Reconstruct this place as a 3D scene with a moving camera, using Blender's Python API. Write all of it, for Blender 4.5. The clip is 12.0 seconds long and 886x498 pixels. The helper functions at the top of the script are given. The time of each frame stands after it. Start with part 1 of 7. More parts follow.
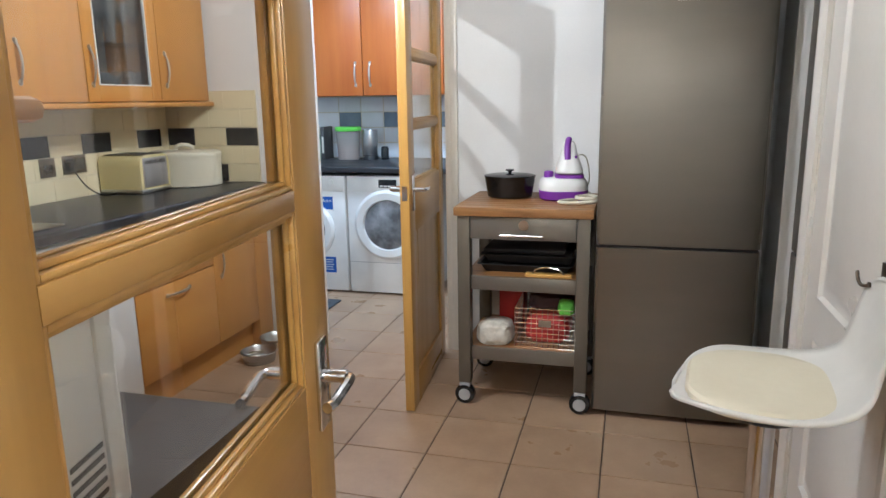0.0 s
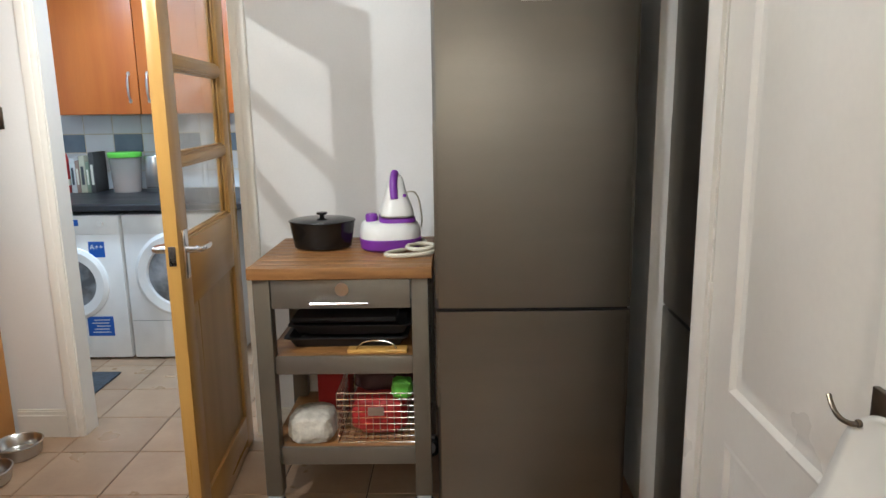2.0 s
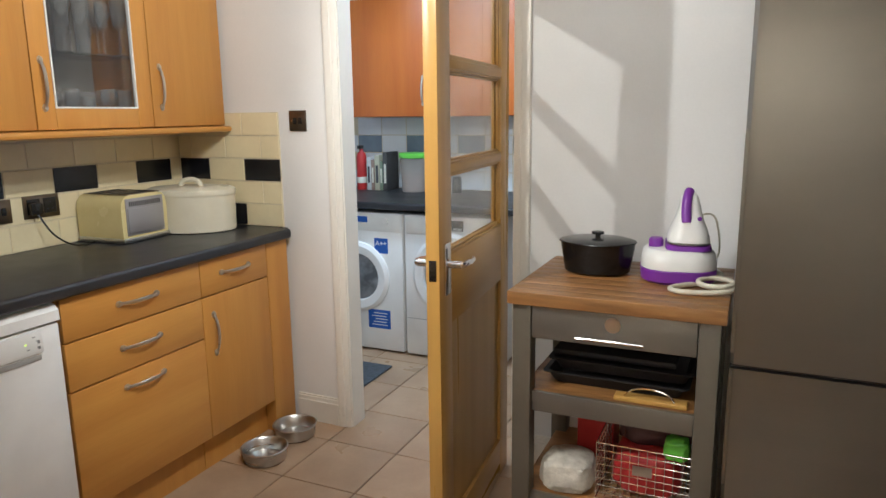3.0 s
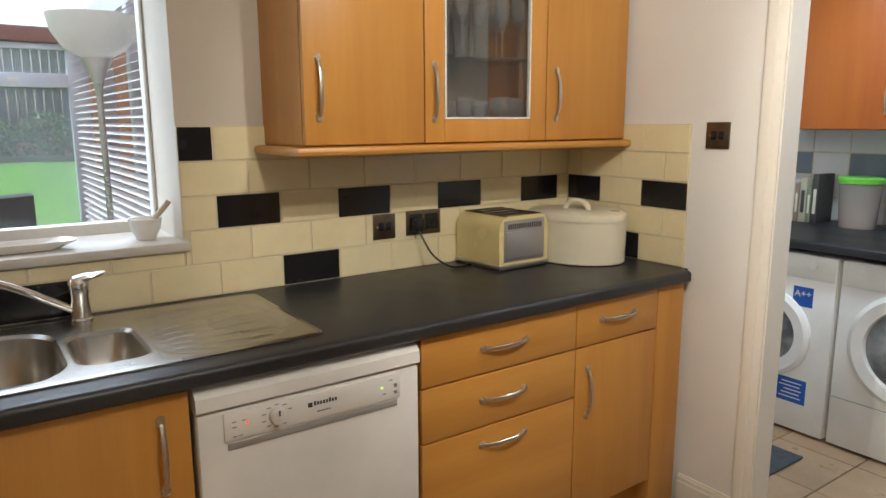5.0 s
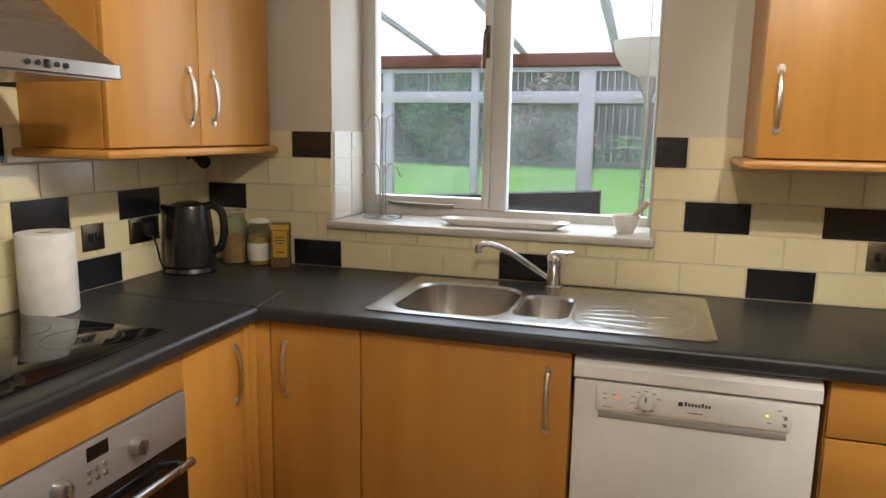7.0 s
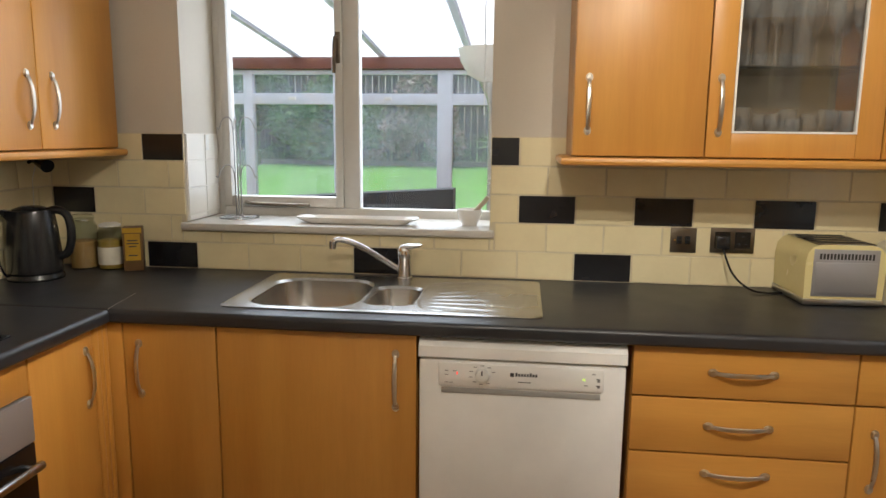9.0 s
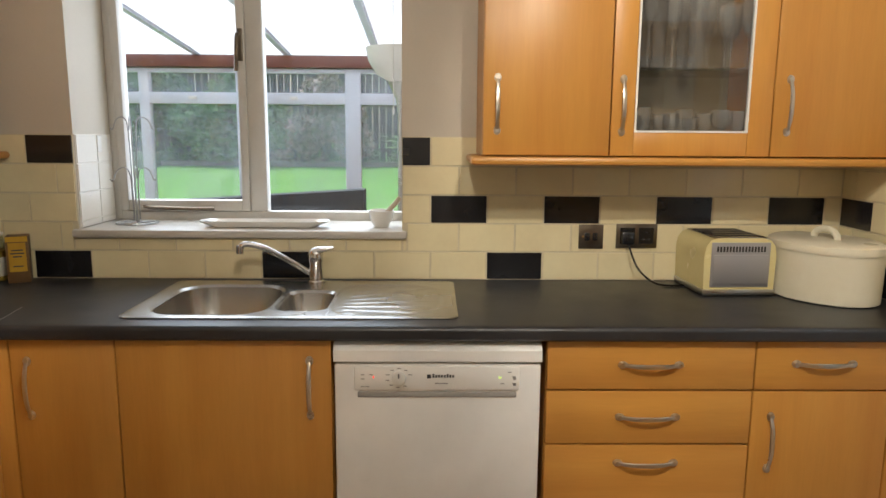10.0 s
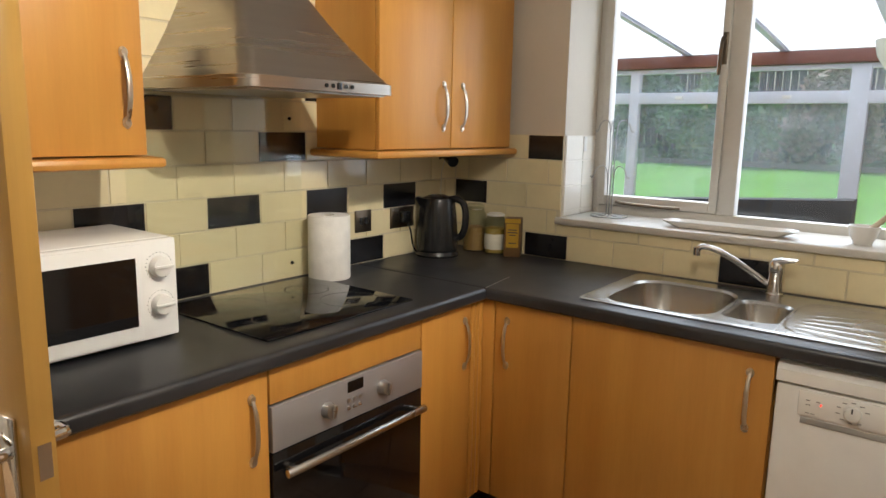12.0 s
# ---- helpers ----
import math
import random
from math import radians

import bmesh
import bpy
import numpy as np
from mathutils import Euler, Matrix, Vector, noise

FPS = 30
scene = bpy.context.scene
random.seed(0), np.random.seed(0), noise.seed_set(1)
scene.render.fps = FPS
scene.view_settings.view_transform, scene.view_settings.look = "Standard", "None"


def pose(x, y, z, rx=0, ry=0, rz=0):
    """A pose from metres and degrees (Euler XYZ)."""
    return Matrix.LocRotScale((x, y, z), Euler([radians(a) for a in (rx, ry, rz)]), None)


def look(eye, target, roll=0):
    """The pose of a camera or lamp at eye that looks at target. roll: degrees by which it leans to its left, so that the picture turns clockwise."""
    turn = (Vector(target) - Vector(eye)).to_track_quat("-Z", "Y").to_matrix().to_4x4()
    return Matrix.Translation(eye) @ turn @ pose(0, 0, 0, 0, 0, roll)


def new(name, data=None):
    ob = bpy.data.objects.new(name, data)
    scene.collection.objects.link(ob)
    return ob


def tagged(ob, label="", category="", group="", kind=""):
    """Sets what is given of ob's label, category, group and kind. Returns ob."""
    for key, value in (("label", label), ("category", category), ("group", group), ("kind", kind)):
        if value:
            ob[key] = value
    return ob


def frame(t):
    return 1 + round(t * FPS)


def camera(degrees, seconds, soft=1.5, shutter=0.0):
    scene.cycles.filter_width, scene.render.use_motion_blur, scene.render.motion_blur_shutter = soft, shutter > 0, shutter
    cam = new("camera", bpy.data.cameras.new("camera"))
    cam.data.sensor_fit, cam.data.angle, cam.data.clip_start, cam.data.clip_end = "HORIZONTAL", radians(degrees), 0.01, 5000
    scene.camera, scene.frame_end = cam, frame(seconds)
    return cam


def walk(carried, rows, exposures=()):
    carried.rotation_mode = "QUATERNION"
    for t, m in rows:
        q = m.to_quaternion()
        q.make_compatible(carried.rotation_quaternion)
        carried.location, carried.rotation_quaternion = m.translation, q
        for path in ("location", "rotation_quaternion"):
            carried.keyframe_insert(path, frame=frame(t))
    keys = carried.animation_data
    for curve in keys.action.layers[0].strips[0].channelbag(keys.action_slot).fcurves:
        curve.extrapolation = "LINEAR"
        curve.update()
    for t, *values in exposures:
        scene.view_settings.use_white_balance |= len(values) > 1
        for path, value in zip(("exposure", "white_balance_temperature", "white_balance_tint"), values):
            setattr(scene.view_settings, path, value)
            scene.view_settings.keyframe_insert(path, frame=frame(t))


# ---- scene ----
cam = camera(65.3, 12.0)
PATH = [
    (0, (-0.137, 0.13, 1.352), (-0.651, 2.015, 0.93), -0.9),
    (0.5, (-0.175, 0.258, 1.352), (-0.508, 2.186, 0.935), -0.5),
    (1, (-0.194, 0.41, 1.367), (-0.303, 2.368, 0.974), -0.7),
    (1.5, (-0.196, 0.61, 1.363), (-0.178, 2.573, 0.978), -0.6),
    (2, (-0.195, 0.839, 1.391), (-0.231, 2.799, 0.994), -0.9),
    (2.5, (-0.224, 1.015, 1.382), (-0.702, 2.917, 0.993), -0.7),
    (3, (-0.231, 1.132, 1.406), (-1.042, 2.919, 1.021), -0.7),
    (3.2, (-0.224, 1.169, 1.401), (-1.151, 2.902, 1.03), -0.5),
    (4.8, (-0.616, 1.496, 1.451), (-2.146, 2.728, 1.073), -0.2),
    (5, (-0.663, 1.536, 1.429), (-2.272, 2.668, 1.068), -0.2),
    (5.5, (-0.75, 1.68, 1.421), (-2.68, 2.081, 1.083), 0.1),
    (6, (-0.663, 1.822, 1.418), (-2.596, 1.429, 1.09), 0.8),
    (6.5, (-0.529, 1.931, 1.409), (-2.419, 1.364, 1.087), 1.0),
    (6.7, (-0.464, 1.993, 1.417), (-2.351, 1.417, 1.086), 0.9),
    (8.3, (-0.276, 2.183, 1.427), (-2.213, 1.816, 1.094), 0.7),
    (8.5, (-0.266, 2.18, 1.424), (-2.217, 1.886, 1.098), 0.6),
    (9, (-0.265, 2.184, 1.425), (-2.225, 1.958, 1.099), 0.6),
    (9.5, (-0.28, 2.182, 1.423), (-2.25, 2.078, 1.1), 0.5),
    (10, (-0.287, 2.176, 1.425), (-2.26, 2.206, 1.101), 0.4),
    (10.5, (-0.279, 2.175, 1.424), (-2.246, 2.026, 1.098), 0.6),
    (11, (-0.257, 2.197, 1.424), (-2.158, 1.669, 1.093), 0.8),
    (11.5, (-0.23, 2.227, 1.435), (-1.993, 1.345, 1.096), 0.9),
    (12, (-0.203, 2.256, 1.448), (-1.767, 1.06, 1.098), 1.1),
]
walk(cam, [(t, look(eye, target, roll)) for t, eye, target, roll in PATH], [(0, 0.4, 5200, 8), (1.0, 0.3, 5400, 7), (2.5, 0.27, 5500, 7), (3.2, 0.1, 5650, 8), (4.8, -0.03, 6200, 9), (6, 0.0, 6500, 9), (12, 0.07, 6500, 9)])

# ---- world and lights ----
world = bpy.data.worlds.new("overcast_sky")
scene.world = world
world.use_nodes = True
wn, wl = world.node_tree.nodes, world.node_tree.links
sky = wn.new("ShaderNodeTexSky")
sky.sky_type, sky.sun_disc = "NISHITA", False
sky.sun_elevation, sky.sun_rotation, sky.dust_density, sky.air_density = radians(62), radians(240), 3.0, 1.0
wl.new(sky.outputs["Color"], wn["Background"].inputs["Color"])
wn["Background"].inputs["Strength"].default_value = 0.15


def lamp(name, kind, energy, colour, m, **values):
    data = bpy.data.lights.new(name, kind)
    data.energy, data.color = energy, colour
    for key, value in values.items():
        if key == "size":
            data.size = value
        if key == "size_y":
            data.shape, data.size_y = "RECTANGLE", value
        if key == "radius":
            data.shadow_soft_size = value
        if key == "angle":
            data.angle = value
        if key == "cone":
            data.spot_size, data.spot_blend = value, 0.5
    ob = new(name, data)
    ob.matrix_basis = m
    return ob


lamp("sun", "SUN", 4.2, (0.86, 0.93, 1.0), look((-14, -8, 24), (-9, 1, 0)), angle=radians(25))
# three guessed, unseen ceiling spots (place, aim, power, cone), two of them wall fill, and one guessed pendant bulb
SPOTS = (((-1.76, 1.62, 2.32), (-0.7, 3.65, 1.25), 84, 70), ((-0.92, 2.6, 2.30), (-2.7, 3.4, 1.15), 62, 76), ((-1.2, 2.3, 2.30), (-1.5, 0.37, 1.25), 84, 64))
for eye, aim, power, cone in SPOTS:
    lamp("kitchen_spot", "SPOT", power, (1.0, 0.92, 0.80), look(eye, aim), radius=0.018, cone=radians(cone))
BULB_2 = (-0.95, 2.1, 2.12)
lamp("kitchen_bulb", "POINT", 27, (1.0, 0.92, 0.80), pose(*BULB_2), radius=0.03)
# added area fill, out of view, for the laundry's cool light
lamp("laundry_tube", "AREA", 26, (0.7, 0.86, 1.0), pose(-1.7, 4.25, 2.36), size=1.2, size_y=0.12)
# added fill behind the camera, brightens the pine door, stool and east wall
lamp("hall_bulb", "POINT", 40, (1.0, 0.88, 0.72), pose(-0.1, -0.75, 2.2), radius=0.06)
lamp("window_daylight", "AREA", 9, (0.74, 0.86, 1.0), pose(-3.14, 1.49, 1.62, 0, -90, 0), size=1.05, size_y=1.1)


# ---- materials ----
def material(name, colour, rough=0.5, metal=0.0, second=None, scale=4.0, stretch=(1, 1, 1), mix=0.5, grain=0.0, grain_scale=60.0, bump=0.0,
             bump_scale=150.0, vary=0.0, rough_var=0.08, wave=None, coat=0.0):
    """Principled surface with large blotches (second), fine grain, bump and a shift per object."""
    m = bpy.data.materials.new(name)
    m.use_nodes = True
    nt, n, l = m.node_tree, m.node_tree.nodes, m.node_tree.links
    b = n["Principled BSDF"]
    b.inputs["Metallic"].default_value = metal
    b.inputs["Coat Weight"].default_value = coat
    tc, info = n.new("ShaderNodeTexCoord"), n.new("ShaderNodeObjectInfo")
    mp, add = n.new("ShaderNodeMapping"), n.new("ShaderNodeVectorMath")
    mul = n.new("ShaderNodeMath")
    mul.operation, mul.inputs[1].default_value = "MULTIPLY", 37.0
    l.new(info.outputs["Random"], mul.inputs[0])
    l.new(tc.outputs["Object"], add.inputs[0])
    l.new(mul.outputs[0], add.inputs[1])
    mp.inputs["Scale"].default_value = stretch
    l.new(add.outputs[0], mp.inputs["Vector"])
    big, small = n.new("ShaderNodeTexNoise"), n.new("ShaderNodeTexNoise")
    big.inputs["Scale"].default_value, big.inputs["Detail"].default_value = scale, 5
    small.inputs["Scale"].default_value, small.inputs["Detail"].default_value = grain_scale, 4
    l.new(mp.outputs[0], big.inputs["Vector"])
    l.new(mp.outputs[0], small.inputs["Vector"])
    ramp = n.new("ShaderNodeMix")
    ramp.data_type = "RGBA"
    second = second or tuple(c * 0.88 for c in colour)
    ramp.inputs[6].default_value, ramp.inputs[7].default_value = (*colour, 1), (*second, 1)
    rng = n.new("ShaderNodeMapRange")
    rng.inputs["From Min"].default_value, rng.inputs["From Max"].default_value = 0.35, 0.68
    rng.inputs["To Max"].default_value = mix * 2 if mix < 0.5 else 1.0
    l.new(big.outputs["Fac"], rng.inputs["Value"])
    if wave:
        wv = n.new("ShaderNodeTexWave")
        wv.inputs["Scale"].default_value, wv.inputs["Distortion"].default_value = wave, 6.0
        wv.inputs["Detail"].default_value, wv.inputs["Detail Scale"].default_value = 3, 1.2
        l.new(mp.outputs[0], wv.inputs["Vector"])
        mx = n.new("ShaderNodeMath")
        mx.operation = "MULTIPLY"
        l.new(wv.outputs["Fac"], mx.inputs[0])
        l.new(rng.outputs[0], mx.inputs[1])
        l.new(mx.outputs[0], ramp.inputs["Factor"])
    else:
        l.new(rng.outputs[0], ramp.inputs["Factor"])
    hsv = n.new("ShaderNodeHueSaturation")
    l.new(ramp.outputs[2], hsv.inputs["Color"])
    val = n.new("ShaderNodeMath")
    val.operation = "MULTIPLY_ADD"
    val.inputs[1].default_value, val.inputs[2].default_value = grain * 2, 1 - grain
    l.new(small.outputs["Fac"], val.inputs[0])
    val2 = n.new("ShaderNodeMath")
    val2.operation = "MULTIPLY_ADD"
    val2.inputs[1].default_value = vary * 2
    l.new(info.outputs["Random"], val2.inputs[0])
    off = n.new("ShaderNodeMath")
    off.operation, off.inputs[1].default_value = "SUBTRACT", vary
    l.new(val.outputs[0], off.inputs[0])
    l.new(off.outputs[0], val2.inputs[2])
    l.new(val2.outputs[0], hsv.inputs["Value"])
    l.new(hsv.outputs[0], b.inputs["Base Color"])
    rr = n.new("ShaderNodeMath")
    rr.operation = "MULTIPLY_ADD"
    rr.inputs[1].default_value, rr.inputs[2].default_value = rough_var * 2, rough - rough_var
    l.new(big.outputs["Fac"], rr.inputs[0])
    l.new(rr.outputs[0], b.inputs["Roughness"])
    if bump:
        bp, tn = n.new("ShaderNodeBump"), n.new("ShaderNodeTexNoise")
        tn.inputs["Scale"].default_value, tn.inputs["Detail"].default_value = bump_scale, 4
        l.new(mp.outputs[0], tn.inputs["Vector"])
        bp.inputs["Strength"].default_value, bp.inputs["Distance"].default_value = bump, 0.002
        l.new(tn.outputs["Fac"], bp.inputs["Height"])
        l.new(bp.outputs[0], b.inputs["Normal"])
    return m


def glass(name, tint=(1, 1, 1), rough=0.0, least=0.04, power=5.0):
    m = bpy.data.materials.new(name)
    m.use_nodes = True
    n, l = m.node_tree.nodes, m.node_tree.links
    n.remove(n["Principled BSDF"])
    tr, gl, fr, mx = n.new("ShaderNodeBsdfTransparent"), n.new("ShaderNodeBsdfGlossy"), n.new("ShaderNodeLayerWeight"), n.new("ShaderNodeMixShader")
    pw, ad = n.new("ShaderNodeMath"), n.new("ShaderNodeMath")
    pw.operation, pw.inputs[1].default_value = "POWER", power
    ad.operation, ad.inputs[1].default_value, ad.inputs[2].default_value = "MULTIPLY_ADD", 0.95, least
    tr.inputs["Color"].default_value = (*tint, 1)
    gl.inputs["Roughness"].default_value, fr.inputs["Blend"].default_value = rough, 0.5
    l.new(fr.outputs["Facing"], pw.inputs[0])
    l.new(pw.outputs[0], ad.inputs[0])
    l.new(ad.outputs[0], mx.inputs[0])
    l.new(tr.outputs[0], mx.inputs[1])
    l.new(gl.outputs[0], mx.inputs[2])
    l.new(mx.outputs[0], n["Material Output"].inputs["Surface"])
    return m


def glow(name, colour, strength):
    m = bpy.data.materials.new(name)
    m.use_nodes = True
    b = m.node_tree.nodes["Principled BSDF"]
    b.inputs["Base Color"].default_value = (*colour, 1)
    b.inputs["Emission Color"].default_value, b.inputs["Emission Strength"].default_value = (*colour, 1), strength
    return m


BEECH = material("beech_veneer", (0.55, 0.264, 0.054), 0.38, second=(0.49, 0.218, 0.042), scale=2.2, stretch=(6, 6, 0.5), mix=0.5, grain=0.07, grain_scale=26, vary=0.05, rough_var=0.05)
BEECH_H = material("beech_veneer_crosswise", (0.55, 0.264, 0.054), 0.38, second=(0.49, 0.218, 0.042), scale=2.2, stretch=(6, 0.5, 6), mix=0.5, grain=0.07, grain_scale=26, vary=0.05)
CHERRY = material("cherry_veneer", (0.52, 0.145, 0.022), 0.38, second=(0.44, 0.108, 0.016), scale=2, stretch=(6, 6, 0.5), grain=0.06, grain_scale=26, vary=0.03)
PINE = material("varnished_pine", (0.54, 0.31, 0.075), 0.3, second=(0.45, 0.24, 0.055), scale=1.6, stretch=(7, 7, 0.3), mix=0.5, grain=0.05, grain_scale=30, vary=0.04, coat=0.15)
PINE_H = material("varnished_pine_rail", (0.54, 0.31, 0.075), 0.3, second=(0.45, 0.24, 0.055), scale=1.6, stretch=(0.4, 7, 7), mix=0.5, grain=0.05, grain_scale=30, vary=0.04, coat=0.15)
BLOCK = material("butcher_block", (0.31, 0.15, 0.045), 0.42, second=(0.2, 0.09, 0.026), scale=9, stretch=(0.5, 5, 5), mix=0.5, grain=0.14, grain_scale=30, vary=0.12)
WORKTOP = material("charcoal_laminate", (0.017, 0.017, 0.019), 0.37, second=(0.03, 0.03, 0.033), scale=5, mix=0.4, grain=0.3, grain_scale=240, bump=0.12, bump_scale=420, rough_var=0.12)
CREAM = material("cream_glaze", (0.78, 0.69, 0.445), 0.12, second=(0.74, 0.645, 0.41), scale=9, vary=0.035, grain=0.03, bump=0.05, bump_scale=14)
BLACKTILE = material("black_glaze", (0.008, 0.008, 0.01), 0.22, second=(0.014, 0.014, 0.017), scale=9, bump=0.05, bump_scale=14)
GROUT = material("grout", (0.68, 0.6, 0.42), 0.85, second=(0.58, 0.51, 0.36), scale=7, grain=0.1, bump=0.3)
WALL = material("cream_emulsion", (0.6, 0.545, 0.46), 0.7, second=(0.56, 0.51, 0.43), scale=2.5, grain=0.03, grain_scale=120, bump=0.14, bump_scale=170)
WALLW = material("white_emulsion", (0.77, 0.755, 0.725), 0.7, second=(0.73, 0.715, 0.685), scale=2.5, grain=0.03, grain_scale=120, bump=0.14, bump_scale=170)
CEIL = material("ceiling_paint", (0.8, 0.79, 0.76), 0.85, scale=2, grain=0.03, bump=0.2)
GLOSSW = material("white_gloss_paint", (0.77, 0.73, 0.655), 0.3, second=(0.73, 0.69, 0.61), scale=3, grain=0.03, bump=0.05, bump_scale=40)
FLOORT = material("terracotta_beige_tile", (0.4, 0.27, 0.165), 0.3, second=(0.33, 0.215, 0.13), scale=5, mix=0.5, grain=0.07, grain_scale=60, vary=0.06, bump=0.1, bump_scale=60, rough_var=0.08)
FGROUT = material("dark_floor_grout", (0.085, 0.06, 0.042), 0.9, scale=8, grain=0.2, bump=0.3)
STEEL = material("brushed_steel", (0.5, 0.49, 0.47), 0.28, 1.0, second=(0.48, 0.47, 0.45), scale=3, stretch=(1, 1, 30), grain=0.015, grain_scale=40, rough_var=0.02)
STEELH = material("brushed_steel_crosswise", (0.46, 0.445, 0.42), 0.27, 1.0, second=(0.44, 0.425, 0.4), scale=2, grain=0.012, grain_scale=90, rough_var=0.02)
HOODSTEEL = material("hood_steel", (0.44, 0.4, 0.35), 0.28, 1.0, second=(0.41, 0.37, 0.325), scale=2, stretch=(0.4, 1, 30), grain=0.03, grain_scale=60, rough_var=0.04)
PANELSTEEL = material("satin_panel_steel", (0.4, 0.39, 0.4), 0.42, 0.6, second=(0.385, 0.375, 0.38), scale=3, grain=0.015, grain_scale=90, rough_var=0.02)
# trolley steel, darkened: shade on its front is put into the colour
RAILSTEEL = material("satin_grey_steel", (0.22, 0.2, 0.165), 0.4, 0.7, second=(0.2, 0.18, 0.15), scale=4, grain=0.02, grain_scale=90, rough_var=0.03)
FRIDGE = material("fridge_steel", (0.21, 0.192, 0.162), 0.34, 1.0, second=(0.2, 0.183, 0.154), scale=2, stretch=(1, 1, 6), grain=0.02, grain_scale=90, rough_var=0.02)
FRIDGESIDE = material("fridge_side_paint", (0.035, 0.033, 0.03), 0.5, scale=3, grain=0.1, bump=0.1)
SATIN = material("satin_nickel", (0.68, 0.62, 0.54), 0.3, 1.0, scale=20, grain=0.04)
CHROME = material("chrome", (0.75, 0.75, 0.76), 0.12, 1.0, scale=20, grain=0.02)
BRONZE = material("bronze_plate", (0.2, 0.165, 0.125), 0.32, 1.0, second=(0.15, 0.12, 0.09), scale=30, grain=0.08)
WHITEP = material("white_plastic", (0.76, 0.75, 0.71), 0.32, scale=6, grain=0.015, rough_var=0.04)
WHITEA = material("white_appliance_enamel", (0.84, 0.83, 0.8), 0.22, scale=4, grain=0.012, rough_var=0.04)
CREAMP = material("cream_enamel", (0.72, 0.62, 0.31), 0.25, second=(0.69, 0.59, 0.285), scale=8, grain=0.03)
PALEENAMEL = material("pale_cream_enamel", (0.74, 0.7, 0.56), 0.3, second=(0.7, 0.65, 0.5), scale=8, grain=0.03)
BLACKP = material("black_plastic", (0.012, 0.012, 0.013), 0.25, scale=10, grain=0.1)
BLACKM = material("black_matt", (0.012, 0.011, 0.011), 0.65, second=(0.02, 0.018, 0.017), scale=10, grain=0.1, bump=0.1)
BLACKGLASS = material("black_glass", (0.006, 0.006, 0.007), 0.06, scale=4, rough_var=0.02)
IRONENAMEL = material("black_iron_enamel", (0.007, 0.007, 0.007), 0.2, scale=10, grain=0.1, bump=0.1, bump_scale=80)
PURPLE = material("purple_plastic", (0.18, 0.03, 0.32), 0.35, scale=10, grain=0.03)
RED = material("red_paper", (0.5, 0.03, 0.025), 0.5, second=(0.4, 0.02, 0.02), scale=15, grain=0.08)
BLUE = material("blue_print", (0.02, 0.1, 0.42), 0.4, scale=10, grain=0.04)
GREEN = material("green_plastic", (0.18, 0.6, 0.06), 0.4, scale=10, grain=0.04)
PAPER = material("paper_towel", (0.82, 0.8, 0.76), 0.9, scale=30, grain=0.05, bump=0.5, bump_scale=120)
YELLOW = material("yellow_card", (0.55, 0.33, 0.02), 0.4, second=(0.45, 0.25, 0.02), scale=12, grain=0.08)
FOOD = material("dry_food", (0.42, 0.25, 0.09), 0.7, second=(0.28, 0.15, 0.05), scale=60, mix=0.5, grain=0.25, bump=0.6)
MUSTARD = material("yellow_preserve", (0.5, 0.34, 0.06), 0.5, second=(0.4, 0.25, 0.05), scale=40, grain=0.1)
LABELW = material("white_label", (0.72, 0.68, 0.56), 0.6, scale=20, grain=0.06)
PRINT = material("dark_print", (0.05, 0.05, 0.055), 0.5, scale=20)
GREYMAT = material("grey_mat", (0.07, 0.08, 0.095), 0.95, second=(0.04, 0.045, 0.05), scale=60, mix=0.5, grain=0.4, grain_scale=300, bump=1.0, bump_scale=300)
LINEN = material("woven_white_cloth", (0.58, 0.54, 0.46), 0.95, second=(0.44, 0.4, 0.33), scale=40, grain=0.2, bump=1.0, bump_scale=140)
SHELLW = material("white_shell_plastic", (0.76, 0.73, 0.66), 0.35, scale=5, grain=0.015)
PADW = material("cream_leatherette", (0.72, 0.66, 0.5), 0.5, second=(0.68, 0.61, 0.45), scale=6, grain=0.03, bump=0.15, bump_scale=260)
CERAMIC = material("white_ceramic", (0.78, 0.76, 0.72), 0.15, scale=6, grain=0.015)
# white plastic with the daylight's blue-grey cast put into its colour
UPVC = material("blue_cast_upvc", (0.64, 0.68, 0.76), 0.3, scale=4, grain=0.015)
# white paint greyed: the backlit frame's shade is put into the colour
WINPAINT = material("window_white_paint", (0.6, 0.575, 0.53), 0.35, second=(0.55, 0.52, 0.47), scale=5, grain=0.04, bump=0.08)
PANE = glass("window_glass")
DOORPANE = glass("door_glass", (0.98, 0.98, 0.97), 0.0, 0.08)


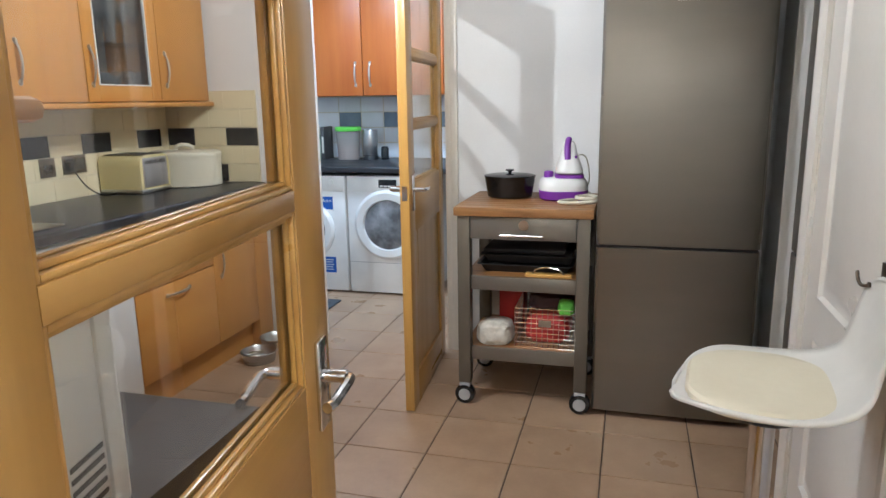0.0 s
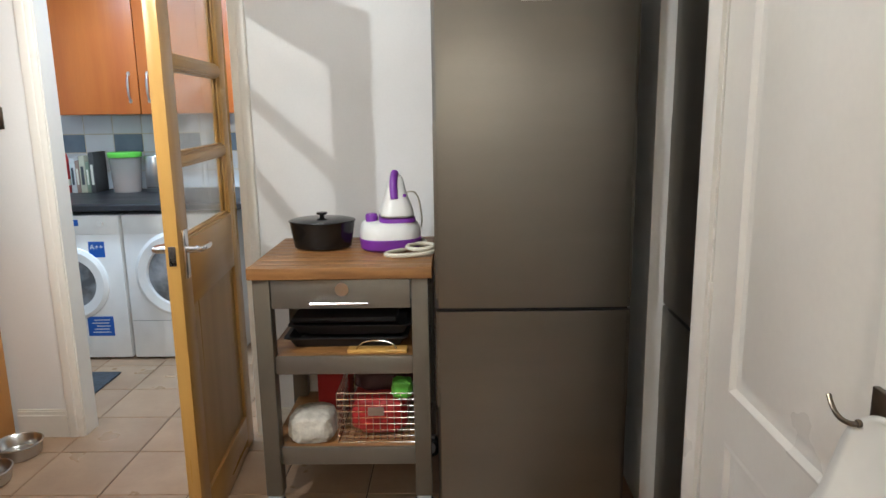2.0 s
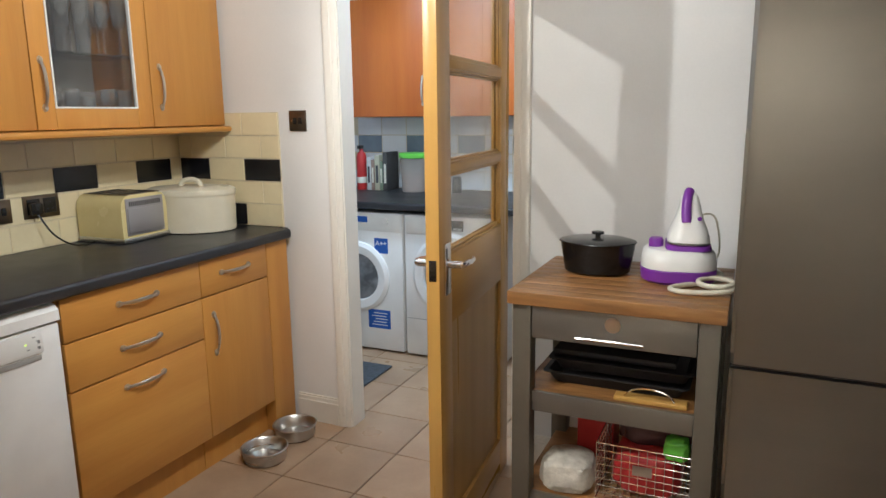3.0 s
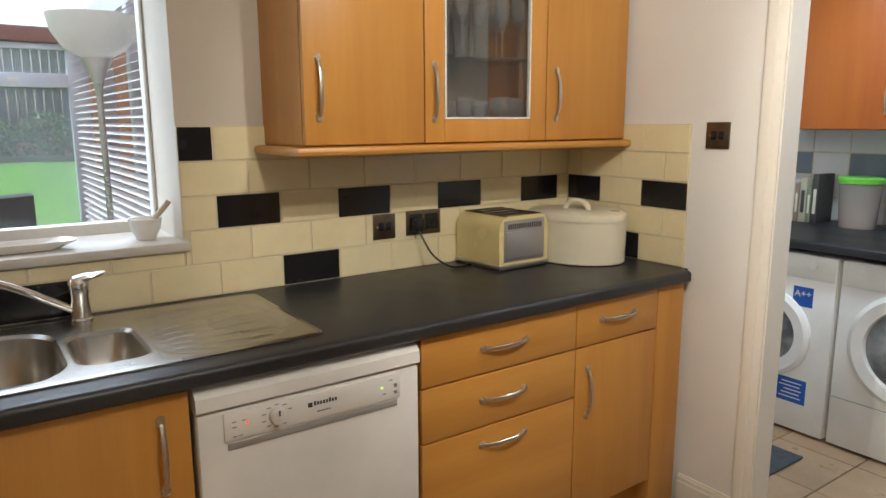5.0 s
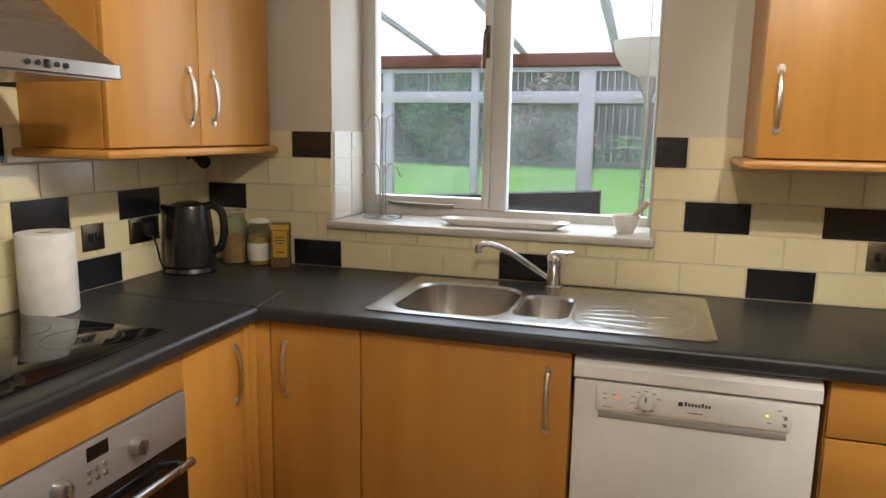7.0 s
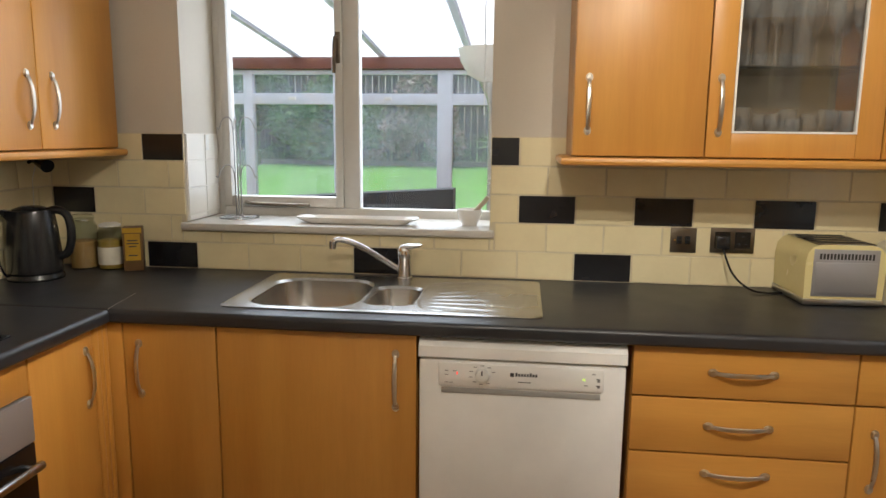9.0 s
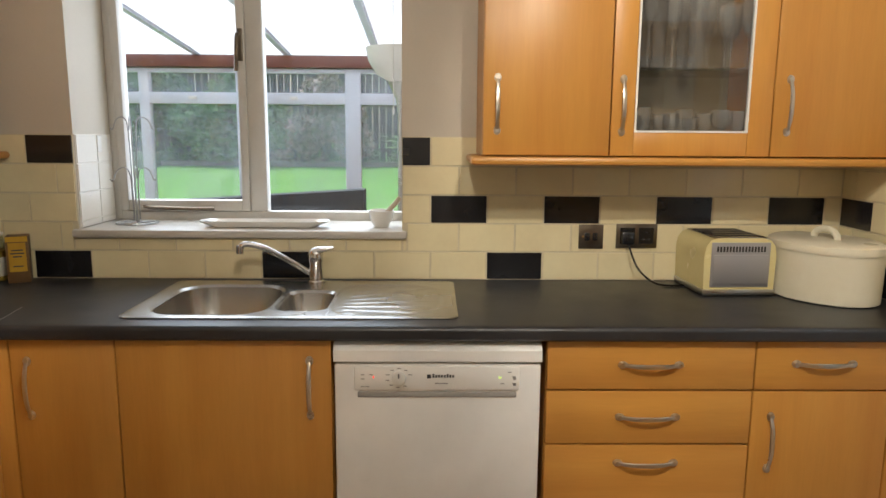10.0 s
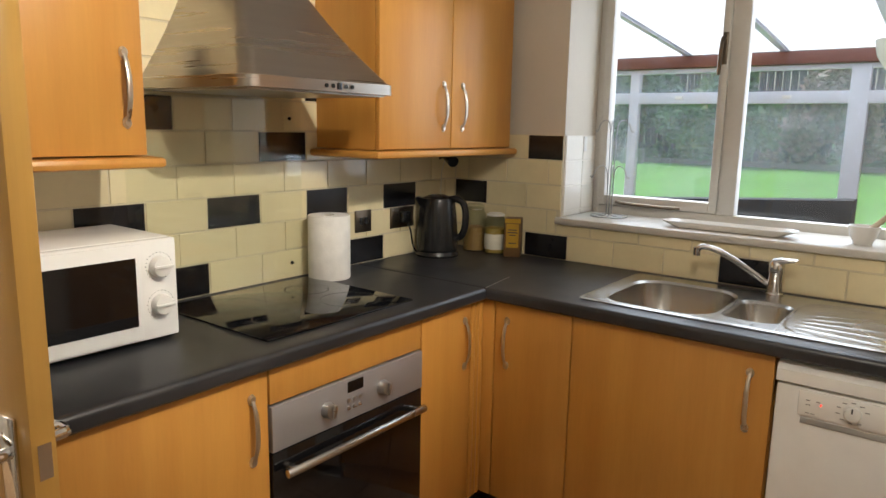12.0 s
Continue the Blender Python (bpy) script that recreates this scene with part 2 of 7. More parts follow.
def veiled(name, colour, share, uneven=0.0):
    """A see-through sheet with a thin pale film on it (hazy dusty glass, cloudy plastic, whitened tumblers)."""
    m = bpy.data.materials.new(name)
    m.use_nodes = True
    n, l = m.node_tree.nodes, m.node_tree.links
    tr, ds, tl, mx, m2 = n.new("ShaderNodeBsdfTransparent"), n.new("ShaderNodeBsdfDiffuse"), n.new("ShaderNodeBsdfTranslucent"), n.new("ShaderNodeMixShader"), n.new("ShaderNodeMixShader")
    ds.inputs["Color"].default_value = tl.inputs["Color"].default_value = (*colour, 1)
    tc, nz, mr = n.new("ShaderNodeTexCoord"), n.new("ShaderNodeTexNoise"), n.new("ShaderNodeMapRange")
    nz.inputs["Scale"].default_value, nz.inputs["Detail"].default_value = 3.0, 4
    mr.inputs["From Min"].default_value, mr.inputs["From Max"].default_value = 0.3, 0.7
    mr.inputs["To Min"].default_value, mr.inputs["To Max"].default_value = share * (1 - uneven), share * (1 + uneven)
    l.new(tc.outputs["Object"], nz.inputs["Vector"])
    l.new(nz.outputs["Fac"], mr.inputs["Value"])
    m2.inputs[0].default_value = 0.5
    l.new(ds.outputs[0], m2.inputs[1])
    l.new(tl.outputs[0], m2.inputs[2])
    l.new(mr.outputs[0], mx.inputs[0])
    l.new(tr.outputs[0], mx.inputs[1])
    l.new(m2.outputs[0], mx.inputs[2])
    l.new(mx.outputs[0], n["Material Output"].inputs["Surface"])
    return m


# film is part dirt, part the view's bluish haze put into the glass
HAZE_DUST = veiled("hazy_dusty_glass", (0.8, 0.88, 1.0), 0.14, 0.4)
CLEARPL = veiled("cloudy_plastic", (0.75, 0.68, 0.62), 0.36)
# grey blotches stand in for reflections and glimpses into the drum
DRUMGLASS = material("mottled_door_glass", (0.1, 0.105, 0.11), 0.1, second=(0.3, 0.31, 0.33), scale=9, mix=0.5, grain=0.3, grain_scale=14)
# cabinet pane tinted grey so that the inside looks dimmer
CABGLASS = glass("cabinet_glass", (0.82, 0.81, 0.79), 0.0, 0.05)
JARGLASS = glass("jar_glass", (0.93, 0.95, 0.93))
RING = material("brown_ring_beam", (0.17, 0.055, 0.04), 0.45, scale=3, stretch=(1, 0.3, 1), grain=0.1)
# uneven white film stands in for highlights on the clear glasses
DRINKGLASS = veiled("tumbler_glass", (0.94, 0.94, 0.92), 0.17, 0.95)
LED_RED = glow("red_indicator", (1.0, 0.03, 0.02), 3.0)
LED_GREEN = glow("green_indicator", (0.5, 0.9, 0.1), 2.0)


# ---- mesh helpers ----
WORLD = {}


def box(bm, x0, y0, z0, x1, y1, z1, b=0.0, seg=2):
    t = bmesh.new()
    bmesh.ops.create_cube(t, size=1, matrix=Matrix.Translation(((x0 + x1) / 2, (y0 + y1) / 2, (z0 + z1) / 2)) @ Matrix.Diagonal((abs(x1 - x0), abs(y1 - y0), abs(z1 - z0), 1)))
    if b:
        bmesh.ops.bevel(t, geom=t.edges[:], offset=b, segments=seg, affect="EDGES", profile=0.5, clamp_overlap=True)
    merge(bm, t)
    return bm


def merge(bm, t, m=None):
    if m is not None:
        t.transform(m)
    me = bpy.data.meshes.new("tmp")
    t.to_mesh(me)
    bm.from_mesh(me)
    t.free()
    bpy.data.meshes.remove(me)


def cyl(bm, p, q, r, r2=None, seg=20, b=0.0):
    p, q = Vector(p), Vector(q)
    t = bmesh.new()
    bmesh.ops.create_cone(t, cap_ends=True, segments=seg, radius1=r, radius2=r if r2 is None else r2, depth=(q - p).length)
    if b:
        bmesh.ops.bevel(t, geom=[e for e in t.edges if len([f for f in e.link_faces if len(f.verts) > 4]) == 1], offset=b, segments=2, affect="EDGES", profile=0.5)
    merge(bm, t, Matrix.Translation((p + q) / 2) @ (q - p).to_track_quat("Z", "Y").to_matrix().to_4x4())
    return bm


def lathe(bm, profile, seg=32, at=(0, 0, 0), sx=1.0, sy=1.0):
    """A turned shape: (radius, z) from the bottom up."""
    rings = []
    for r, z in profile:
        if r < 1e-5:
            rings.append([bm.verts.new((at[0], at[1], at[2] + z))])
        else:
            rings.append([bm.verts.new((at[0] + sx * r * math.cos(2 * math.pi * k / seg), at[1] + sy * r * math.sin(2 * math.pi * k / seg), at[2] + z)) for k in range(seg)])
    for a, c in zip(rings, rings[1:]):
        for k in range(seg):
            j = (k + 1) % seg
            if len(a) == 1 and len(c) == 1:
                continue
            if len(a) == 1:
                bm.faces.new((a[0], c[j], c[k]))
            elif len(c) == 1:
                bm.faces.new((a[k], a[j], c[0]))
            else:
                bm.faces.new((a[k], a[j], c[j], c[k]))
    return bm


def tube(bm, pts, r, seg=8, smooth=0):
    """A round bar along points; smooth: how many times the corners are cut."""
    pts = [Vector(p) for p in pts]
    for _ in range(smooth):
        out = [pts[0]]
        for a, c in zip(pts, pts[1:]):
            out += [a * 0.75 + c * 0.25, a * 0.25 + c * 0.75]
        pts = out + [pts[-1]]
    rings, side = [], None
    for k, p in enumerate(pts):
        d = (pts[min(k + 1, len(pts) - 1)] - pts[max(k - 1, 0)]).normalized()
        if side is None:
            side = d.orthogonal().normalized()
        side = (side - d * side.dot(d)).normalized()
        up = d.cross(side)
        rings.append([bm.verts.new(p + r * (math.cos(2 * math.pi * j / seg) * side + math.sin(2 * math.pi * j / seg) * up)) for j in range(seg)])
    for a, c in zip(rings, rings[1:]):
        for j in range(seg):
            bm.faces.new((a[j], a[(j + 1) % seg], c[(j + 1) % seg], c[j]))
    bm.faces.new(rings[0][::-1])
    bm.faces.new(rings[-1])
    return bm


def prism(bm, outline, axis, lo, hi):
    """An outline of two coordinates drawn out along an axis (0, 1 or 2)."""
    def at(u, v, w):
        c = [u, v]
        c.insert(axis, w)
        return c
    a = [bm.verts.new(at(u, v, lo)) for u, v in outline]
    c = [bm.verts.new(at(u, v, hi)) for u, v in outline]
    bm.faces.new(a)
    bm.faces.new(c[::-1])
    for k in range(len(a)):
        j = (k + 1) % len(a)
        bm.faces.new((a[k], c[k], c[j], a[j]))
    bmesh.ops.recalc_face_normals(bm, faces=bm.faces[:])
    return bm


def to_object(name, bm, mat, smooth=True):
    me = bpy.data.meshes.new(name)
    bmesh.ops.recalc_face_normals(bm, faces=bm.faces[:])
    bm.to_mesh(me)
    bm.free()
    me.materials.append(mat)
    if smooth:
        me.shade_smooth()
        me.set_sharp_from_angle(angle=radians(35))
    return new(name, me)


def thing(name, m, label, category, group="", kind=""):
    ob = new(name)
    ob.empty_display_size = 0.05
    ob.matrix_basis = m
    WORLD[ob] = m.copy()
    return tagged(ob, label, category, group, kind)


def part(name, bm, mat, parent, label="", local=False, smooth=True):
    if not local:
        bm.transform(WORLD[parent].inverted())
    ob = to_object(name, bm, mat, smooth)
    ob.parent = parent
    WORLD[ob] = WORLD[parent]
    return tagged(ob, label)


def solid(name, bm, mat, label="", category="", group="", kind="", at=None, smooth=True):
    """A thing of one mesh, with its origin at its base."""
    if at is None:
        xs = [v.co for v in bm.verts]
        at = ((min(v.x for v in xs) + max(v.x for v in xs)) / 2, (min(v.y for v in xs) + max(v.y for v in xs)) / 2, min(v.z for v in xs))
    m = Matrix.Translation(at)
    bm.transform(m.inverted())
    ob = to_object(name, bm, mat, smooth)
    ob.matrix_basis = m
    WORLD[ob] = m
    return tagged(ob, label, category, group, kind)


def B(*a, **k):
    return box(bmesh.new(), *a, **k)


def wall(name, mat, *boxes):
    bm = bmesh.new()
    for bx in boxes:
        box(bm, *bx)
    return solid(name, bm, mat, kind="structure", smooth=False)


# ---- the plan ----
XW, YS, YN, XE, H = -2.75, 0.37, 3.65, 0.40, 2.40   # inner faces of the kitchen's walls
YL = 5.32                                           # back wall of the laundry
DOOR_W, DOOR_E = -1.835, -1.075                      # opening to the laundry
IN_W, IN_E = -0.548, 0.14                           # opening to the hall
WIN = (0.918, 2.066, 1.06, 2.16)                    # window opening: y, y, z, z
wall_west = wall("wall_west", WALL, (-3.06, -1.2, 0, XW, WIN[0], H), (-3.06, WIN[1], 0, XW, 3.75, H), (-3.06, WIN[0], 0, XW, WIN[1], WIN[2]), (-3.06, WIN[0], WIN[3], XW, WIN[1], H))
wall_north = wall("wall_north", WALLW, (XW, YN, 0, DOOR_W - 0.03, 3.75, H), (DOOR_E + 0.03, YN, 0, 1.25, 3.75, H), (DOOR_W - 0.03, YN, 2.03, DOOR_E + 0.03, 3.75, H))
wall_south = wall("wall_south", WALL, (XW, 0.27, 0, IN_W - 0.03, YS, H), (IN_E + 0.03, 0.27, 0, XE, YS, H), (IN_W - 0.03, 0.27, 2.03, IN_E + 0.03, YS, H))
wall_east = wall("wall_east", WALLW, (XE, 0.27, 0, 0.5, 1.62, H), (XE, 1.62, 2.03, 0.5, 2.44, H), (0.5, 2.38, 0, 1.25, 2.44, H), (1.15, 2.44, 0, 1.25, YN, H), (0.44, 3.06, 0, 1.15, 3.30, H))
wall("wall_cupboard", WALLW, (0.5, 1.5, 0, 1.0, 1.55, H), (0.95, 1.55, 0, 1.0, 2.38, H))
wall("wall_laundry", WALLW, (-3.06, 3.75, 0, -2.96, 5.42, H), (-2.96, YL, 0, -0.2, 5.42, H), (-0.3, 3.75, 0, -0.2, YL, H))
wall("wall_hall", WALLW, (-1.1, -1.2, 0, -1.0, 0.27, H), (0.9, -1.2, 0, 1.0, 0.27, H), (-1.0, -1.2, 0, 0.9, -1.1, H), (0.5, 0.27, 0, 1.0, 0.37, H))
wall("ceiling", CEIL, (-3.06, -1.2, H, 1.25, 5.42, H + 0.1))
floor = wall("floor", FGROUT, (-3.06, -1.2, -0.12, 1.25, 5.42, -0.004))


# ---- runs of units ----
def fp(side, base, u, d, z):
    """A place on a run: u along it, d out from its front, z up."""
    return {"W": (base + d, u, z), "S": (u, base + d, z), "N": (u, base - d, z)}[side]


def fb(bm, side, base, u0, d0, z0, u1, d1, z1, b=0.0):
    p, q = fp(side, base, u0, d0, z0), fp(side, base, u1, d1, z1)
    return box(bm, min(p[0], q[0]), min(p[1], q[1]), z0, max(p[0], q[0]), max(p[1], q[1]), z1, b)


def bow_handle(parent, side, base, u, z, upright, length=0.172, mat=None):
    """A slim bowed handle, thicker at its middle, on two ringed oval feet."""
    bm, h = bmesh.new(), length / 2 - 0.008
    along = lambda a, d, w: fp(side, base, u + (w if upright else a), d, z + (a if upright else w))
    rows = []
    for k in range(15):
        s = -1 + k / 7
        d, w, t = 0.003 + 0.019 * (1 - abs(s) ** 2.6), 0.0052 + 0.0018 * (1 - s * s), 0.0038
        rows.append([bm.verts.new(along(s * h, d + t * math.sin(q * math.pi / 4), w * math.cos(q * math.pi / 4))) for q in range(8)])
    for a, c in zip(rows, rows[1:]):
        for q in range(8):
            bm.faces.new((a[q], a[(q + 1) % 8], c[(q + 1) % 8], c[q]))
    for row in (rows[0][::-1], rows[-1]):
        bm.faces.new(row)
    for s in (-1, 1):
        for (r1, r2, d0, d1) in ((0.0115, 0.0105, -0.001, 0.003), (0.0085, 0.007, 0.003, 0.0075)):
            lo = [bm.verts.new(along(s * h + 1.25 * r1 * math.sin(q * math.pi / 7), d0, r1 * math.cos(q * math.pi / 7))) for q in range(14)]
            hi = [bm.verts.new(along(s * h + 1.25 * r2 * math.sin(q * math.pi / 7), d1, r2 * math.cos(q * math.pi / 7))) for q in range(14)]
            for q in range(14):
                bm.faces.new((lo[q], lo[(q + 1) % 14], hi[(q + 1) % 14], hi[q]))
            bm.faces.new(hi)
    bmesh.ops.recalc_face_normals(bm, faces=bm.faces)
    return part("handle", bm, mat or SATIN, parent, "satin nickel bow handle")


def unit(name, side, base, u0, u1, z0, z1, depth, fronts, label, category, group, mat=None, plinth=True, hollow=False, open_front=False):
    """A cabinet unit. fronts: (kind, u0, u1, z0, z1, handle) with handle (u, z, upright, length)."""
    mat = mat or BEECH
    p, q = fp(side, base, u0, -depth, 0), fp(side, base, u1, 0, 0)
    ob = thing(name, Matrix.Translation(((p[0] + q[0]) / 2, (p[1] + q[1]) / 2, z0 if not plinth else 0)), label, category, group)
    bm = bmesh.new()
    g = 0.001
    if hollow:
        for bx in ((u0 + g, -depth, z0, u0 + 0.018, -0.021, z1), (u1 - 0.018, -depth, z0, u1 - g, -0.021, z1), (u0 + 0.018, -depth, z0, u1 - 0.018, -0.021, z0 + 0.018),
                   (u0 + 0.018, -depth, z1 - 0.018, u1 - 0.018, -0.021, z1), (u0 + 0.018, -depth, z0 + 0.018, u1 - 0.018, -depth + 0.01, z1 - 0.018)):
            fb(bm, side, base, *bx)
    else:
        fb(bm, side, base, u0 + g, -depth, z0, u1 - g, -0.021, z1)
    part("body", bm, mat, ob)
    if plinth:
        part("plinth", fb(bmesh.new(), side, base, u0 + g, -0.07, 0, u1 - g, -0.052, z0 - 0.002), mat, ob)
    for kind, a, c, lo, hi, hd in fronts:
        a, c, lo, hi = a + 0.002, c - 0.002, lo + 0.0015, hi - 0.0015
        if kind == "glass":
            w = 0.072
            bm = bmesh.new()
            fb(bm, side, base, a, -0.02, lo, a + w, 0, hi, 0.003)
            fb(bm, side, base, c - w, -0.02, lo, c, 0, hi, 0.003)
            fb(bm, side, base, a + w, -0.02, lo, c - w, 0, lo + w, 0.003)
            fb(bm, side, base, a + w, -0.02, hi - w, c - w, 0, hi, 0.003)
            dr = part("door", bm, mat, ob, "glazed beech door")
            bm = bmesh.new()
            for bx in ((a + w, -0.012, lo + w, a + w + 0.006, 0.002, hi - w), (c - w - 0.006, -0.012, lo + w, c - w, 0.002, hi - w), (a + w + 0.006, -0.012, lo + w, c - w - 0.006, 0.002, lo + w + 0.006)):
                fb(bm, side, base, *bx)
            part("beading", bm, WHITEP, dr, "white pane beading")
            part("pane", fb(bmesh.new(), side, base, a + w + 0.006, -0.011, lo + w + 0.006, c - w - 0.006, -0.008, hi - w), CABGLASS, dr, "glass pane, greyed to dim the inside").visible_shadow = False
        else:
            dr = part(kind, fb(bmesh.new(), side, base, a, -0.019, lo, c, 0, hi, 0.003), BEECH_H if kind == "drawer" and mat is BEECH and side == "W" else mat, ob)
        if hd:
            bow_handle(dr, side, base, *hd)
    return ob


FW, FS = -2.13, 0.965
GB = "beech base units"
unit("base_unit", "W", FW, 1.012, 1.302, 0.15, 0.868, 0.56, [("door", 1.012, 1.302, 0.15, 0.866, (1.061, 0.726, True, 0.172))], "narrow beech base unit with one door beside the sink unit", "base unit", GB)
unit("sink_unit", "W", FW, 1.302, 1.898, 0.15, 0.72, 0.56, [("door", 1.302, 1.898, 0.15, 0.866, (1.836, 0.728, True, 0.174))], "wide beech sink base unit with one door", "base unit", GB)
unit("drawer_unit", "W", FW, 2.495, 3.08, 0.15, 0.868, 0.56,
     [("drawer", 2.495, 3.08, 0.723, 0.866, (2.787, 0.797, False, 0.174)), ("drawer", 2.495, 3.08, 0.562, 0.721, (2.785, 0.644, False, 0.174)), ("drawer", 2.495, 3.08, 0.15, 0.56, (2.786, 0.506, False, 0.176))],
     "beech three-drawer base unit beside the dishwasher", "drawer unit", GB)
unit("base_unit", "W", FW, 3.08, 3.475, 0.15, 0.868, 0.56,
     [("drawer", 3.08, 3.475, 0.723, 0.866, (3.275, 0.801, False, 0.174)), ("door", 3.08, 3.475, 0.15, 0.721, (3.136, 0.567, True, 0.172))],
     "beech base unit with one drawer over a door", "base unit", GB)
# filler between the last unit and the wall, and the corner post where the two runs meet
solid("filler_strip", B(-2.70, 3.478, 0.0, FW - 0.001, YN - 0.03, 0.868, b=0.002), BEECH, "beech filler strip closing the run at the wall", "filler")
cpost = thing("corner_post", pose(-2.15, 0.975, 0.15), "moulded beech corner post between two base units", "corner post")
part("board", B(-2.20, 0.90, 0.15, FW, 1.009, 0.868, b=0.004), BEECH, cpost)
part("board", B(-2.129, 0.90, 0.15, -2.058, 0.958, 0.868, b=0.004), BEECH, cpost)
for k in range(3):
    part("reed", B(-2.124 + 0.022 * k, 0.952, 0.15, -2.104 + 0.022 * k, 0.97, 0.868, b=0.006), BEECH, cpost)
unit("base_unit", "S", FS, -2.056, -1.792, 0.15, 0.868, 0.55, [("door", -2.056, -1.792, 0.15, 0.866, (-2.02, 0.731, True, 0.174))], "narrow beech base unit with one door beside the oven", "base unit", GB)
unit("base_unit", "S", FS, -1.208, -0.66, 0.15, 0.868, 0.55, [("door", -1.208, -0.66, 0.15, 0.866, (-1.158, 0.724, True, 0.174))], "beech base unit with one door under the microwave", "base unit", GB)
oven_h = unit("oven_housing", "S", FS, -1.79, -1.21, 0.15, 0.16, 0.55, [("front_panel", -1.79, -1.21, 0.77, 0.866, None)], "beech housing and panel round the built-in oven", "oven housing", GB)

# wall units
GU = "beech wall units"
UW, US = -2.44, 0.68
unit("wall_unit", "W", UW, 2.327, 2.721, 1.365, 2.085, 0.308, [("door", 2.327, 2.721, 1.365, 2.085, (2.372, 1.521, True, 0.174))], "beech wall unit with one solid door", "wall unit", GU, plinth=False)
unit("glazed_wall_unit", "W", UW, 2.721, 3.221, 1.365, 2.085, 0.308, [("glass", 2.721, 3.221, 1.365, 2.085, (2.756, 1.519, True, 0.174))], "beech wall unit with a glazed door and glasses inside", "wall unit", GU, plinth=False, hollow=True)
unit("wall_unit", "W", UW, 3.221, 3.63, 1.365, 2.085, 0.308, [("door", 3.221, 3.63, 1.365, 2.085, (3.268, 1.522, True, 0.174))], "beech wall unit with one solid door by the corner", "wall unit", GU, plinth=False)
unit("wall_unit", "S", US, -2.715, -1.905, 1.365, 2.085, 0.308, [("door", -2.30, -1.905, 1.365, 2.085, (-2.25, 1.518, True, 0.172)), ("door", -2.715, -2.30, 1.365, 2.085, (-2.367, 1.519, True, 0.172))], "beech wall unit with two doors beside the cooker hood", "wall unit", GU, plinth=False)
unit("wall_unit", "S", US, -1.096, -0.72, 1.365, 2.085, 0.308, [("door", -1.096, -0.72, 1.365, 2.085, (-1.048, 1.521, True, 0.174))], "beech wall unit with one door above the microwave", "wall unit", GU, plinth=False)


def pelmet(side, base, u0, u1):
    bm = fb(bmesh.new(), side, base, u0, -0.306, 1.336, u1, 0.028, 1.362, 0.011)
    solid("pelmet", bm, BEECH_H if side == "W" else BEECH, "rounded beech light pelmet under the wall units", "pelmet", "pelmets")


pelmet("W", UW, 2.292, 3.643)
pelmet("S", US, -2.735, -1.87)
pelmet("S", US, -1.13, -0.70)

# glasses in the glazed unit
# added sheet: the cabinet's dim inside and pane reflections put into its grey
DIM_BACK = material("dimmed_interior_grey", (0.3, 0.27, 0.22), 0.6, scale=4, grain=0.03)
solid("cabinet_lining", B(-2.737, 2.741, 1.384, -2.7345, 3.201, 2.066), DIM_BACK, "added grey sheet standing in for the cabinet's dim inside", "back board")
shelf = solid("glass_shelf", B(-2.734, 2.742, 1.628, -2.47, 3.2, 1.636), JARGLASS, "clear glass shelf inside the glazed wall unit", "shelf")


def tumbler(x, y, z, r, h, stem=False):
    bm = bmesh.new()
    if stem:
        prof = [(0, 0), (r, 0), (r * 0.9, 0.004), (0.005, 0.01), (0.004, h * 0.45), (r * 0.6, h * 0.52), (r, h * 0.75), (r * 0.85, h), (r * 0.8, h), (r * 0.92, h * 0.75), (r * 0.5, h * 0.55), (0, h * 0.52)]
    else:
        prof = [(0, 0), (r * 0.8, 0), (r, h), (r * 0.94, h), (r * 0.74, 0.008), (0, 0.008)]
    lathe(bm, prof, 14)
    ob = solid("drinking_glass", bm, DRINKGLASS, "clear stemmed wine glass on a shelf" if stem else "clear drinking glass standing on a shelf", "glass", "glasses in the wall unit", at=(0, 0, 0))
    ob.matrix_basis = pose(x, y, z)


rnd = random.Random(4)
for lev, h in ((1.384, 0.12), (1.637, 0.25)):
    for row in range(2):
        for k in range(6):
            tumbler(-2.53 - 0.11 * row, 2.775 + k * 0.078 + rnd.uniform(-0.012, 0.012), lev, rnd.uniform(0.026, 0.034), h * rnd.uniform(0.75, 1.15), rnd.random() < 0.4)

# ---- worktop ----
def edge_profile(front, back, sign):
    """A slab's section with a rounded front edge."""
    pts = [(back, 0.87), (back, 0.91)]
    for k in range(6):
        a = radians(90 - 18 * k)
        pts.append((front - sign * 0.014 + sign * 0.014 * math.cos(a), 0.896 + 0.014 * math.sin(a)))
    return pts + [(front, 0.876), (front - sign * 0.006, 0.87)]


NOSE = 0.035  # depth of the rounded front edge, a piece of its own


worktop = thing("worktop", Matrix.Translation((-2.42, 2.0, 0.87)), "charcoal laminate worktop running under the window", "worktop")
bm = bmesh.new()
for lo, hi in ((YS + 0.002, 1.335), (1.878, YN - 0.002)):
    box(bm, XW + 0.002, lo, 0.87, -2.105 - NOSE, hi, 0.91)
box(bm, -2.235, 1.335, 0.87, -2.105 - NOSE, 1.878, 0.91)
box(bm, XW + 0.002, 1.335, 0.87, -2.635, 1.878, 0.91)
part("slab", bm, WORKTOP, worktop, smooth=False)
part("front_edge", prism(bmesh.new(), edge_profile(-2.105, -2.105 - NOSE, 1), 1, YS + 0.002, YN - 0.03), WORKTOP, worktop, "rounded laminate front edge")
t2 = thing("worktop", Matrix.Translation((-1.4, 0.68, 0.87)), "charcoal laminate worktop carrying the hob", "worktop")
